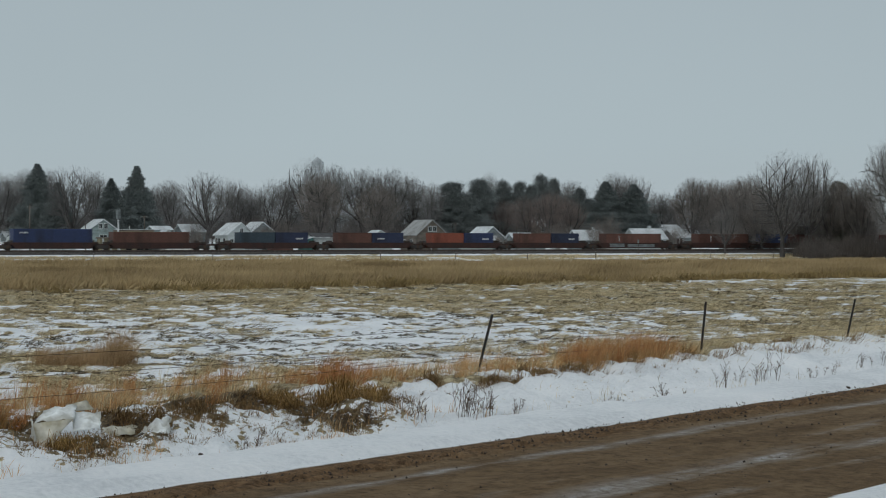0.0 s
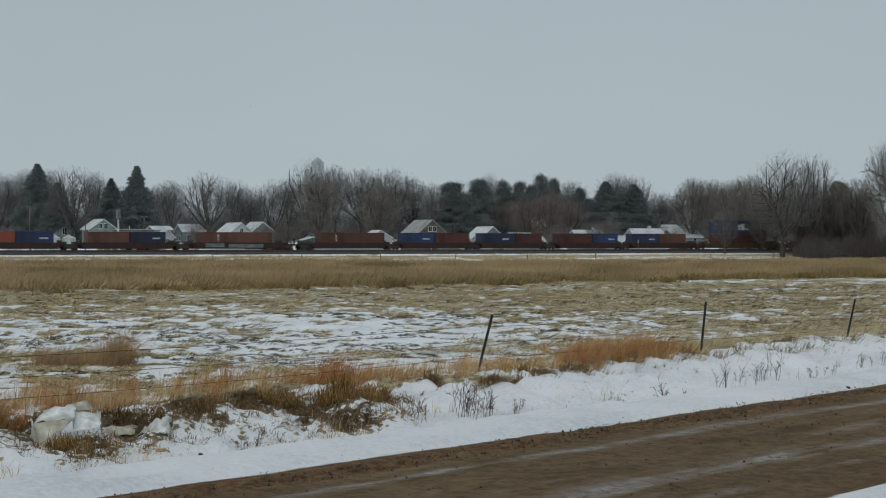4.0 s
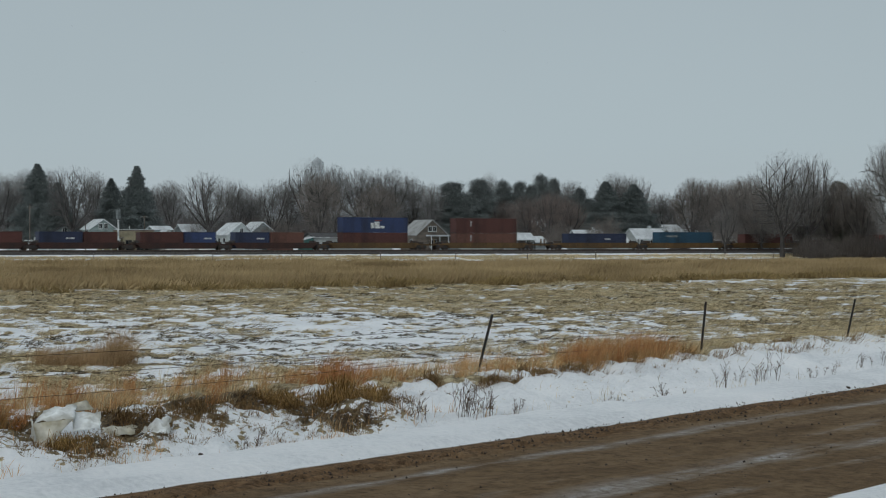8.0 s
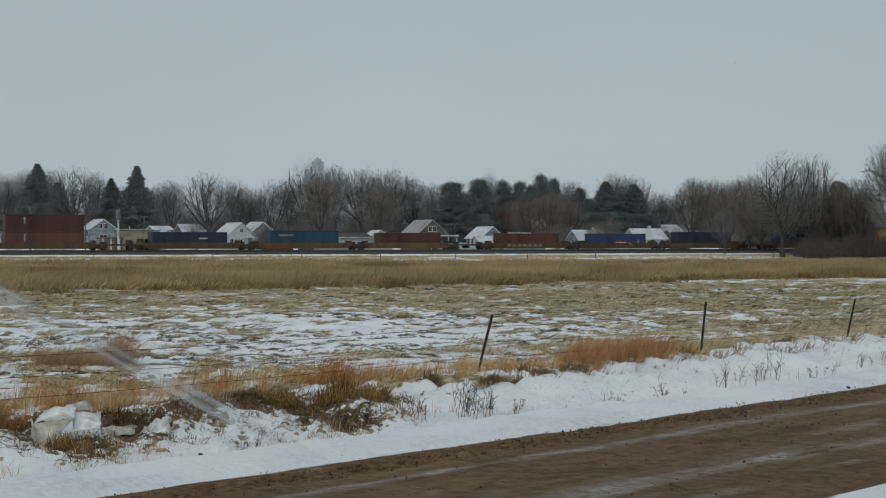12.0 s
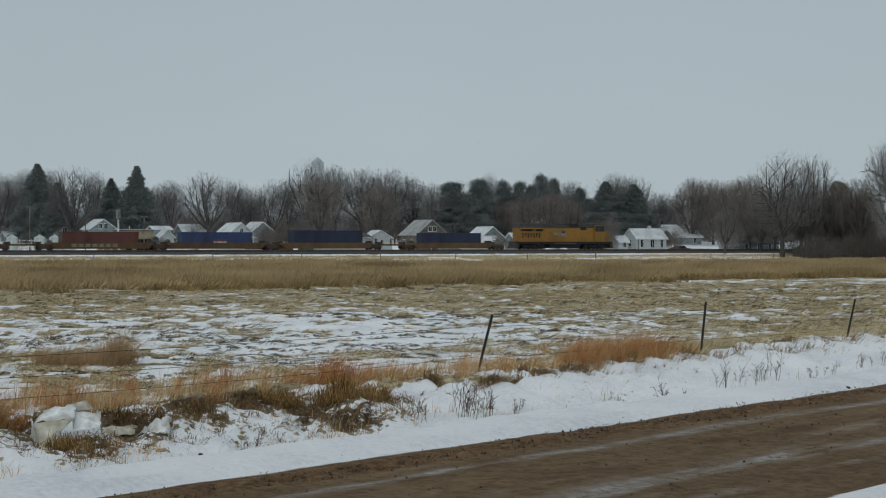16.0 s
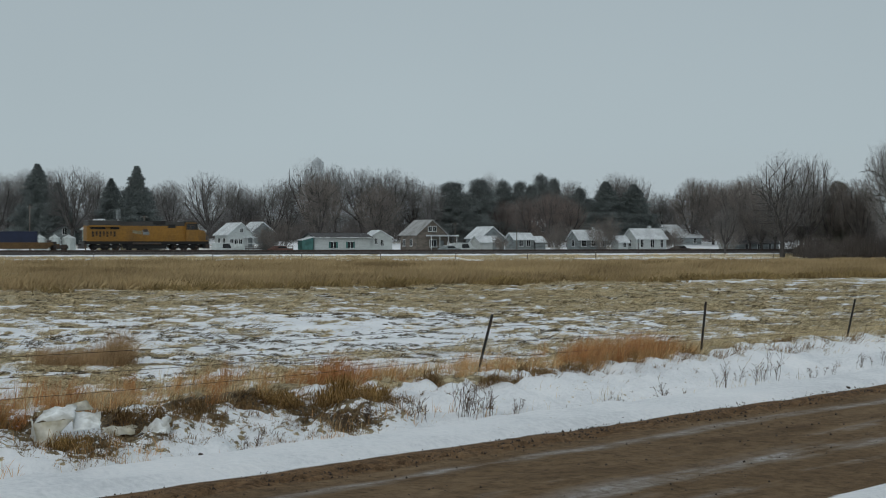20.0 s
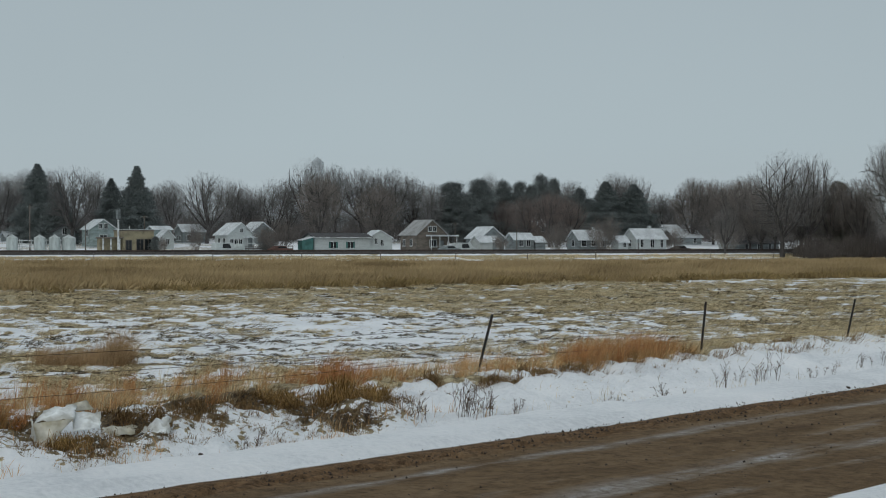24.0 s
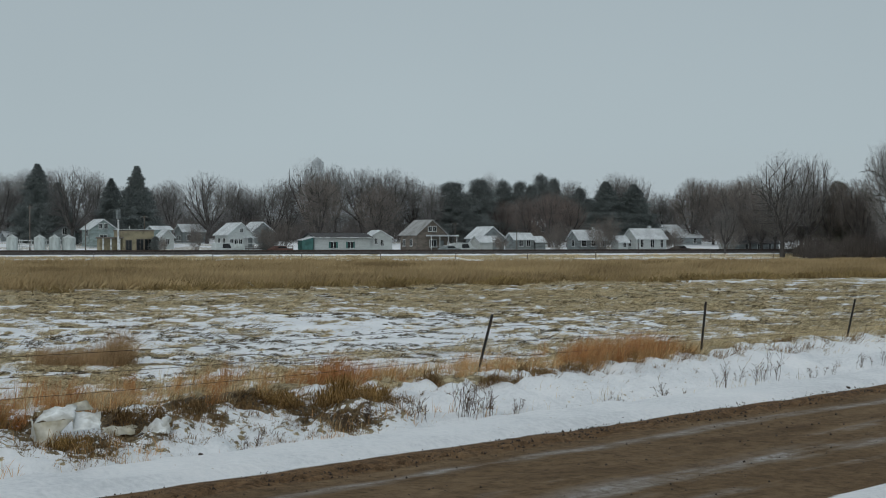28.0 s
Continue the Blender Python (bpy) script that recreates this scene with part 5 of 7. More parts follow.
def house(x, y, w, d, eave, ridge, axis, wall, roof, label, windows=(), left_windows=(), doors=(), chimney=None, porch=None, wing=None):
    """x, y: the middle of what shows of it; eave and ridge are heights over the sea-level of the field."""
    g = float(ground_z(np.array([x]), np.array([y]))[0])
    h = root("house", Matrix.Translation((x, y, g)) @ pose(0, 0, 0, 0, 0, TURN), label=label, category="house", group="town houses")
    e, r = eave - g, ridge - g
    part("wall", gable_walls(w, d, e, r, axis), wall, h)
    part("foundation", box(-w / 2 - 0.03, w / 2 + 0.03, -0.03, d + 0.03, -0.4, 0.25), PALE, h)
    rf = part("roof", gable_roof(w, d, e, r, axis), roof, h)
    for x0, x1, z0, z1 in windows:
        lid = e - 0.2 if axis == "x" or z1 < e else e + (r - e) * 0.55
        drop = max(0.0, z1 - lid)
        window_unit(h, x0, x1, z0 - drop, z1 - drop, 0.0)
    for x0, x1, z0, z1 in left_windows:
        drop = max(0.0, z1 - (e - 0.2))
        z0, z1 = z0 - drop, z1 - drop
        window_unit(h, x0, x1, z0, z1, -w / 2, "left")
    for x0, x1 in doors:
        dr = part("door", box(x0, x1, -0.06, 0.02, 0.2, 2.2, 0.01), GREYSIDE, h)
        part("door_handle", tube((x1 - 0.12, -0.1, 1.2), (x1 - 0.12, -0.06, 1.2), 0.04, sides=6), STEEL, dr)
    if chimney:
        cx, cy = chimney
        part("chimney", box(cx - 0.3, cx + 0.3, cy - 0.3, cy + 0.3, e, r + 0.7, 0.02), PALE, rf)
    if porch:
        x0, x1, depth, ph = porch
        part("porch_roof", prism([(x0 - 0.2, ph), (x1 + 0.2, ph), (x1 + 0.2, ph + 0.28), (x0 - 0.2, ph + 0.28)], -depth - 0.2, -0.01), SNOW, h)
        part("porch_floor", box(x0, x1, -depth, -0.01, -0.3, 0.35), GREYSIDE, h)
        n = max(2, int((x1 - x0) / 1.6))
        for i in range(n + 1):
            px = x0 + 0.08 + (x1 - x0 - 0.16) * i / n
            part("porch_post", box(px - 0.06, px + 0.06, -depth + 0.02, -depth + 0.14, 0.35, ph), TRIM, h)
        part("porch_rail", box(x0, x1, -depth + 0.04, -depth + 0.1, 1.05, 1.13), TRIM, h)
    if wing:
        wx, ww, wd, we, wr, wm = wing
        part("wing_wall", gable_walls(ww, wd, we - TOWN_Z, wr - TOWN_Z, "y", wx, -wd + 0.02), wm, h)
        part("wing_roof", gable_roof(ww, wd, we - TOWN_Z, wr - TOWN_Z, "y", 0.25, 0.14, -wd + 0.02, wx), SNOW, h)
    return h


def pair(x, z, w=0.8, hh=1.2):
    return (x - w / 2, x + w / 2, z, z + hh)


# gabled fronts face the railway; the western flanks show
house(-38.9, 328.0, 5.2, 7.0, 5.0, 7.1, "y", WHITE, SNOW, "white clapboard house with snowy gable roof and porch",
      [pair(-1.9, 0.9, 0.6, 1.0), pair(-1.0, 0.9, 0.6, 1.0), pair(-0.1, 0.9, 0.6, 1.0), pair(0.1, 3.3, 0.5, 0.7)], [pair(2.0, 0.9), pair(4.6, 0.9)], porch=(0.7, 3.4, 1.6, 2.2), doors=[(1.4, 2.3)])
house(-2.1, 331.5, 6.6, 7.0, 5.0, 7.7, "y", TAN, OLDROOF, "tan house with steep gable roof and front porch",
      [pair(0.2, 1.0, 1.4, 1.3), pair(-0.5, 4.2, 0.7, 0.9), pair(0.5, 4.2, 0.7, 0.9)], [pair(2.5, 1.2), pair(5.5, 1.2)], doors=[(1.6, 2.5)], porch=(-1.2, 4.6, 1.8, 3.0))
house(10.0, 343.0, 5.4, 6.0, 4.4, 6.5, "y", GREYSIDE, SNOW, "grey house with a snow-covered gable roof", [pair(-1.2, 1.1), pair(1.2, 1.1)], [pair(3, 1.1)])
house(9.3, 337.0, 4.6, 3.6, 3.5, 4.6, "x", WHITE, SNOW, "small white garage with a snowy roof", [], [], doors=[(0.6, 1.5)])
house(16.8, 352.5, 4.8, 3.6, 4.1, 5.3, "x", GREYSIDE, SNOW, "low grey house with a snowy roof", [pair(-0.8, 1.0), pair(1.0, 1.0)], doors=[(1.7, 2.3)])
house(31.0, 353.0, 6.9, 4.4, 4.1, 5.9, "x", GREYSIDE, SNOW, "grey house with patchy snow on its roof", [pair(-2.2, 1.0, 1.0), pair(0.2, 1.0, 1.0), pair(2.4, 1.0, 0.8)], [pair(2.0, 1.0)],
      chimney=(1.6, 2.2))
house(43.3, 354.0, 7.6, 4.6, 4.3, 6.2, "x", WHITE, SNOW, "white house with broad snow-covered roof and dark windows",
      [pair(-2.4, 0.9, 0.6, 1.6), pair(0.2, 0.9, 0.8, 1.6), pair(2.6, 0.9, 0.6, 1.6)], [pair(2.2, 1.1)], chimney=(1.2, 2.4))
house(37.0, 349.5, 2.4, 2.6, 3.6, 4.7, "x", WHITE, SNOW, "small white outbuilding with snowy roof", [pair(0.3, 1.0, 0.6, 0.9)])
house(57.5, 400.0, 8.0, 5.0, 4.8, 6.4, "x", GREYSIDE, SNOW, "distant grey house with snowy roof among trees", [pair(-2, 1.0), pair(2, 1.0)])
house(53.5, 404.0, 8.0, 5.0, 6.2, 7.6, "x", GREYSIDE, SNOW, "distant two-storey house with snowy roof", [pair(-2, 3.2), pair(2, 3.2)])
house(69.0, 372.0, 11.0, 6.0, 3.3, 5.5, "x", GREYSIDE, SHINGLE, "long grey house with dark bare roof", [pair(-3.4, 0.7), pair(0, 0.7), pair(3, 0.7)])
house(62.5, 370.0, 2.2, 2.6, 3.6, 4.9, "y", WHITE, SNOW, "small white shed with snowy gable roof")
house(-64.2, 322.0, 4.9, 5.5, 6.0, 7.7, "y", GREENSIDE, SNOW, "pale green two-storey gabled house", [pair(-0.5, 4.6, 0.6, 0.9), pair(0.5, 4.6, 0.6, 0.9), pair(0, 1.2, 1.4)], [pair(2, 3.0)])
house(-52.2, 323.0, 2.5, 3.0, 4.5, 5.7, "y", WHITE, SNOW, "narrow white gabled house with snowy roof", [pair(0, 0.9, 0.6, 1.0)], [pair(1.5, 0.9)])
house(-54.6, 332.0, 3.6, 4.0, 5.9, 6.5, "x", GREENSIDE, SNOW, "pale two-storey house with low snowy roof", [pair(0, 3.0)])
house(-51.4, 352.0, 4.9, 4.8, 5.7, 7.1, "x", GREYSIDE, SNOW, "grey house with snowy roof behind a white yard", [pair(-1.2, 0.7, 0.7, 1.1), pair(1.2, 0.7, 0.7, 1.1)], [pair(1.6, 0.7, 0.7, 1.0), pair(3.2, 0.7, 0.7, 1.0)])
house(-37.3, 353.0, 5.0, 6.5, 5.6, 7.6, "y", GREYSIDE, SNOW, "grey gabled house behind a leafless tree", [pair(0, 1.4)])
house(-73.3, 330.0, 4.2, 4.0, 5.5, 6.7, "y", GREYSIDE, SHINGLE, "grey gabled house behind white tanks", [pair(0, 2.2)])
house(-86.0, 345.0, 5.0, 4.0, 4.6, 5.5, "x", GREYSIDE, SNOW, "low grey building with a snowy roof", [pair(-1.0, 1.2)])
house(22.5, 384.0, 2.6, 3.0, 7.4, 9.0, "x", TAN, SNOW, "distant tall house half hidden by trees", [pair(0, 4.4)])
house(20.3, 354.5, 2.4, 3.0, 3.6, 4.6, "x", GREYSIDE, SNOW, "small shed with a snowy roof")

# the long white house with its gabled end
lh = house(-18.6, 315.5, 11.4, 4.6, 4.3, 5.0, "x", WHITE, SHINGLE, "long low white house with dark roof and green shutters",
           [pair(-1.9, 0.85, 1.2, 1.1), pair(1.6, 0.85, 1.2, 1.1), pair(6.9, 1.7, 0.55, 1.0)], [], wing=None)
part("gable_wall", gable_walls(4.9, 3.6, 4.05 - TOWN_Z, 5.4 - TOWN_Z, "y", 8.2, 0.6), WHITE, lh)
part("gable_roof", gable_roof(4.9, 3.6, 4.05 - TOWN_Z, 5.4 - TOWN_Z, "y", 0.2, 0.12, 0.6, 8.2), SNOW, lh)
window_unit(lh, 8.2, 8.75, 1.3, 2.3, 0.6)
for x in (-2.65, -1.15, 0.85, 2.35):
    part("shutter", box(x - 0.16, x + 0.16, -0.1, -0.02, 0.8, 2.0, 0.01), TEALPAINT, lh)
part("eave_trim", box(-5.9, 5.9, -0.42, -0.36, 2.68, 2.84), TRIM, lh)
shed = root("garden_shed", Matrix.Translation((-24.7, 311.5, TOWN_Z)) @ pose(0, 0, 0, 0, 0, TURN), label="small teal-painted wooden shed with sloping roof", category="shed")
part("wall", prism([(-1.1, 0), (1.1, 0), (1.1, 2.9), (-1.1, 2.4)], 0, 2.0), TEALPAINT, shed)
part("roof", prism([(-1.3, 2.37), (1.25, 2.95), (1.25, 3.1), (-1.3, 2.52)], -0.2, 2.2), SNOW, shed)
part("door", box(-0.4, 0.4, -0.05, 0.0, 0.1, 2.0, 0.01), TEALPAINT, shed)

# beige flat-roofed building with a porch
bb = root("office_building", Matrix.Translation((-55.6, 304.0, TOWN_Z)) @ pose(0, 0, 0, 0, 0, TURN), label="beige flat-roofed block building with dark windows", category="building")
part("wall", box(-1.6, 4.2, 0, 5.0, 0, 4.05, 0.02), BEIGE, bb)
part("parapet", box(-1.7, 4.3, -0.08, 5.1, 4.05, 4.3, 0.02), TAN, bb)
part("snow_cap", box(-1.65, 4.25, 0.0, 5.05, 4.3, 4.37), SNOW, bb)
for x0, x1, z0, z1 in ((1.0, 2.2, 0.7, 2.6), (2.5, 3.7, 0.7, 2.6), (-1.0, 0.0, 0.2, 2.4)):
    window_unit(bb, x0, x1, z0, z1, 0.0, trim=TAN)
window_unit(bb, 3.2, 4.2, 1.0, 2.2, -1.6, "left", trim=TAN)
part("porch_roof", box(-5.6, -1.6, -0.6, 3.0, 2.75, 3.0, 0.02), TAN, bb)
part("porch_wall", box(-5.4, -1.6, 1.2, 2.8, 0, 2.75), BEIGE, bb)
for x in (-5.4, -4.0, -2.4):
    part("porch_post", box(x, x + 0.22, -0.45, -0.23, 0, 2.75, 0.01), TRIM, bb)
part("vent_pipe", tube((0.3, 2, 4.3), (0.3, 2, 5.0), 0.09), TRIM, bb)


def storage_tank(x, y, radius, top, cone):
    t = root("storage_tank", Matrix.Translation((x, y, TOWN_Z)), label="white upright storage tank with a conical top", category="tank", group="white tanks")
    h = top - TOWN_Z
    part("shell", tube((0, 0, 0.1), (0, 0, h), radius, sides=28), TANKW, t, smooth=False)
    part("roof", tube((0, 0, h), (0, 0, h + cone), radius * 1.02, 0.12, 28), TANKW, t)
    part("vent", tube((0, 0, h + cone - 0.05), (0, 0, h + cone + 0.2), 0.1, sides=8), TRIM, t)
    part("base", tube((0, 0, -0.3), (0, 0, 0.1), radius * 1.1, sides=20), PALE, t)
    for k in (0.33, 0.66):
        part("band", tube((0, 0, h * k - 0.03), (0, 0, h * k + 0.03), radius * 1.012, sides=28), TANKW, t)
    return t


for x, y, r in ((-76.6, 290.0, 0.95), (-73.7, 291.4, 0.97), (-69.5, 293.6, 0.98), (-67.2, 294.8, 0.95), (-65.0, 296.0, 1.18)):
    storage_tank(x, y, r, 4.15, 0.5)
rack = root("pipe_rack", Matrix.Translation((-71.6, 292.5, TOWN_Z)) @ pose(0, 0, 0, 0, 0, TURN), label="white steel pipe rack between the tanks", category="pipe rack")
for x in (-1.1, -0.7, 0.9, 3.6, 6.0):
    part("upright", box(x - 0.06, x + 0.06, -0.06, 0.06, -0.3, 2.6), TRIM, rack)
for z in (1.35, 1.7, 2.35):
    part("pipe", tube((-1.4, 0, z), (6.2, 0, z), 0.06, sides=8), TRIM, rack)


def utility_pole(x, y, top, r, mat, label, arms=()):
    p = root("utility_pole", Matrix.Translation((x, y, TOWN_Z)), label=label, category="pole", group="poles")
    part("pole", tube((0, 0, -0.5), (0, 0, top - TOWN_Z), r, r * 0.7, 10), mat, p)
    for z, half in arms:
        part("crossarm", box(-half, half, -0.06, 0.06, z - TOWN_Z - 0.06, z - TOWN_Z + 0.06, 0.01), mat, p)
        for s in (-1, 1):
            part("insulator", tube((s * half * 0.85, 0, z - TOWN_Z + 0.06), (s * half * 0.85, 0, z - TOWN_Z + 0.22), 0.05, sides=6), TRIM, p)
    return p


mast = root("antenna_mast", Matrix.Translation((-56.6, 297.0, TOWN_Z)), label="white steel mast with tall panel antennas", category="antenna mast")
part("pole", tube((0, 0, -0.5), (0, 0, 6.0), 0.17, 0.15, 12), TRIM, mast)
for x, y in ((-0.28, 0.0), (0.0, -0.3), (0.28, 0.0)):
    part("antenna_panel", box(x - 0.1, x + 0.1, y - 0.06, y + 0.06, 6.0, 7.7, 0.02), GREYSIDE, mast)
part("antenna_bracket", box(-0.4, 0.4, -0.1, 0.1, 5.9, 6.05, 0.02), STEEL, mast)
utility_pole(-74.2, 306.0, 10.2, 0.13, WOOD, "weathered wooden utility pole with a small lamp", [(9.6, 0.5)])
utility_pole(-64.2, 306.0, 6.6, 0.1, WOOD, "short weathered wooden pole beside a house")
utility_pole(-54.5, 311.0, 8.3, 0.12, WOOD, "weathered wooden utility pole behind the beige building", [(8.0, 0.5)])
utility_pole(2.6, 366.0, 7.8, 0.12, WOOD, "weathered wooden utility pole among the trees", [(7.4, 0.6)])
utility_pole(14.9, 344.0, 6.6, 0.1, WOOD, "thin dark wooden pole near houses")
utility_pole(62.5, 366.0, 9.0, 0.13, WOOD, "wooden utility pole with a lamp among trees", [(8.6, 0.5)])
post = root("railway_marker_post", Matrix.Translation((*on_track(37.5, 9.0), 0.6)), label="thin dark railway marker post in the snow", category="post")
part("post", box(-0.07, 0.07, -0.07, 0.07, 0.0, 3.4, 0.01), STEEL, post)
part("plate", box(-0.16, 0.16, -0.1, -0.07, 2.7, 3.3, 0.01), GREYSIDE, post)

# propane tank, parked cars, garden fence in the yards
pt = root("propane_tank", Matrix.Translation((-38.0, 314.5, TOWN_Z)) @ pose(0, 0, 0, 0, 0, TURN - 10), label="white horizontal propane tank in a snowy yard", category="tank")
bm = bmesh.new()
bmesh.ops.create_uvsphere(bm, u_segments=20, v_segments=12, radius=0.75)
for v in bm.verts:
    v.co = Vector((v.co.x + (0.75 if v.co.x > 0 else -0.75), v.co.y, v.co.z + 1.05))
part("shell", bm, TANKW, pt, smooth=True)
for x in (-0.8, 0.8):
    part("leg", box(x - 0.12, x + 0.12, -0.5, 0.5, 0, 0.5), PALE, pt)
part("valve_dome", tube((0, 0, 1.75), (0, 0, 1.95), 0.2), TANKW, pt)


def parked_car(x, y, turn, mat, label, van=False):
    c = root("parked_car", Matrix.Translation((x, y, TOWN_Z)) @ pose(0, 0, 0, 0, 0, turn), label=label, category="car", group="parked cars")
    if van:
        outline = [(-2.3, 0.35), (2.3, 0.35), (2.35, 1.0), (1.6, 1.15), (1.2, 1.95), (-2.2, 1.95), (-2.35, 1.0)]
    else:
        outline = [(-2.2, 0.35), (2.2, 0.35), (2.2, 0.8), (1.1, 0.95), (0.5, 1.42), (-1.0, 1.45), (-1.7, 0.98), (-2.25, 0.9)]
    body = prism(outline, -0.85, 0.85)
    bmesh.ops.bevel(body, geom=body.edges[:], offset=0.05, segments=1, affect="EDGES")
    part("body", body, mat, c)
    top = 1.9 if van else 1.4
    part("side_window", prism([(-0.95, 1.0), (0.9, 1.0), (0.45, top - 0.08), (-0.85, top - 0.08)], -0.875, -0.845), GLASS, c)
    part("snow_on_roof", box(-1.0, 0.5 if not van else 1.1, -0.7, 0.7, top + 0.03, top + 0.11, 0.02), SNOW, c)
    for wx in (-1.35, 1.35):
        for wy in (-0.82, 0.72):
            wh = part("wheel", tube((wx, wy, 0.32), (wx, wy + 0.1, 0.32), 0.32, sides=16), BLACK, c)
            part("rim", tube((wx, wy - 0.01, 0.32), (wx, wy + 0.05, 0.32), 0.18, sides=12), GREYSIDE, wh)
    part("headlight", box(2.15, 2.24, -0.7, -0.45, 0.62, 0.78), TRIM, c)
    part("bumper", box(2.15, 2.3, -0.8, 0.8, 0.35, 0.55, 0.03), STEEL, c)
    return c


parked_car(-29.5, 309.5, TURN + 3, RUSTBOX, "dull red car parked in a snowy yard")
parked_car(-39.6, 309.0, TURN + 10, WHITE, "white pickup-height van parked before a white house", van=True)
parked_car(4.0, 330.5, TURN + 4, WHITE, "white van parked beside the tan house", van=True)
parked_car(1.3, 327.5, TURN, GREYSIDE, "grey car parked near a porch")
parked_car(51.0, 366.0, TURN, STEEL, "dark car parked beside the white house")
yf = root("yard_fence", Matrix.Translation((-33.5, 317.0, TOWN_Z)) @ pose(0, 0, 0, 0, 0, TURN), label="weathered wooden rail fence around a yard", category="fence")
for i in range(7):
    part("post", box(-6.0 + i * 2, -5.88 + i * 2, -0.06, 0.06, -0.3, 1.5), WOOD, yf)
for z in (0.9, 1.35):
    part("rail", box(-6.0, 6.1, -0.09, -0.06, z - 0.06, z + 0.06), WOOD, yf)

# a grain elevator, far off above the trees; its pale colour stands in for haze
ge = root("grain_elevator", Matrix.Translation((-76.0, 1010.0, 1.0)), label="haze-paled distant concrete grain elevator with headhouse", category="elevator")
part("silo_block", box(-5.5, 5.0, -6, 6, 0, 47, 0.3), PALE, ge)
part("headhouse", box(-1.5, 5.0, -4, 4, 46.8, 50.5, 0.2), PALE, ge)
part("roof", prism([(-1.9, 50.5), (5.4, 50.5), (1.75, 53.8)], -4.2, 4.2), PALE, ge)

# posts and a gate on the far side of the field
def far_post(s, q, h):
    x, y = on_track(s, q)
    z = float(ground_z(np.array([x]), np.array([y]))[0])
    p = root("field_fence_post", Matrix.Translation((x, y, z)), label="thin weathered post of the far field fence", category="fence post", group="far fence posts")
    part("shaft", box(-0.06, 0.06, -0.06, 0.06, -0.3, h, 0.01), WOOD, p)
    part("cap", box(-0.05, 0.05, -0.05, 0.05, h, h + 0.04), SNOW, p)


for s in (-72, -52.5, -37.0, -22.5, -8, 6.5, 21, 47, 62):
    far_post(s, 19.0, 1.25)
gate = root("pipe_gate", Matrix.Translation((*on_track(72.5, 19.0), 0.35)) @ pose(0, 0, 0, 0, 0, TURN), label="dark pipe gate in the far field fence", category="gate")
part("gate_post", box(-2.1, -1.95, -0.08, 0.08, -0.3, 1.4, 0.01), STEEL, gate)
part("gate_post", box(0.6, 0.75, -0.08, 0.08, -0.3, 1.2, 0.01), STEEL, gate)
for z in (0.75, 1.05):
    part("gate_bar", tube((-2.0, 0, z), (9.0, 0, z + 0.1), 0.05, sides=6), STEEL, gate)

# ---------- grass ----------
def blades(name, x, y, height, lean, width, mat, seed, label, category="grass", curl=0.6, sink=0.03, spread_r=None, simple=False, wild=0.3, droop=0.0):
    """Curved, tapering blades rooted at x, y. lean: how far the tips fall over, and to where (dx, dy). droop: laid blades rise to this share of their length."""
    g = np.random.default_rng(seed)
    n = len(x)
    if spread_r is not None:
        a = g.uniform(0, 2 * math.pi, n)
        r = spread_r * np.sqrt(g.uniform(0, 1, n))
        x, y = x + r * np.cos(a) * 1.5, y + r * np.sin(a)
    z = ground_z(x, y) - sink
    face = g.uniform(0, math.pi, n)
    wx, wy = np.cos(face) * width, np.sin(face) * width
    lx = lean[0] + g.normal(0, 1, n) * height * wild
    ly = lean[1] + g.normal(0, 1, n) * height * wild
    mx, my = x + lx * (1 - curl) * 0.5, y + ly * (1 - curl) * 0.5
    hz = np.sqrt(np.maximum((0.1 * height) ** 2, height ** 2 - lx ** 2 - ly ** 2))
    zm, zt = (1.0, 0.4) if droop else (0.59, 1.0)
    if droop:
        hz = droop * height * g.uniform(0.5, 1.4, n)
    if simple and droop:
        v = np.stack([np.stack([x, y, z], -1), np.stack([mx + wx, my + wy, z + hz * zm], -1), np.stack([x + lx, y + ly, z + hz * zt], -1),
                      np.stack([mx - wx, my - wy, z + hz * zm], -1)], 1)
        f = np.arange(4 * n).reshape(-1, 4)
    elif simple:
        v = np.stack([np.stack([x - wx, y - wy, z], -1), np.stack([x + wx, y + wy, z], -1), np.stack([mx + wx * 0.7, my + wy * 0.7, z + hz * zm], -1),
                      np.stack([x + lx, y + ly, z + hz * zt], -1)], 1)
        f = np.arange(4 * n).reshape(-1, 4)
    else:
        v = np.empty((n, 5, 3))
        v[:, 0] = np.stack([x - wx, y - wy, z], -1)
        v[:, 1] = np.stack([x + wx, y + wy, z], -1)
        v[:, 2] = np.stack([mx + wx * 0.8, my + wy * 0.8, z + hz * zm], -1)
        v[:, 3] = np.stack([mx - wx * 0.8, my - wy * 0.8, z + hz * zm], -1)
        v[:, 4] = np.stack([x + lx, y + ly, z + hz * zt], -1)
        f = np.array([(0, 1, 2), (0, 2, 3), (3, 2, 4)])
        f = (f[None] + 5 * np.arange(n)[:, None, None]).reshape(-1, 3)
    ob = part_mesh(name, mesh_from(name, v.reshape(-1, 3), f), mat)
    return tagged(ob, label, category, kind="stuff")


G = np.random.default_rng(4)


def fan(n, y0, y1, power=1.0, half=0.3):
    """Scattered places over the wedge of field between two distances."""
    y = np.sqrt(G.uniform(y0 ** 2, y1 ** 2, n)) if power == 1 else y0 * (y1 / y0) ** G.uniform(0, 1, n)
    return G.uniform(-half, half, n) * y, y


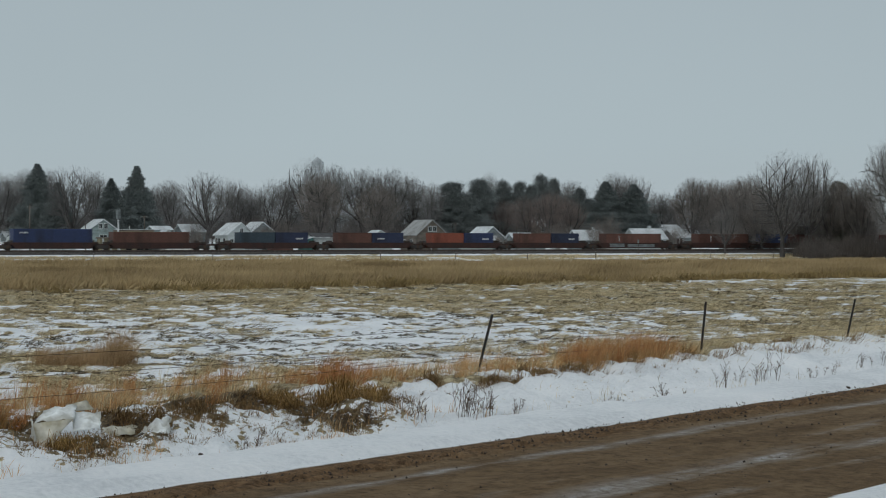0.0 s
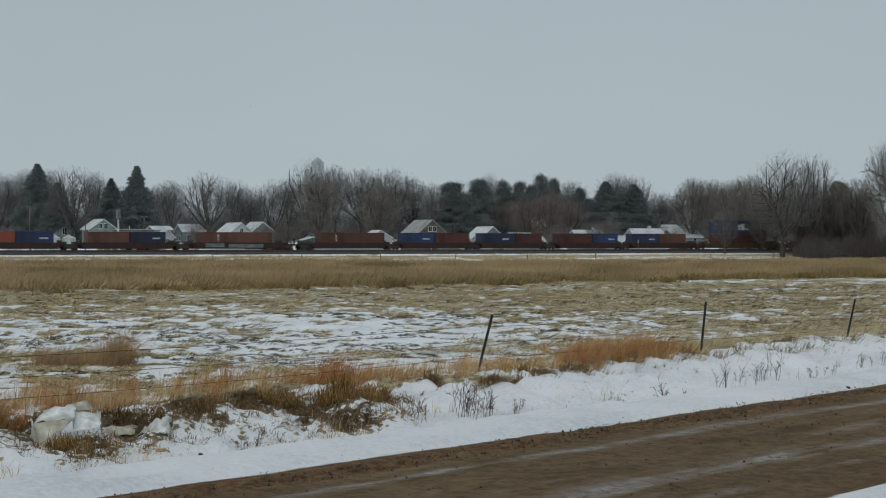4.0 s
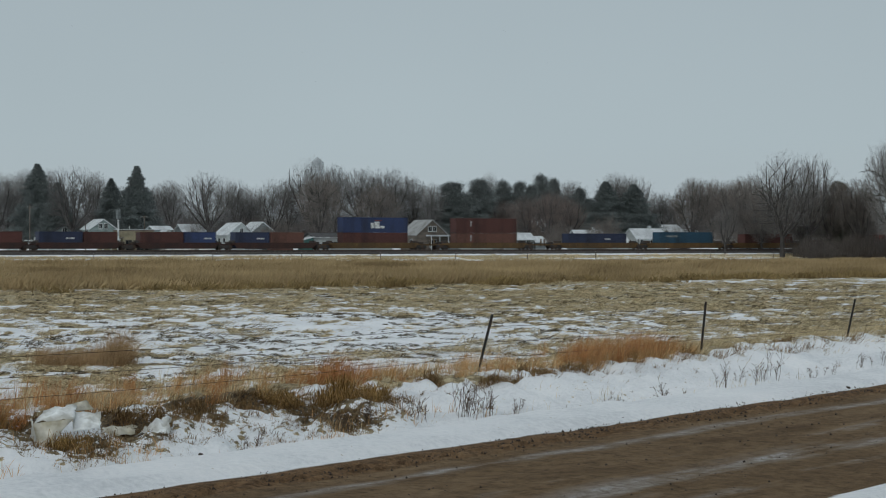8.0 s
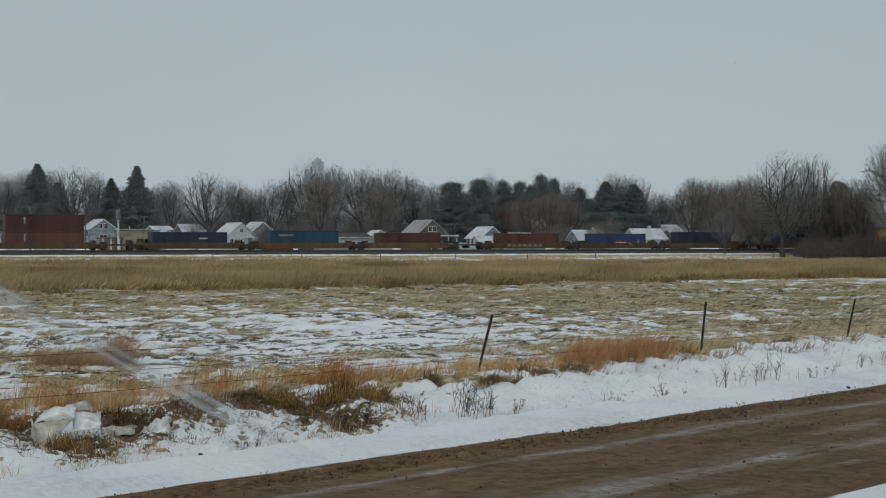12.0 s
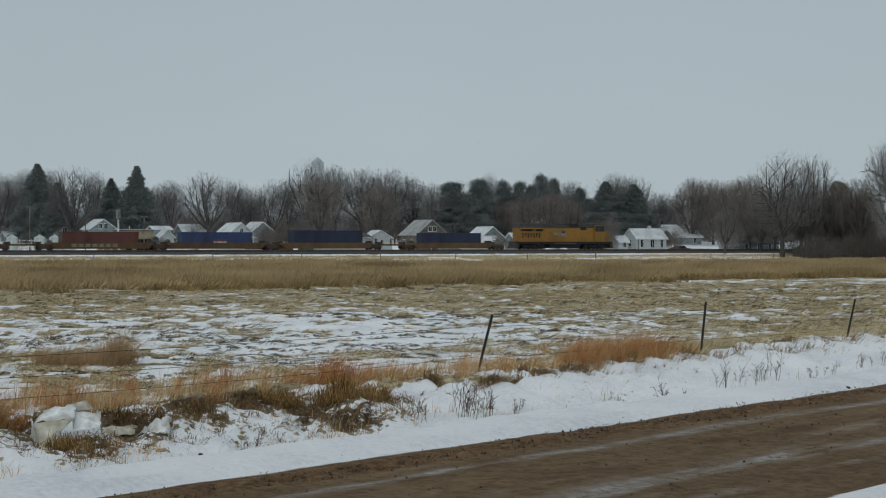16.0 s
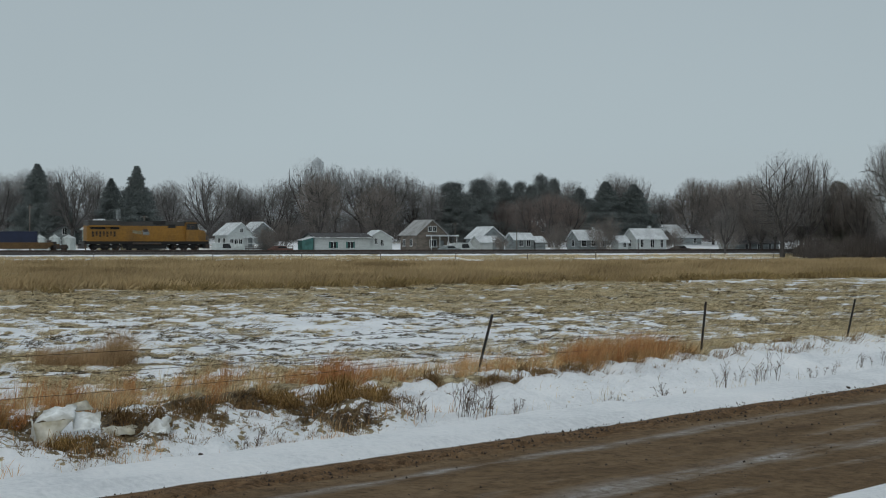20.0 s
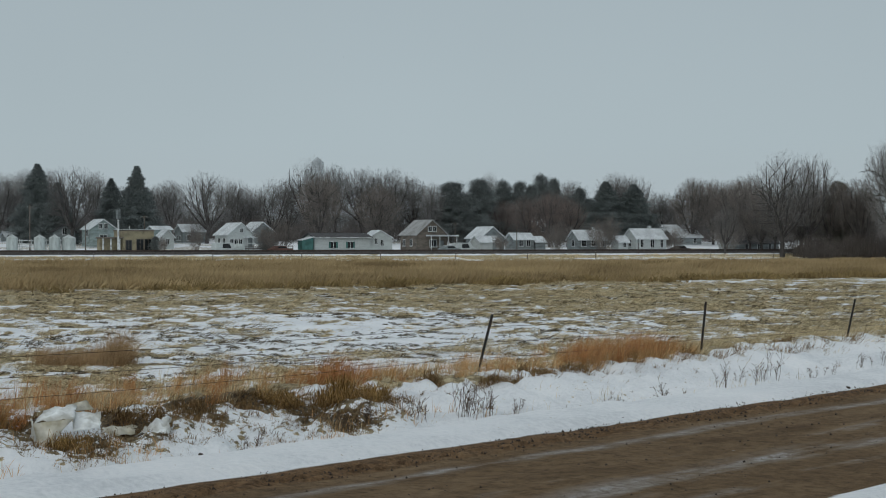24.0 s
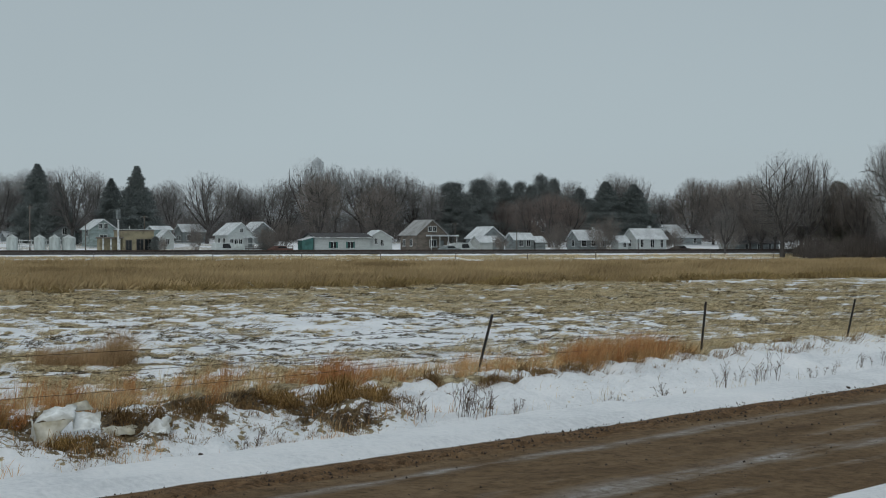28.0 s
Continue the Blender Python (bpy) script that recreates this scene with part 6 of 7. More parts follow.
def near_fence(x, y):
    """1 in the strip of thicker straw behind the middle of the fence, 0 off it."""
    return (1 - smooth01(from_road(x, y), 29, 36)) * smooth01(along_road(x, y), 28, 34) * smooth01(vnoise(x, y, 2.2, 57, 2), 0.3, 0.6)


# wind-laid hummocks of pale straw, combed to the east, with dark thatch and shade at the windward foot
x, y = fan(14000, 36, 137, power=0)
cover = snow_cover(x, y)
edge = 129 + 0.77 * x
keep = (from_road(x, y) > 25.2) & (y < edge + 5) & (G.uniform(0, 1, len(x)) < np.clip(1.15 - cover * 1.25, 0.015 + 0.4 * near_fence(x, y), 1))
x, y = x[keep], y[keep]
size = np.exp(G.normal(-1.1, 0.36, len(x))) * (0.8 + 0.0035 * y) * (1 + 0.5 * near_fence(x, y))
k = 46
ss = np.repeat(size, k)
xx, yy = np.repeat(x - 0.5 * size, k), np.repeat(y, k)
hh = 0.8 * ss * G.uniform(0.4, 1.3, len(ss))
blades("field_tufts", xx, yy, hh, (0.78 * hh, -0.2 * hh), 0.0055 + yy * 0.0001, STRAW, 5, "pale wind-combed straw hummocks poking through the snow", curl=0.05, spread_r=ss * 0.38, simple=True, wild=0.34, droop=0.26)
# dark blades: the bare thatch, and the mound's shaded side put in as colour
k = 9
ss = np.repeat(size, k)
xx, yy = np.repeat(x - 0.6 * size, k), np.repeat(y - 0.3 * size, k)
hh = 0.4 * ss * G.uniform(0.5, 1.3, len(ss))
blades("hummock_feet", xx, yy, hh, (0.75 * hh, 0.1 * hh), 0.007 + yy * 0.0001, CLOT, 8, "dark thatch grass tinting the shaded windward foot of hummocks", curl=0.0, spread_r=ss * 0.32, simple=True, wild=0.35, droop=0.26)
# thin straw between the hummocks
x, y = fan(26000, 36, 140, power=0)
keep = (from_road(x, y) > 25.0) & (y < 133 + 0.77 * x) & (G.uniform(0, 1, len(x)) < np.clip(1.0 - snow_cover(x, y) * 0.93, 0.04 + 0.5 * near_fence(x, y), 1))
x, y = x[keep], y[keep]
k = 8
xx, yy = np.repeat(x, k), np.repeat(y, k)
hh = 0.13 * G.uniform(0.4, 1.5, len(xx))
blades("thin_straw", xx, yy, hh, (0.7 * hh, -0.25 * hh), 0.005 + yy * 0.0001, STRAW, 15, "thin flattened straw between the field hummocks", curl=0.0, spread_r=np.repeat(G.uniform(0.1, 0.4, len(x)), k), simple=True, wild=0.35, droop=0.3)
# dark specks of turf and matted grass that the snow left bare
x, y = fan(9000, 38, 128, power=0)
keep = (from_road(x, y) > 27) & (vnoise(x * 0.5, y, 2.4, 51, 3) > 0.47)
x, y = x[keep], y[keep]
size = np.exp(G.normal(-2.3, 0.5, len(x))) * (0.55 + 0.0085 * y)
k = 24
ss = np.repeat(size, k)
xx, yy = np.repeat(x, k), np.repeat(y, k)
hh = (0.06 + 0.9 * ss) * G.uniform(0.5, 1.3, len(ss))
blades("brown_tufts", xx, yy, hh, (0.85 * hh, -0.15 * hh), 0.008 + yy * 0.00012, CLOT, 7, "darker matted grass tufts scattered over the field", curl=0.0, spread_r=ss * 0.7, simple=True, wild=0.3, droop=0.3)

# the tall tan grass that closes the field
x, y = fan(90000, 95, 292, power=0, half=0.3)
edge = 129 + 0.77 * x + (vnoise(x, y, 8, 44, 2) - 0.5) * 14
q = from_track(x, y)
keep = (y > edge) & (q > 17.5 + 3 * vnoise(x, y, 6, 45, 2))
x, y = x[keep], y[keep]
k = 6
tall = 0.16 + 0.8 * smooth01(vnoise(x * 0.5, y, 5.5, 46, 3), 0.36, 0.68)
hh = np.repeat(tall, k) * G.uniform(0.45, 1.2, len(x) * k)
xx, yy = np.repeat(x, k), np.repeat(y, k)
blades("tall_grass", xx, yy, hh, (0.15 * hh, 0 * hh), 0.003 + yy * 0.00006, TALL, 6, "tall dry tan prairie grass across the far field", curl=0.3, wild=0.3, spread_r=np.repeat(G.uniform(0.2, 0.5, len(x)), k), simple=True)

# darker, ragged clumps along the front of the tall grass
g = np.random.default_rng(64)
x = g.uniform(-40, 48, 420)
y = 129 + 0.77 * x + g.normal(-1.0, 3.5, 420)
ok = (np.abs(x / y) < 0.3) & (vnoise(x, y, 6.0, 65, 2) > 0.42)
x, y = x[ok], y[ok]
k = 70
hh = np.repeat(g.uniform(0.35, 0.85, len(x)), k) * g.uniform(0.4, 1.1, len(x) * k)
blades("grass_clumps", np.repeat(x, k), np.repeat(y, k), hh, (0.15 * hh, 0 * hh), 0.012 + 0 * hh, CLUMP, 66, "darker ragged bunches along the front of tall grass", spread_r=np.repeat(g.uniform(0.3, 0.9, len(x)), k), simple=True, wild=0.45)


# straw on the railway bank
g = np.random.default_rng(61)
s, q = g.uniform(-115, 95, 9000), g.uniform(10.2, 19.5, 9000)
x, y = s * TC + q * TS, TRACK_Y + s * TS - q * TC
keep = vnoise(s * 0.35, q, 2.2, 62, 3) > 0.46
x, y = x[keep], y[keep]
k = 6
hh = np.repeat(0.3 * g.uniform(0.4, 1.3, len(x)), k) * g.uniform(0.6, 1.2, len(x) * k)
blades("bank_straw", np.repeat(x, k), np.repeat(y, k), hh, (0.4 * hh, 0 * hh), 0.02 + 0 * hh, STRAW, 63, "short straw and weeds on the snowy railway bank", spread_r=np.repeat(g.uniform(0.2, 0.6, len(x)), k), simple=True)


def roadside(n, r0, r1, d0, d1, seed, size=1.5, gap=0.45):
    """Places in a band beside the road, in drifts."""
    g = np.random.default_rng(seed)
    r, d = g.uniform(r0, r1, n), g.normal((d0 + d1) / 2, (d1 - d0) / 3.2, n)
    x, y = r * RS - d * RC, r * RC + d * RS
    ok = vnoise(x, y, size, seed, 2) > gap
    return x[ok], y[ok], g


def clump(n, cx, cy, rx, ry, seed):
    g = np.random.default_rng(seed)
    a, r = g.uniform(0, 2 * math.pi, n), np.sqrt(g.uniform(0, 1, n))
    along = r * np.cos(a) * rx
    across = r * np.sin(a) * ry
    return cx + along * RS - across * RC, cy + along * RC + across * RS, g


# bunchgrass along the fence: each bunch fans out of one foot and bends to the east
def bunches(label, mat, cx, cy, h, per, seed, lean=0.35, foot=0.09, width=0.0032, wild=0.3, down=0.03):
    """Bunches at cx, cy; h: the height of each."""
    g = np.random.default_rng(seed)
    hh = np.repeat(h, per) * g.uniform(0.3, 1.12, len(h) * per)
    sway = np.repeat(g.normal(0, 0.12, len(h)), per)
    return blades("bunchgrass", np.repeat(cx, per), np.repeat(cy, per), hh, ((lean + sway) * hh, down * hh), width + 0 * hh, mat, seed + 1, label, curl=0.3,
                  spread_r=np.full(len(hh), foot), wild=wild, droop=0.5 if down < 0 else 0.0)


def bunch(label, mat, cx, cy, rx, ry, h, n, seed, lean=0.35, per=34):
    """A stand of bunches, taller at its heart."""
    x, y, g = clump(n, cx, cy, rx, ry, seed)
    far = ((along_road(x, y) - along_road(cx, cy)) / rx) ** 2 + ((from_road(x, y) - from_road(cx, cy)) / ry) ** 2
    return bunches(label, mat, x, y, h * (1.08 - 0.4 * far) * (0.55 + 0.75 * vnoise(x, y, 0.8, seed, 2)), per, seed + 1, lean, wild=0.38)


RUSTY = "tall rust-orange bunchgrass bending in the wind beside the fence"
bunch(RUSTY, RUST, 4.6, 45.0, 2.6, 1.1, 0.98, 105, 101, 0.45)
bunch("golden-brown bunchgrass mixed among rust-orange grass", OCHRE, 4.7, 44.9, 2.7, 1.0, 0.6, 70, 185, 0.5)
bunch("fawn bunchgrass mixed among rust-orange grass", FAWN, 4.9, 45.0, 3.0, 1.1, 0.72, 90, 181, 0.5)
bunch("dark brown bunchgrass in a rust-orange clump", SEDGE, 5.0, 44.7, 2.6, 0.6, 0.55, 60, 183)
bunch(RUSTY, RUST, -2.3, 36.6, 0.7, 0.5, 0.95, 44, 103)
bunch(RUSTY, RUST, -7.9, 29.0, 0.8, 0.8, 0.9, 60, 105)
bunch("golden-brown bunchgrass at the foot of rust-orange grass", OCHRE, -8.0, 28.4, 0.8, 0.6, 0.6, 60, 106, 0.2)
bunch(RUSTY, RUST, 19.5, 62.0, 2.4, 0.9, 0.6, 60, 107)
# the stand of fawn grass out in the snow, tallest at its eastern end
g = np.random.default_rng(109)
x = np.concatenate([g.uniform(-9.9, -8.0, 95), g.normal(-7.95, 0.17, 46)])
y = np.concatenate([g.uniform(40.9, 42.3, 95), g.uniform(41.0, 42.2, 46)])
h = np.where(np.arange(141) < 95, 0.62 * g.uniform(0.7, 1.15, 141), 1.18 * g.uniform(0.7, 1.1, 141))
STAND = "pale brown bunchgrass stand with wispy tops in the snow"
bunches(STAND, BUFF, x[::2], y[::2], h[::2], 44, 110, 0.3, 0.12)
bunches(STAND, BUFF, x[1::2], y[1::2], h[1::2] * 0.85, 40, 112, 0.3, 0.12)
bunches(STAND, SEDGE, x[::7], y[::7] - 0.25, h[::7] * 0.4, 40, 114, 0.25, 0.14)
# the loose hedge of grass along the wire
for n, seed, mat, hgt, label in ((330, 111, FAWN, 0.62, "fawn dry grass leaning along the wire fence"), (150, 151, RUST, 0.58, "orange-brown dry grass along the wire fence"),
                                 (170, 155, STRAW, 0.55, "pale wispy dry grass along the wire fence")):
    x, y, g = roadside(n, 15.5, 39, 24.5, 27.3, seed, 1.2, 0.36)
    bunches(label, mat, x, y, hgt * g.uniform(0.55, 1.2, len(x)) * (0.55 + 0.75 * vnoise(x, y, 1.8, 112, 2)), 30, seed + 2, 0.38, 0.1)
# pale matted straw at its feet
x, y, g = roadside(26000, 15, 78, 24.1, 27.6, 115, 0.8, 0.47)
hh = 0.24 * g.uniform(0.4, 1.15, len(x)) * (0.5 + 0.8 * vnoise(x, y, 2.0, 116, 2))
blades("fence_grass", x, y, hh, (0.75 * hh, -0.35 * hh), 0.006 + 0 * hh, STRAW, 117, "pale matted straw along the wire fence", curl=-0.1)
x, y, g = roadside(5000, 15, 40, 24.0, 26.0, 118, 0.6, 0.54)
hh = 0.24 * g.uniform(0.4, 1.15, len(x))
blades("fence_grass", x, y, hh, (0.7 * hh, -0.45 * hh), 0.005 + 0 * hh, OCHRE, 119, "brown matted grass under the wire fence", curl=-0.1)
# pale straw lying along the far stretch of the lip
x, y, g = roadside(15000, 34, 66, 24.7, 26.8, 125, 1.4, 0.4)
hh = 0.42 * g.uniform(0.4, 1.15, len(x)) * (0.4 + 0.9 * vnoise(x, y, 2.4, 126, 2))
blades("fence_grass", x, y, hh, (0.75 * hh, -0.2 * hh), 0.006 + 0 * hh, STRAW, 127, "long pale straw laid over the lip of the ditch", curl=-0.05)
# matted brown tufts hanging over the bank's lip
x, y, g = roadside(5000, 12, 78, 23.2, 24.7, 121, 0.5, 0.66)
hh = 0.3 * g.uniform(0.4, 1.1, len(x))
blades("bank_grass", x, y, hh, (0.65 * hh, -0.5 * hh), 0.005 + 0 * hh, SEDGE, 123, "dark matted grass overhanging the snowy ditch bank", curl=0.0)
# tufts drooping from the undercut lip farther along
x, y, g = roadside(9000, 31, 68, 23.5, 24.5, 129, 0.6, 0.58)
hh = 0.36 * g.uniform(0.4, 1.2, len(x))
blades("bank_grass", x, y, hh, (0.4 * hh, -0.65 * hh), 0.006 + 0 * hh, SEDGE, 130, "brown tufts drooping over the undercut snow lip", curl=-0.2)
# small tussocks that break through the snow of the bank
g = np.random.default_rng(161)
r, d = g.uniform(13, 46, 7000), g.uniform(19.6, 24.3, 7000)
x, y = r * RS - d * RC, r * RC + d * RS
keep = leaf_litter(x, y) > g.uniform(0.1, 1.5, len(x))
x, y = x[keep], y[keep]
k = 22
hh = np.repeat(0.15 * g.uniform(0.5, 1.5, len(x)), k) * g.uniform(0.5, 1.2, len(x) * k)
blades("bank_tussocks", np.repeat(x, k), np.repeat(y, k), hh, (0.2 * hh, -0.75 * hh), 0.005 + 0 * hh, SEDGE, 163, "small dark grass tufts breaking through bank snow", curl=-0.2, spread_r=np.repeat(g.uniform(0.03, 0.09, len(x)), k))
for cx, cy, rx, ry, n, hgt, s in ((-1.2, 34.9, 0.5, 0.5, 14, 0.34, 235), (-3.9, 32.0, 0.4, 0.3, 7, 0.34, 135), (-5.3, 29.9, 0.4, 0.3, 12, 0.36, 137), (-0.3, 37.6, 0.4, 0.25, 10, 0.4, 139),
                                 (1.0, 37.9, 0.5, 0.25, 14, 0.36, 131), (2.2, 40.4, 0.6, 0.2, 14, 0.36, 177), (-4.6, 30.9, 0.35, 0.25, 10, 0.32, 179), (1.6, 39.2, 0.35, 0.25, 10, 0.36, 171), (3.1, 41.4, 0.35, 0.25, 10, 0.36, 173), (10.3, 51.2, 0.5, 0.3, 10, 0.4, 175)):
    x, y, g = clump(n, cx, cy, rx, ry, s)
    bunches("dark brown matted grass tussock on the ditch bank", SEDGE, x, y, hgt * g.uniform(0.6, 1.1, n), 44, s + 1, 0.15, 0.12, 0.0045, 0.4, -0.5)
# golden-brown sedge slumped over the bank in mounds
for cx, cy, rx, ry, n, hgt, s in ((-1.95, 34.15, 0.6, 0.5, 40, 0.56, 231), (-3.2, 33.3, 0.3, 0.35, 16, 0.46, 233), (-1.3, 34.9, 0.4, 0.35, 14, 0.42, 245),
                                 (-8.1, 27.9, 0.5, 0.5, 18, 0.5, 239), (-6.0, 27.6, 0.35, 0.2, 12, 0.4, 241)):
    x, y, g = clump(n, cx, cy, rx, ry, s)
    bunches("golden-brown sedge slumped over the ditch bank", OCHRE, x, y, hgt * g.uniform(0.6, 1.2, n), 46, s + 1, 0.12, 0.14, 0.0045, 0.42, -0.45)
    bunches("dark brown sedge slumped over the ditch bank", SEDGE, x[::2] - 0.08, y[::2] - 0.1, hgt * g.uniform(0.5, 1.0, n)[::2], 40, s + 400, 0.1, 0.16, 0.0045, 0.42, -0.5)
# tan stems bending out of the lower bank
x, y, g = roadside(3400, 11, 27, 19.6, 22.2, 243, 0.7, 0.55)
hh = 0.3 * g.uniform(0.4, 1.3, len(x))
blades("tan_stems", x, y, hh, (0.2 * hh, -0.1 * hh), 0.005 + 0 * hh, FAWN, 244, "tan dead stems bending out of bank snow", curl=0.2, wild=0.35)
# thin stems in the ditch snow
x, y, g = roadside(3000, 12, 40, 18.5, 21.8, 141, 1.2, 0.56)
hh = 0.36 * g.uniform(0.4, 1.2, len(x))
blades("ditch_stems", x, y, hh, (0.15 * hh, 0 * hh), 0.0035 + 0 * hh, STRAW, 143, "thin pale grass stems standing in ditch snow", curl=0.5)
x, y, g = roadside(700, 12, 75, 19.0, 21.6, 145, 1.8, 0.62)
hh = 0.26 * g.uniform(0.4, 1.2, len(x))
blades("ditch_stems", x, y, hh, (0.15 * hh, 0 * hh), 0.0035 + 0 * hh, DARKSTEM, 147, "thin dark weed stems standing in ditch snow", curl=0.5)


def weed(cx, cy, h, stems, seed, spread_w=0.25):
    """A dead roadside weed: branching dark stalks with seed heads."""
    rng = random.Random(seed)
    z = float(ground_z(np.array([cx]), np.array([cy]))[0])
    w = root("dead_weed", Matrix.Translation((cx, cy, z)), label="dead dark roadside weed with branching stalks in snow", category="weed", group="dead weeds")
    for i in range(stems):
        out = [[], [], [], []]
        a, r = rng.random() * 7, rng.random() * spread_w
        grow(rng, (math.cos(a) * r, math.sin(a) * r, -0.08), (rng.gauss(0.05, 0.16), rng.gauss(0, 0.16), 1), h * rng.uniform(0.5, 1.0), 0.006, 1, out, (0, 5, 0), 0.02, 0.1, 0.32, (20, 45))
        rows = [(p, q, max(a, 0.0042), max(b, 0.003)) for rr in out for p, q, a, b in rr]
        stalk = part_mesh("stalk", bars_mesh("stalk", rows, 3), DARKSTEM, w)
        heads = [(q[0], q[1], q[2], 0.03) for p, q, a, b in rows[2::4]]
        tagged(part_mesh("seed_head", needles_mesh("seed_head", heads, seed, 5, 0.018, 1.0), DARKSTEM, stalk), kind="stuff")


for i, (cx, cy, h, n, sp) in enumerate((
        (0.42, 33.9, 0.85, 16, 0.22), (0.8, 34.4, 0.6, 8, 0.2), (6.4, 43.6, 1.0, 12, 0.25), (7.1, 44.4, 0.9, 10, 0.3), (7.7, 45.2, 0.85, 10, 0.25), (8.2, 46.0, 1.0, 12, 0.3),
        (3.4, 38.6, 0.6, 9, 0.25), (3.0, 38.2, 0.5, 7, 0.2), (2.2, 36.6, 0.55, 6, 0.2), (4.6, 40.5, 0.6, 5, 0.15), (9.2, 46.5, 0.6, 7, 0.3), (10.0, 47.6, 0.55, 7, 0.25), (11.3, 49.8, 0.6, 8, 0.3),
        (12.1, 51.0, 0.7, 8, 0.3), (12.9, 52.3, 0.6, 6, 0.3), (-1.4, 32.4, 0.55, 9, 0.25), (-1.9, 31.6, 0.5, 8, 0.25), (-3.3, 29.6, 0.4, 6, 0.2), (-0.6, 33.2, 0.5, 7, 0.3), (1.6, 35.8, 0.45, 6, 0.2))):
    weed(cx + (0.35 if cx > 2 else 0), cy - (2.2 if cx > 2 else 0), h * (0.78 if cx > 6 else 1), max(3, n // 2) if cx > 6 else n, 300 + i, sp)

# ---------- the wire fence ----------
FENCE_D = 24.95


def fence_post(r, base, top, lean_deg, seed):
    x, y = on_road(r, FENCE_D)
    p = root("fence_post", Matrix.Translation((x, y, base)) @ pose(0, 0, 0, 0, lean_deg, 0), label="leaning dark steel T-post of the wire fence", category="fence post", group="fence posts")
    h = top - base
    bm = box(-0.032, 0.032, -0.006, 0.006, -0.4, h, 0.002)
    box(-0.005, 0.005, -0.006, 0.04, -0.4, h - 0.002, 0.001, bm)
    part("shaft", bm, POST, p)
    for i in range(9):
        z = h - 0.08 - i * 0.12
        part("stud", box(-0.012, 0.012, -0.016, -0.005, z - 0.012, z + 0.012), POST, p)
    for z in (0.35, 0.62):
        part("wire_clip", box(-0.038, 0.038, -0.02, 0.012, z - 0.008, z + 0.008), WIRE, p)


fence_post(along_road(0.85, 40.0), 0.0, 1.4, 14.0, 1)
fence_post(along_road(7.3, 47.7), 0.12, 1.4, 5.7, 2)
fence_post(along_road(12.98, 54.5), -0.15, 1.28, 12.0, 3)
fence_post(along_road(0.85, 40.0) - 18.0, 0.0, 1.35, 2.0, 4)
fence_post(along_road(0.85, 40.0) + 29.0, 0.0, 1.35, 4.0, 5)
stops = [(along_road(0.85, 40.0) + k) for k in (-18.0, 0.0, 10.05, 18.9, 29.0)]
wires = root("barbed_wire", label="rusty barbed wire strands sagging between steel posts", category="wire")
for z, seed in ((1.06, 1), (0.69, 2), (0.34, 3), (-0.1, 4)):
    bm = bmesh.new()
    rng = random.Random(seed)
    for a, b in zip(stops, stops[1:]):
        n = 10
        za, zb = z + rng.gauss(0, 0.02), z + rng.gauss(0, 0.02)
        pts = []
        for i in range(n + 1):
            t = i / n
            px, py = on_road(a + (b - a) * t, FENCE_D - 0.03)
            pts.append((px, py, za + (zb - za) * t - 0.05 * 4 * t * (1 - t) * (b - a) / 12))
        for p, q in zip(pts, pts[1:]):
            tube(p, q, 0.0046, sides=4, bm=bm)
    strand = part("strand", bm, WIRE, wires)

# ---------- the torn plastic sheet caught on the bank ----------
def film_panel(corners, nu, nv, sag, crumple, seed):
    """A sheet of film between four corners (top left, top right, bottom right, bottom left), bellied and crumpled."""
    a, b, c, d = (np.array(p) for p in corners)
    U, V = np.meshgrid(np.linspace(0, 1, nu), np.linspace(0, 1, nv))
    u, v = U[..., None], V[..., None]
    p = (a * (1 - u) + b * u) * (1 - v) + (d * (1 - u) + c * u) * v
    out = np.cross(b - a, d - a)
    out = out / np.linalg.norm(out)
    if out[1] > 0:
        out = -out
    folds = np.abs(((U * 2.1 + V * 1.3 + 0.35 * vnoise(U * 3, V * 3, 1.0, seed + 5, 2)) % 1) - 0.5) * 1.2 - 0.3
    push = sag * np.sin(math.pi * U) * np.sin(math.pi * V) + crumple * (2 * (vnoise(U * 5 + seed, V * 4, 1.0, seed, 3) - 0.5) + folds)
    p = p + out * push[..., None]
    p[..., 0] += crumple * 0.8 * (vnoise(V * 6, U * 2 + seed, 1.0, seed + 9, 2) - 0.5)
    idx = np.arange(nu * nv).reshape(nv, nu)
    f = np.stack([idx[:-1, :-1], idx[:-1, 1:], idx[1:, 1:], idx[1:, :-1]], -1).reshape(-1, 4)
    return mesh_from("sheet", p.reshape(-1, 3), f)


def plastic_sheet(x, y, turn, label, panels):
    z = float(ground_z(np.array([x]), np.array([y]))[0])
    s = root("plastic_sheet", Matrix.Translation((x, y, z)) @ pose(0, 0, 0, 0, 0, turn), label=label, category="plastic sheet")
    for k, (name, mat, sag, crumple, corners) in enumerate(panels):
        ob = part_mesh(name, film_panel(corners, 9, 7, sag, crumple, 3 * k + 2), mat, s)
        sol = ob.modifiers.new("thickness", "SOLIDIFY")
        sol.thickness = 0.004


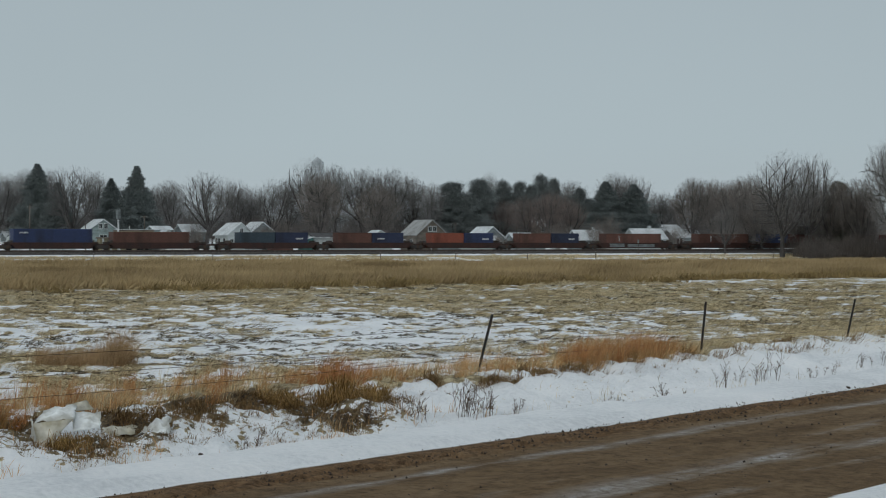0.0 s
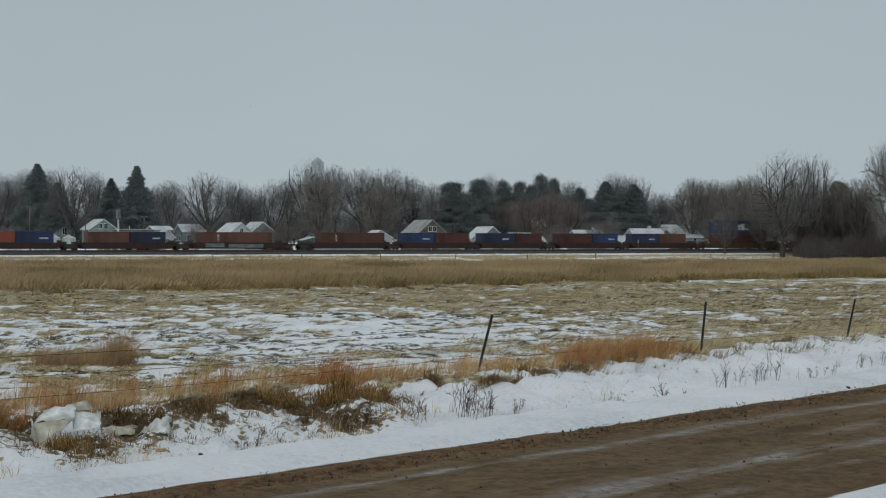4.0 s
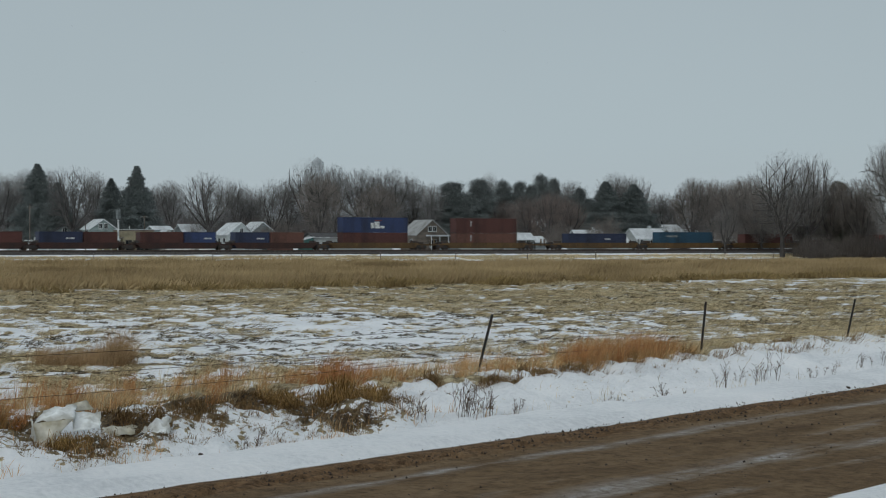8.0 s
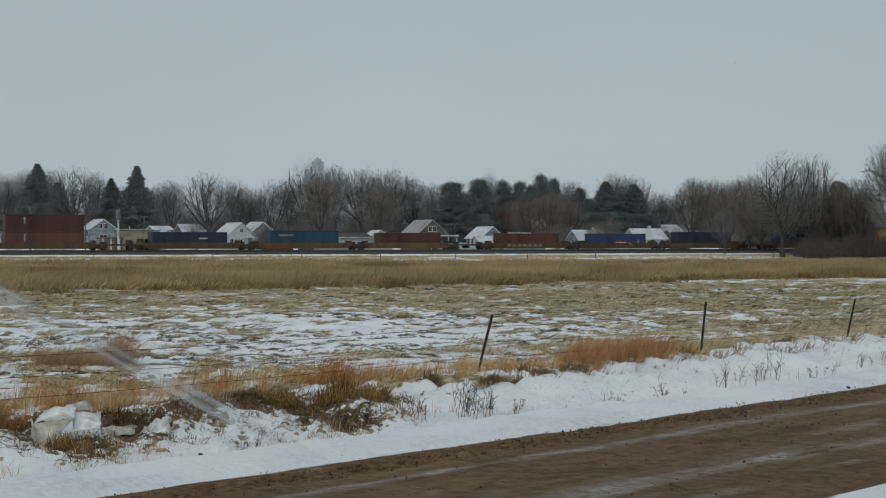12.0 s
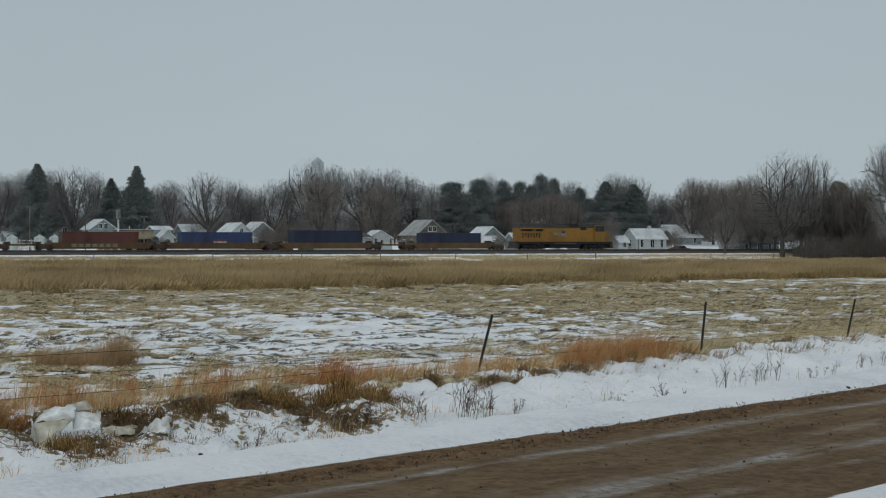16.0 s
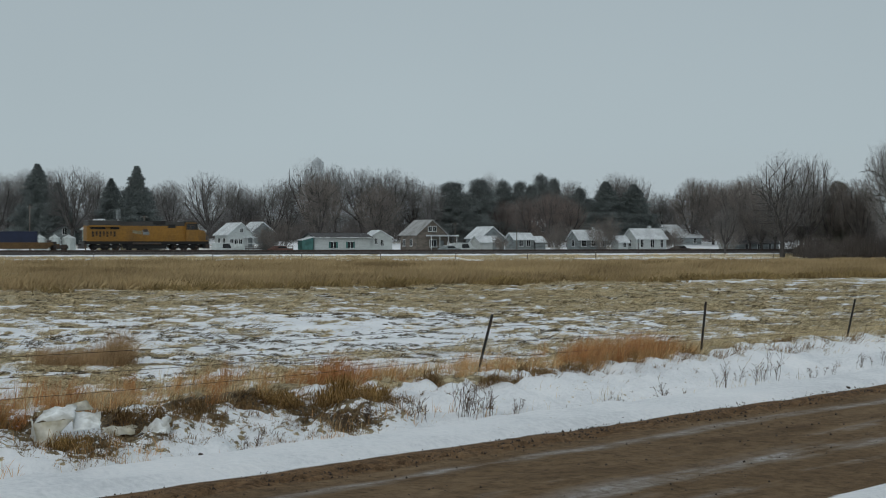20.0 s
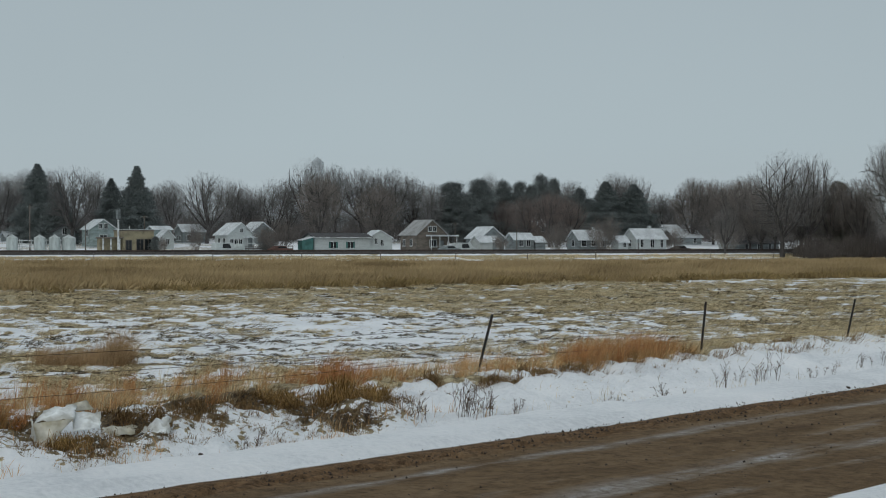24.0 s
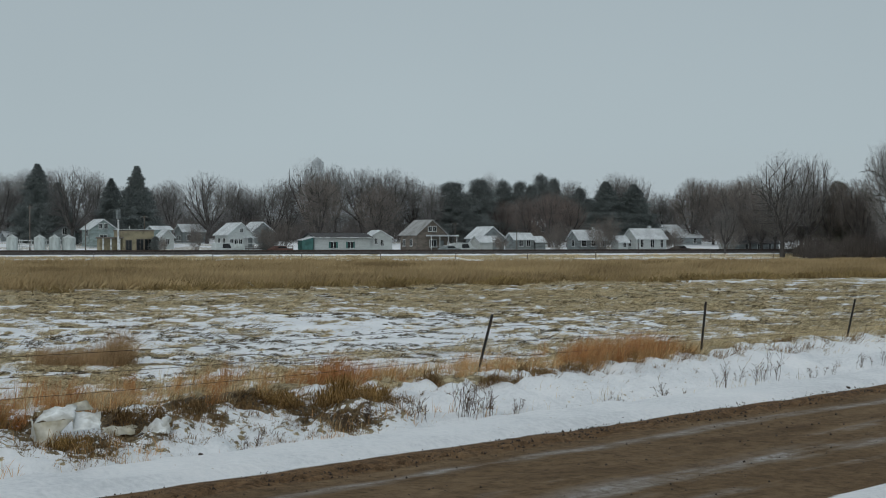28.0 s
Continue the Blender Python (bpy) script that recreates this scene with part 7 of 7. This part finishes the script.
plastic_sheet(-6.2, 28.0, 4, "crumpled torn white plastic sheet caught in bank grass", (
    ("sheet", PLASTIC, 0.03, 0.05, ((-0.4, 0.2, 0.5), (0.14, 0.25, 0.58), (0.16, -0.24, 0.38), (-0.5, -0.22, 0.3))),
    ("front_flap", YELLOWED, 0.015, 0.012, ((-0.5, -0.235, 0.31), (0.16, -0.255, 0.39), (-0.1, -0.3, 0.1), (-0.36, -0.34, -0.16))),
    ("lower_edge", PLASTIC, 0.02, 0.03, ((-0.56, -0.05, 0.38), (-0.49, -0.22, 0.31), (-0.38, -0.32, -0.12), (-0.5, -0.15, 0.0))),
    ("side_fold", PLASTIC, 0.03, 0.05, ((0.1, 0.16, 0.46), (0.54, 0.18, 0.44), (0.58, -0.1, 0.2), (0.14, -0.2, 0.18))),
    ("upper_flap", YELLOWED, 0.02, 0.03, ((-0.05, 0.26, 0.56), (0.3, 0.3, 0.64), (0.42, 0.28, 0.48), (0.1, 0.24, 0.46)))))
plastic_sheet(-4.95, 29.3, 12, "pale plastic scrap half buried in snow and grass", (
    ("sheet", PLASTIC, 0.02, 0.09, ((-0.1, 0.2, 0.24), (0.28, 0.22, 0.34), (0.22, -0.12, 0.06), (-0.36, -0.16, 0.02))),
    ("edge_fold", YELLOWED, 0.02, 0.05, ((-1.0, 0.1, 0.14), (-0.3, 0.12, 0.18), (-0.36, -0.1, 0.06), (-0.9, -0.12, 0.05)))))

# clods and stones on the road's edge and in the snow
def clod(r, d, size, seed, label="dark frozen mud clod lying on the snowy road edge"):
    rng = random.Random(seed)
    bm = bmesh.new()
    bmesh.ops.create_icosphere(bm, subdivisions=2, radius=size)
    for v in bm.verts:
        v.co *= 1 + 0.35 * (noise.noise(v.co / size * 1.3 + Vector((seed, 0, 0))))
        v.co.z *= 0.65
    x, y = on_road(r, d)
    z = float(ground_z(np.array([x]), np.array([y]))[0])
    ob = part("mud_clod", bm, DIRTCLOD)
    ob.matrix_world = Matrix.Translation((x, y, z + size * 0.2)) @ pose(0, 0, 0, 0, 0, rng.uniform(0, 360))
    tagged(ob, label, "clod", group="mud clods")


for k, (cx, cy, s) in enumerate(((-2.93, 20.6, 0.035), (4.3, 37.4, 0.11), (-1.35, 27.6, 0.05), (-1.2, 27.8, 0.04))):
    clod(along_road(cx, cy), from_road(cx, cy), s, k + 3)
g = random.Random(12)
for k in range(46):
    clod(g.uniform(14, 44), 13.75 + g.gauss(0.15, 0.16), g.uniform(0.012, 0.04), 50 + k, "small dark mud lump along the road edge")

# fine mud crumbs thrown onto the snow along the road: past counting
g = np.random.default_rng(91)
n = 6400
r = g.uniform(10, 60, n)
d = np.where(np.arange(n) < 1500, 13.98 + np.abs(g.normal(0, 0.06, n)), np.where(np.arange(n) < 5000, 13.85 - np.abs(g.normal(0, 0.35, n)), g.uniform(8.4, 13.8, n)))
x, y = r * RS - d * RC, r * RC + d * RS
z = np.maximum(np.where(d > 13.9, ground_z(x, y), 0), 0.4 - 0.012 * np.abs(d - 11.1) + 0.004)
s = 0.005 + 0.022 * g.uniform(0, 1, n) ** 2
tet = np.array([(1, 0, -0.4), (-0.6, 0.8, -0.4), (-0.5, -0.9, -0.4), (0, 0, 0.8)])
v = np.stack([x, y, z], -1)[:, None] + tet[None] * s[:, None, None] * g.uniform(0.6, 1.4, (n, 4, 1))
f = np.array([(0, 1, 3), (1, 2, 3), (2, 0, 3), (0, 2, 1)])
f = (f[None] + 4 * np.arange(n)[:, None, None]).reshape(-1, 3)
tagged(part_mesh("mud_crumbs", mesh_from("mud_crumbs", v.reshape(-1, 3), f), DIRTCLOD), "small dark mud crumbs and gravel along the dirt road", "mud", kind="stuff")

# grass bent under caps of snow on the ditch bank
g = np.random.default_rng(95)
r, d = g.uniform(12, 30, 2600), g.uniform(20.6, 24.6, 2600)
x, y = r * RS - d * RC, r * RC + d * RS
ok = leaf_litter(x, y) > g.uniform(0.1, 1.3, len(x))
x, y = x[ok], y[ok]
k = 16
hh = np.repeat(g.uniform(0.1, 0.26, len(x)), k) * g.uniform(0.6, 1.2, len(x) * k)
blades("bent_grass", np.repeat(x, k), np.repeat(y - 0.06, k), hh, (0.3 * hh, -0.75 * hh), 0.004 + 0 * hh, SEDGE, 165, "dark bent grass beneath lumps of bank snow", curl=-0.3, spread_r=np.repeat(g.uniform(0.05, 0.12, len(x)), k), simple=True)

# ---------- snowfall: single flakes drifting past ----------
FLAKES = []
flake_bm = bmesh.new()
for k in range(3):
    a = k * math.pi / 3
    for s in (0, 1):
        d, n = Vector((math.cos(a), math.sin(a) * 0.6, math.sin(a) * 0.8)), Vector((-math.sin(a), math.cos(a) * 0.6, math.cos(a) * 0.8))
        w = 0.3 if s else -0.3
        flake_bm.faces.new([flake_bm.verts.new(p) for p in (d * -1, n * w, d, n * -w + Vector((0, 0.3, 0)))])
flake_mesh = bpy.data.meshes.new("snowflake")
flake_bm.to_mesh(flake_mesh)
flake_bm.free()
flake_mesh.materials.append(SNOW)
rng = random.Random(77)
for k in range(110):
    depth = rng.uniform(7, 34)
    fall, drift = rng.uniform(0.9, 1.5), rng.uniform(1.2, 2.6)
    when = 28.0 * (k + rng.random()) / 110
    x, z = rng.uniform(-0.26, 0.26) * depth, rng.uniform(1.4, 3.0 + 0.13 * depth)
    ob = new("snowflake", flake_mesh)
    ob.scale = (rng.uniform(0.004, 0.008),) * 3
    tagged(ob, "small white snowflake drifting down on the wind", "snowflake", group="falling snowflakes")
    FLAKES.append((ob, x, depth, z, fall, drift, when))
# a few flakes that a gust drives close past the lens
for lag in (-0.036, -0.029, -0.022, -0.012, -0.006, 0.0, 0.006, 0.012):
    ob = new("snowflake", flake_mesh)
    ob.scale = (rng.uniform(0.006, 0.009),) * 3
    tagged(ob, "small white snowflake drifting down on the wind", "snowflake", group="falling snowflakes")
    FLAKES.append((ob, -0.12, 0.8, 2.93, 1.75, 3.3, 12.0 - lag))


def motions():
    """The train rolls west at an even speed; every car and its load keep their places in it; snowflakes sink on a westerly wind."""
    for ob, s0, up in MOVING:
        walk(ob, [(t, train_pose(s0 - SPEED * t, RAIL_Z + up)) for t in (0.0, 7.0, 14.0, 21.0, 28.0)])
    for ob, x, y, z, fall, drift, when in FLAKES:
        walk(ob, [(t, pose(x + drift * (t - when), y, z - fall * (t - when))) for t in (0.0, 14.0, 28.0)])


motions()
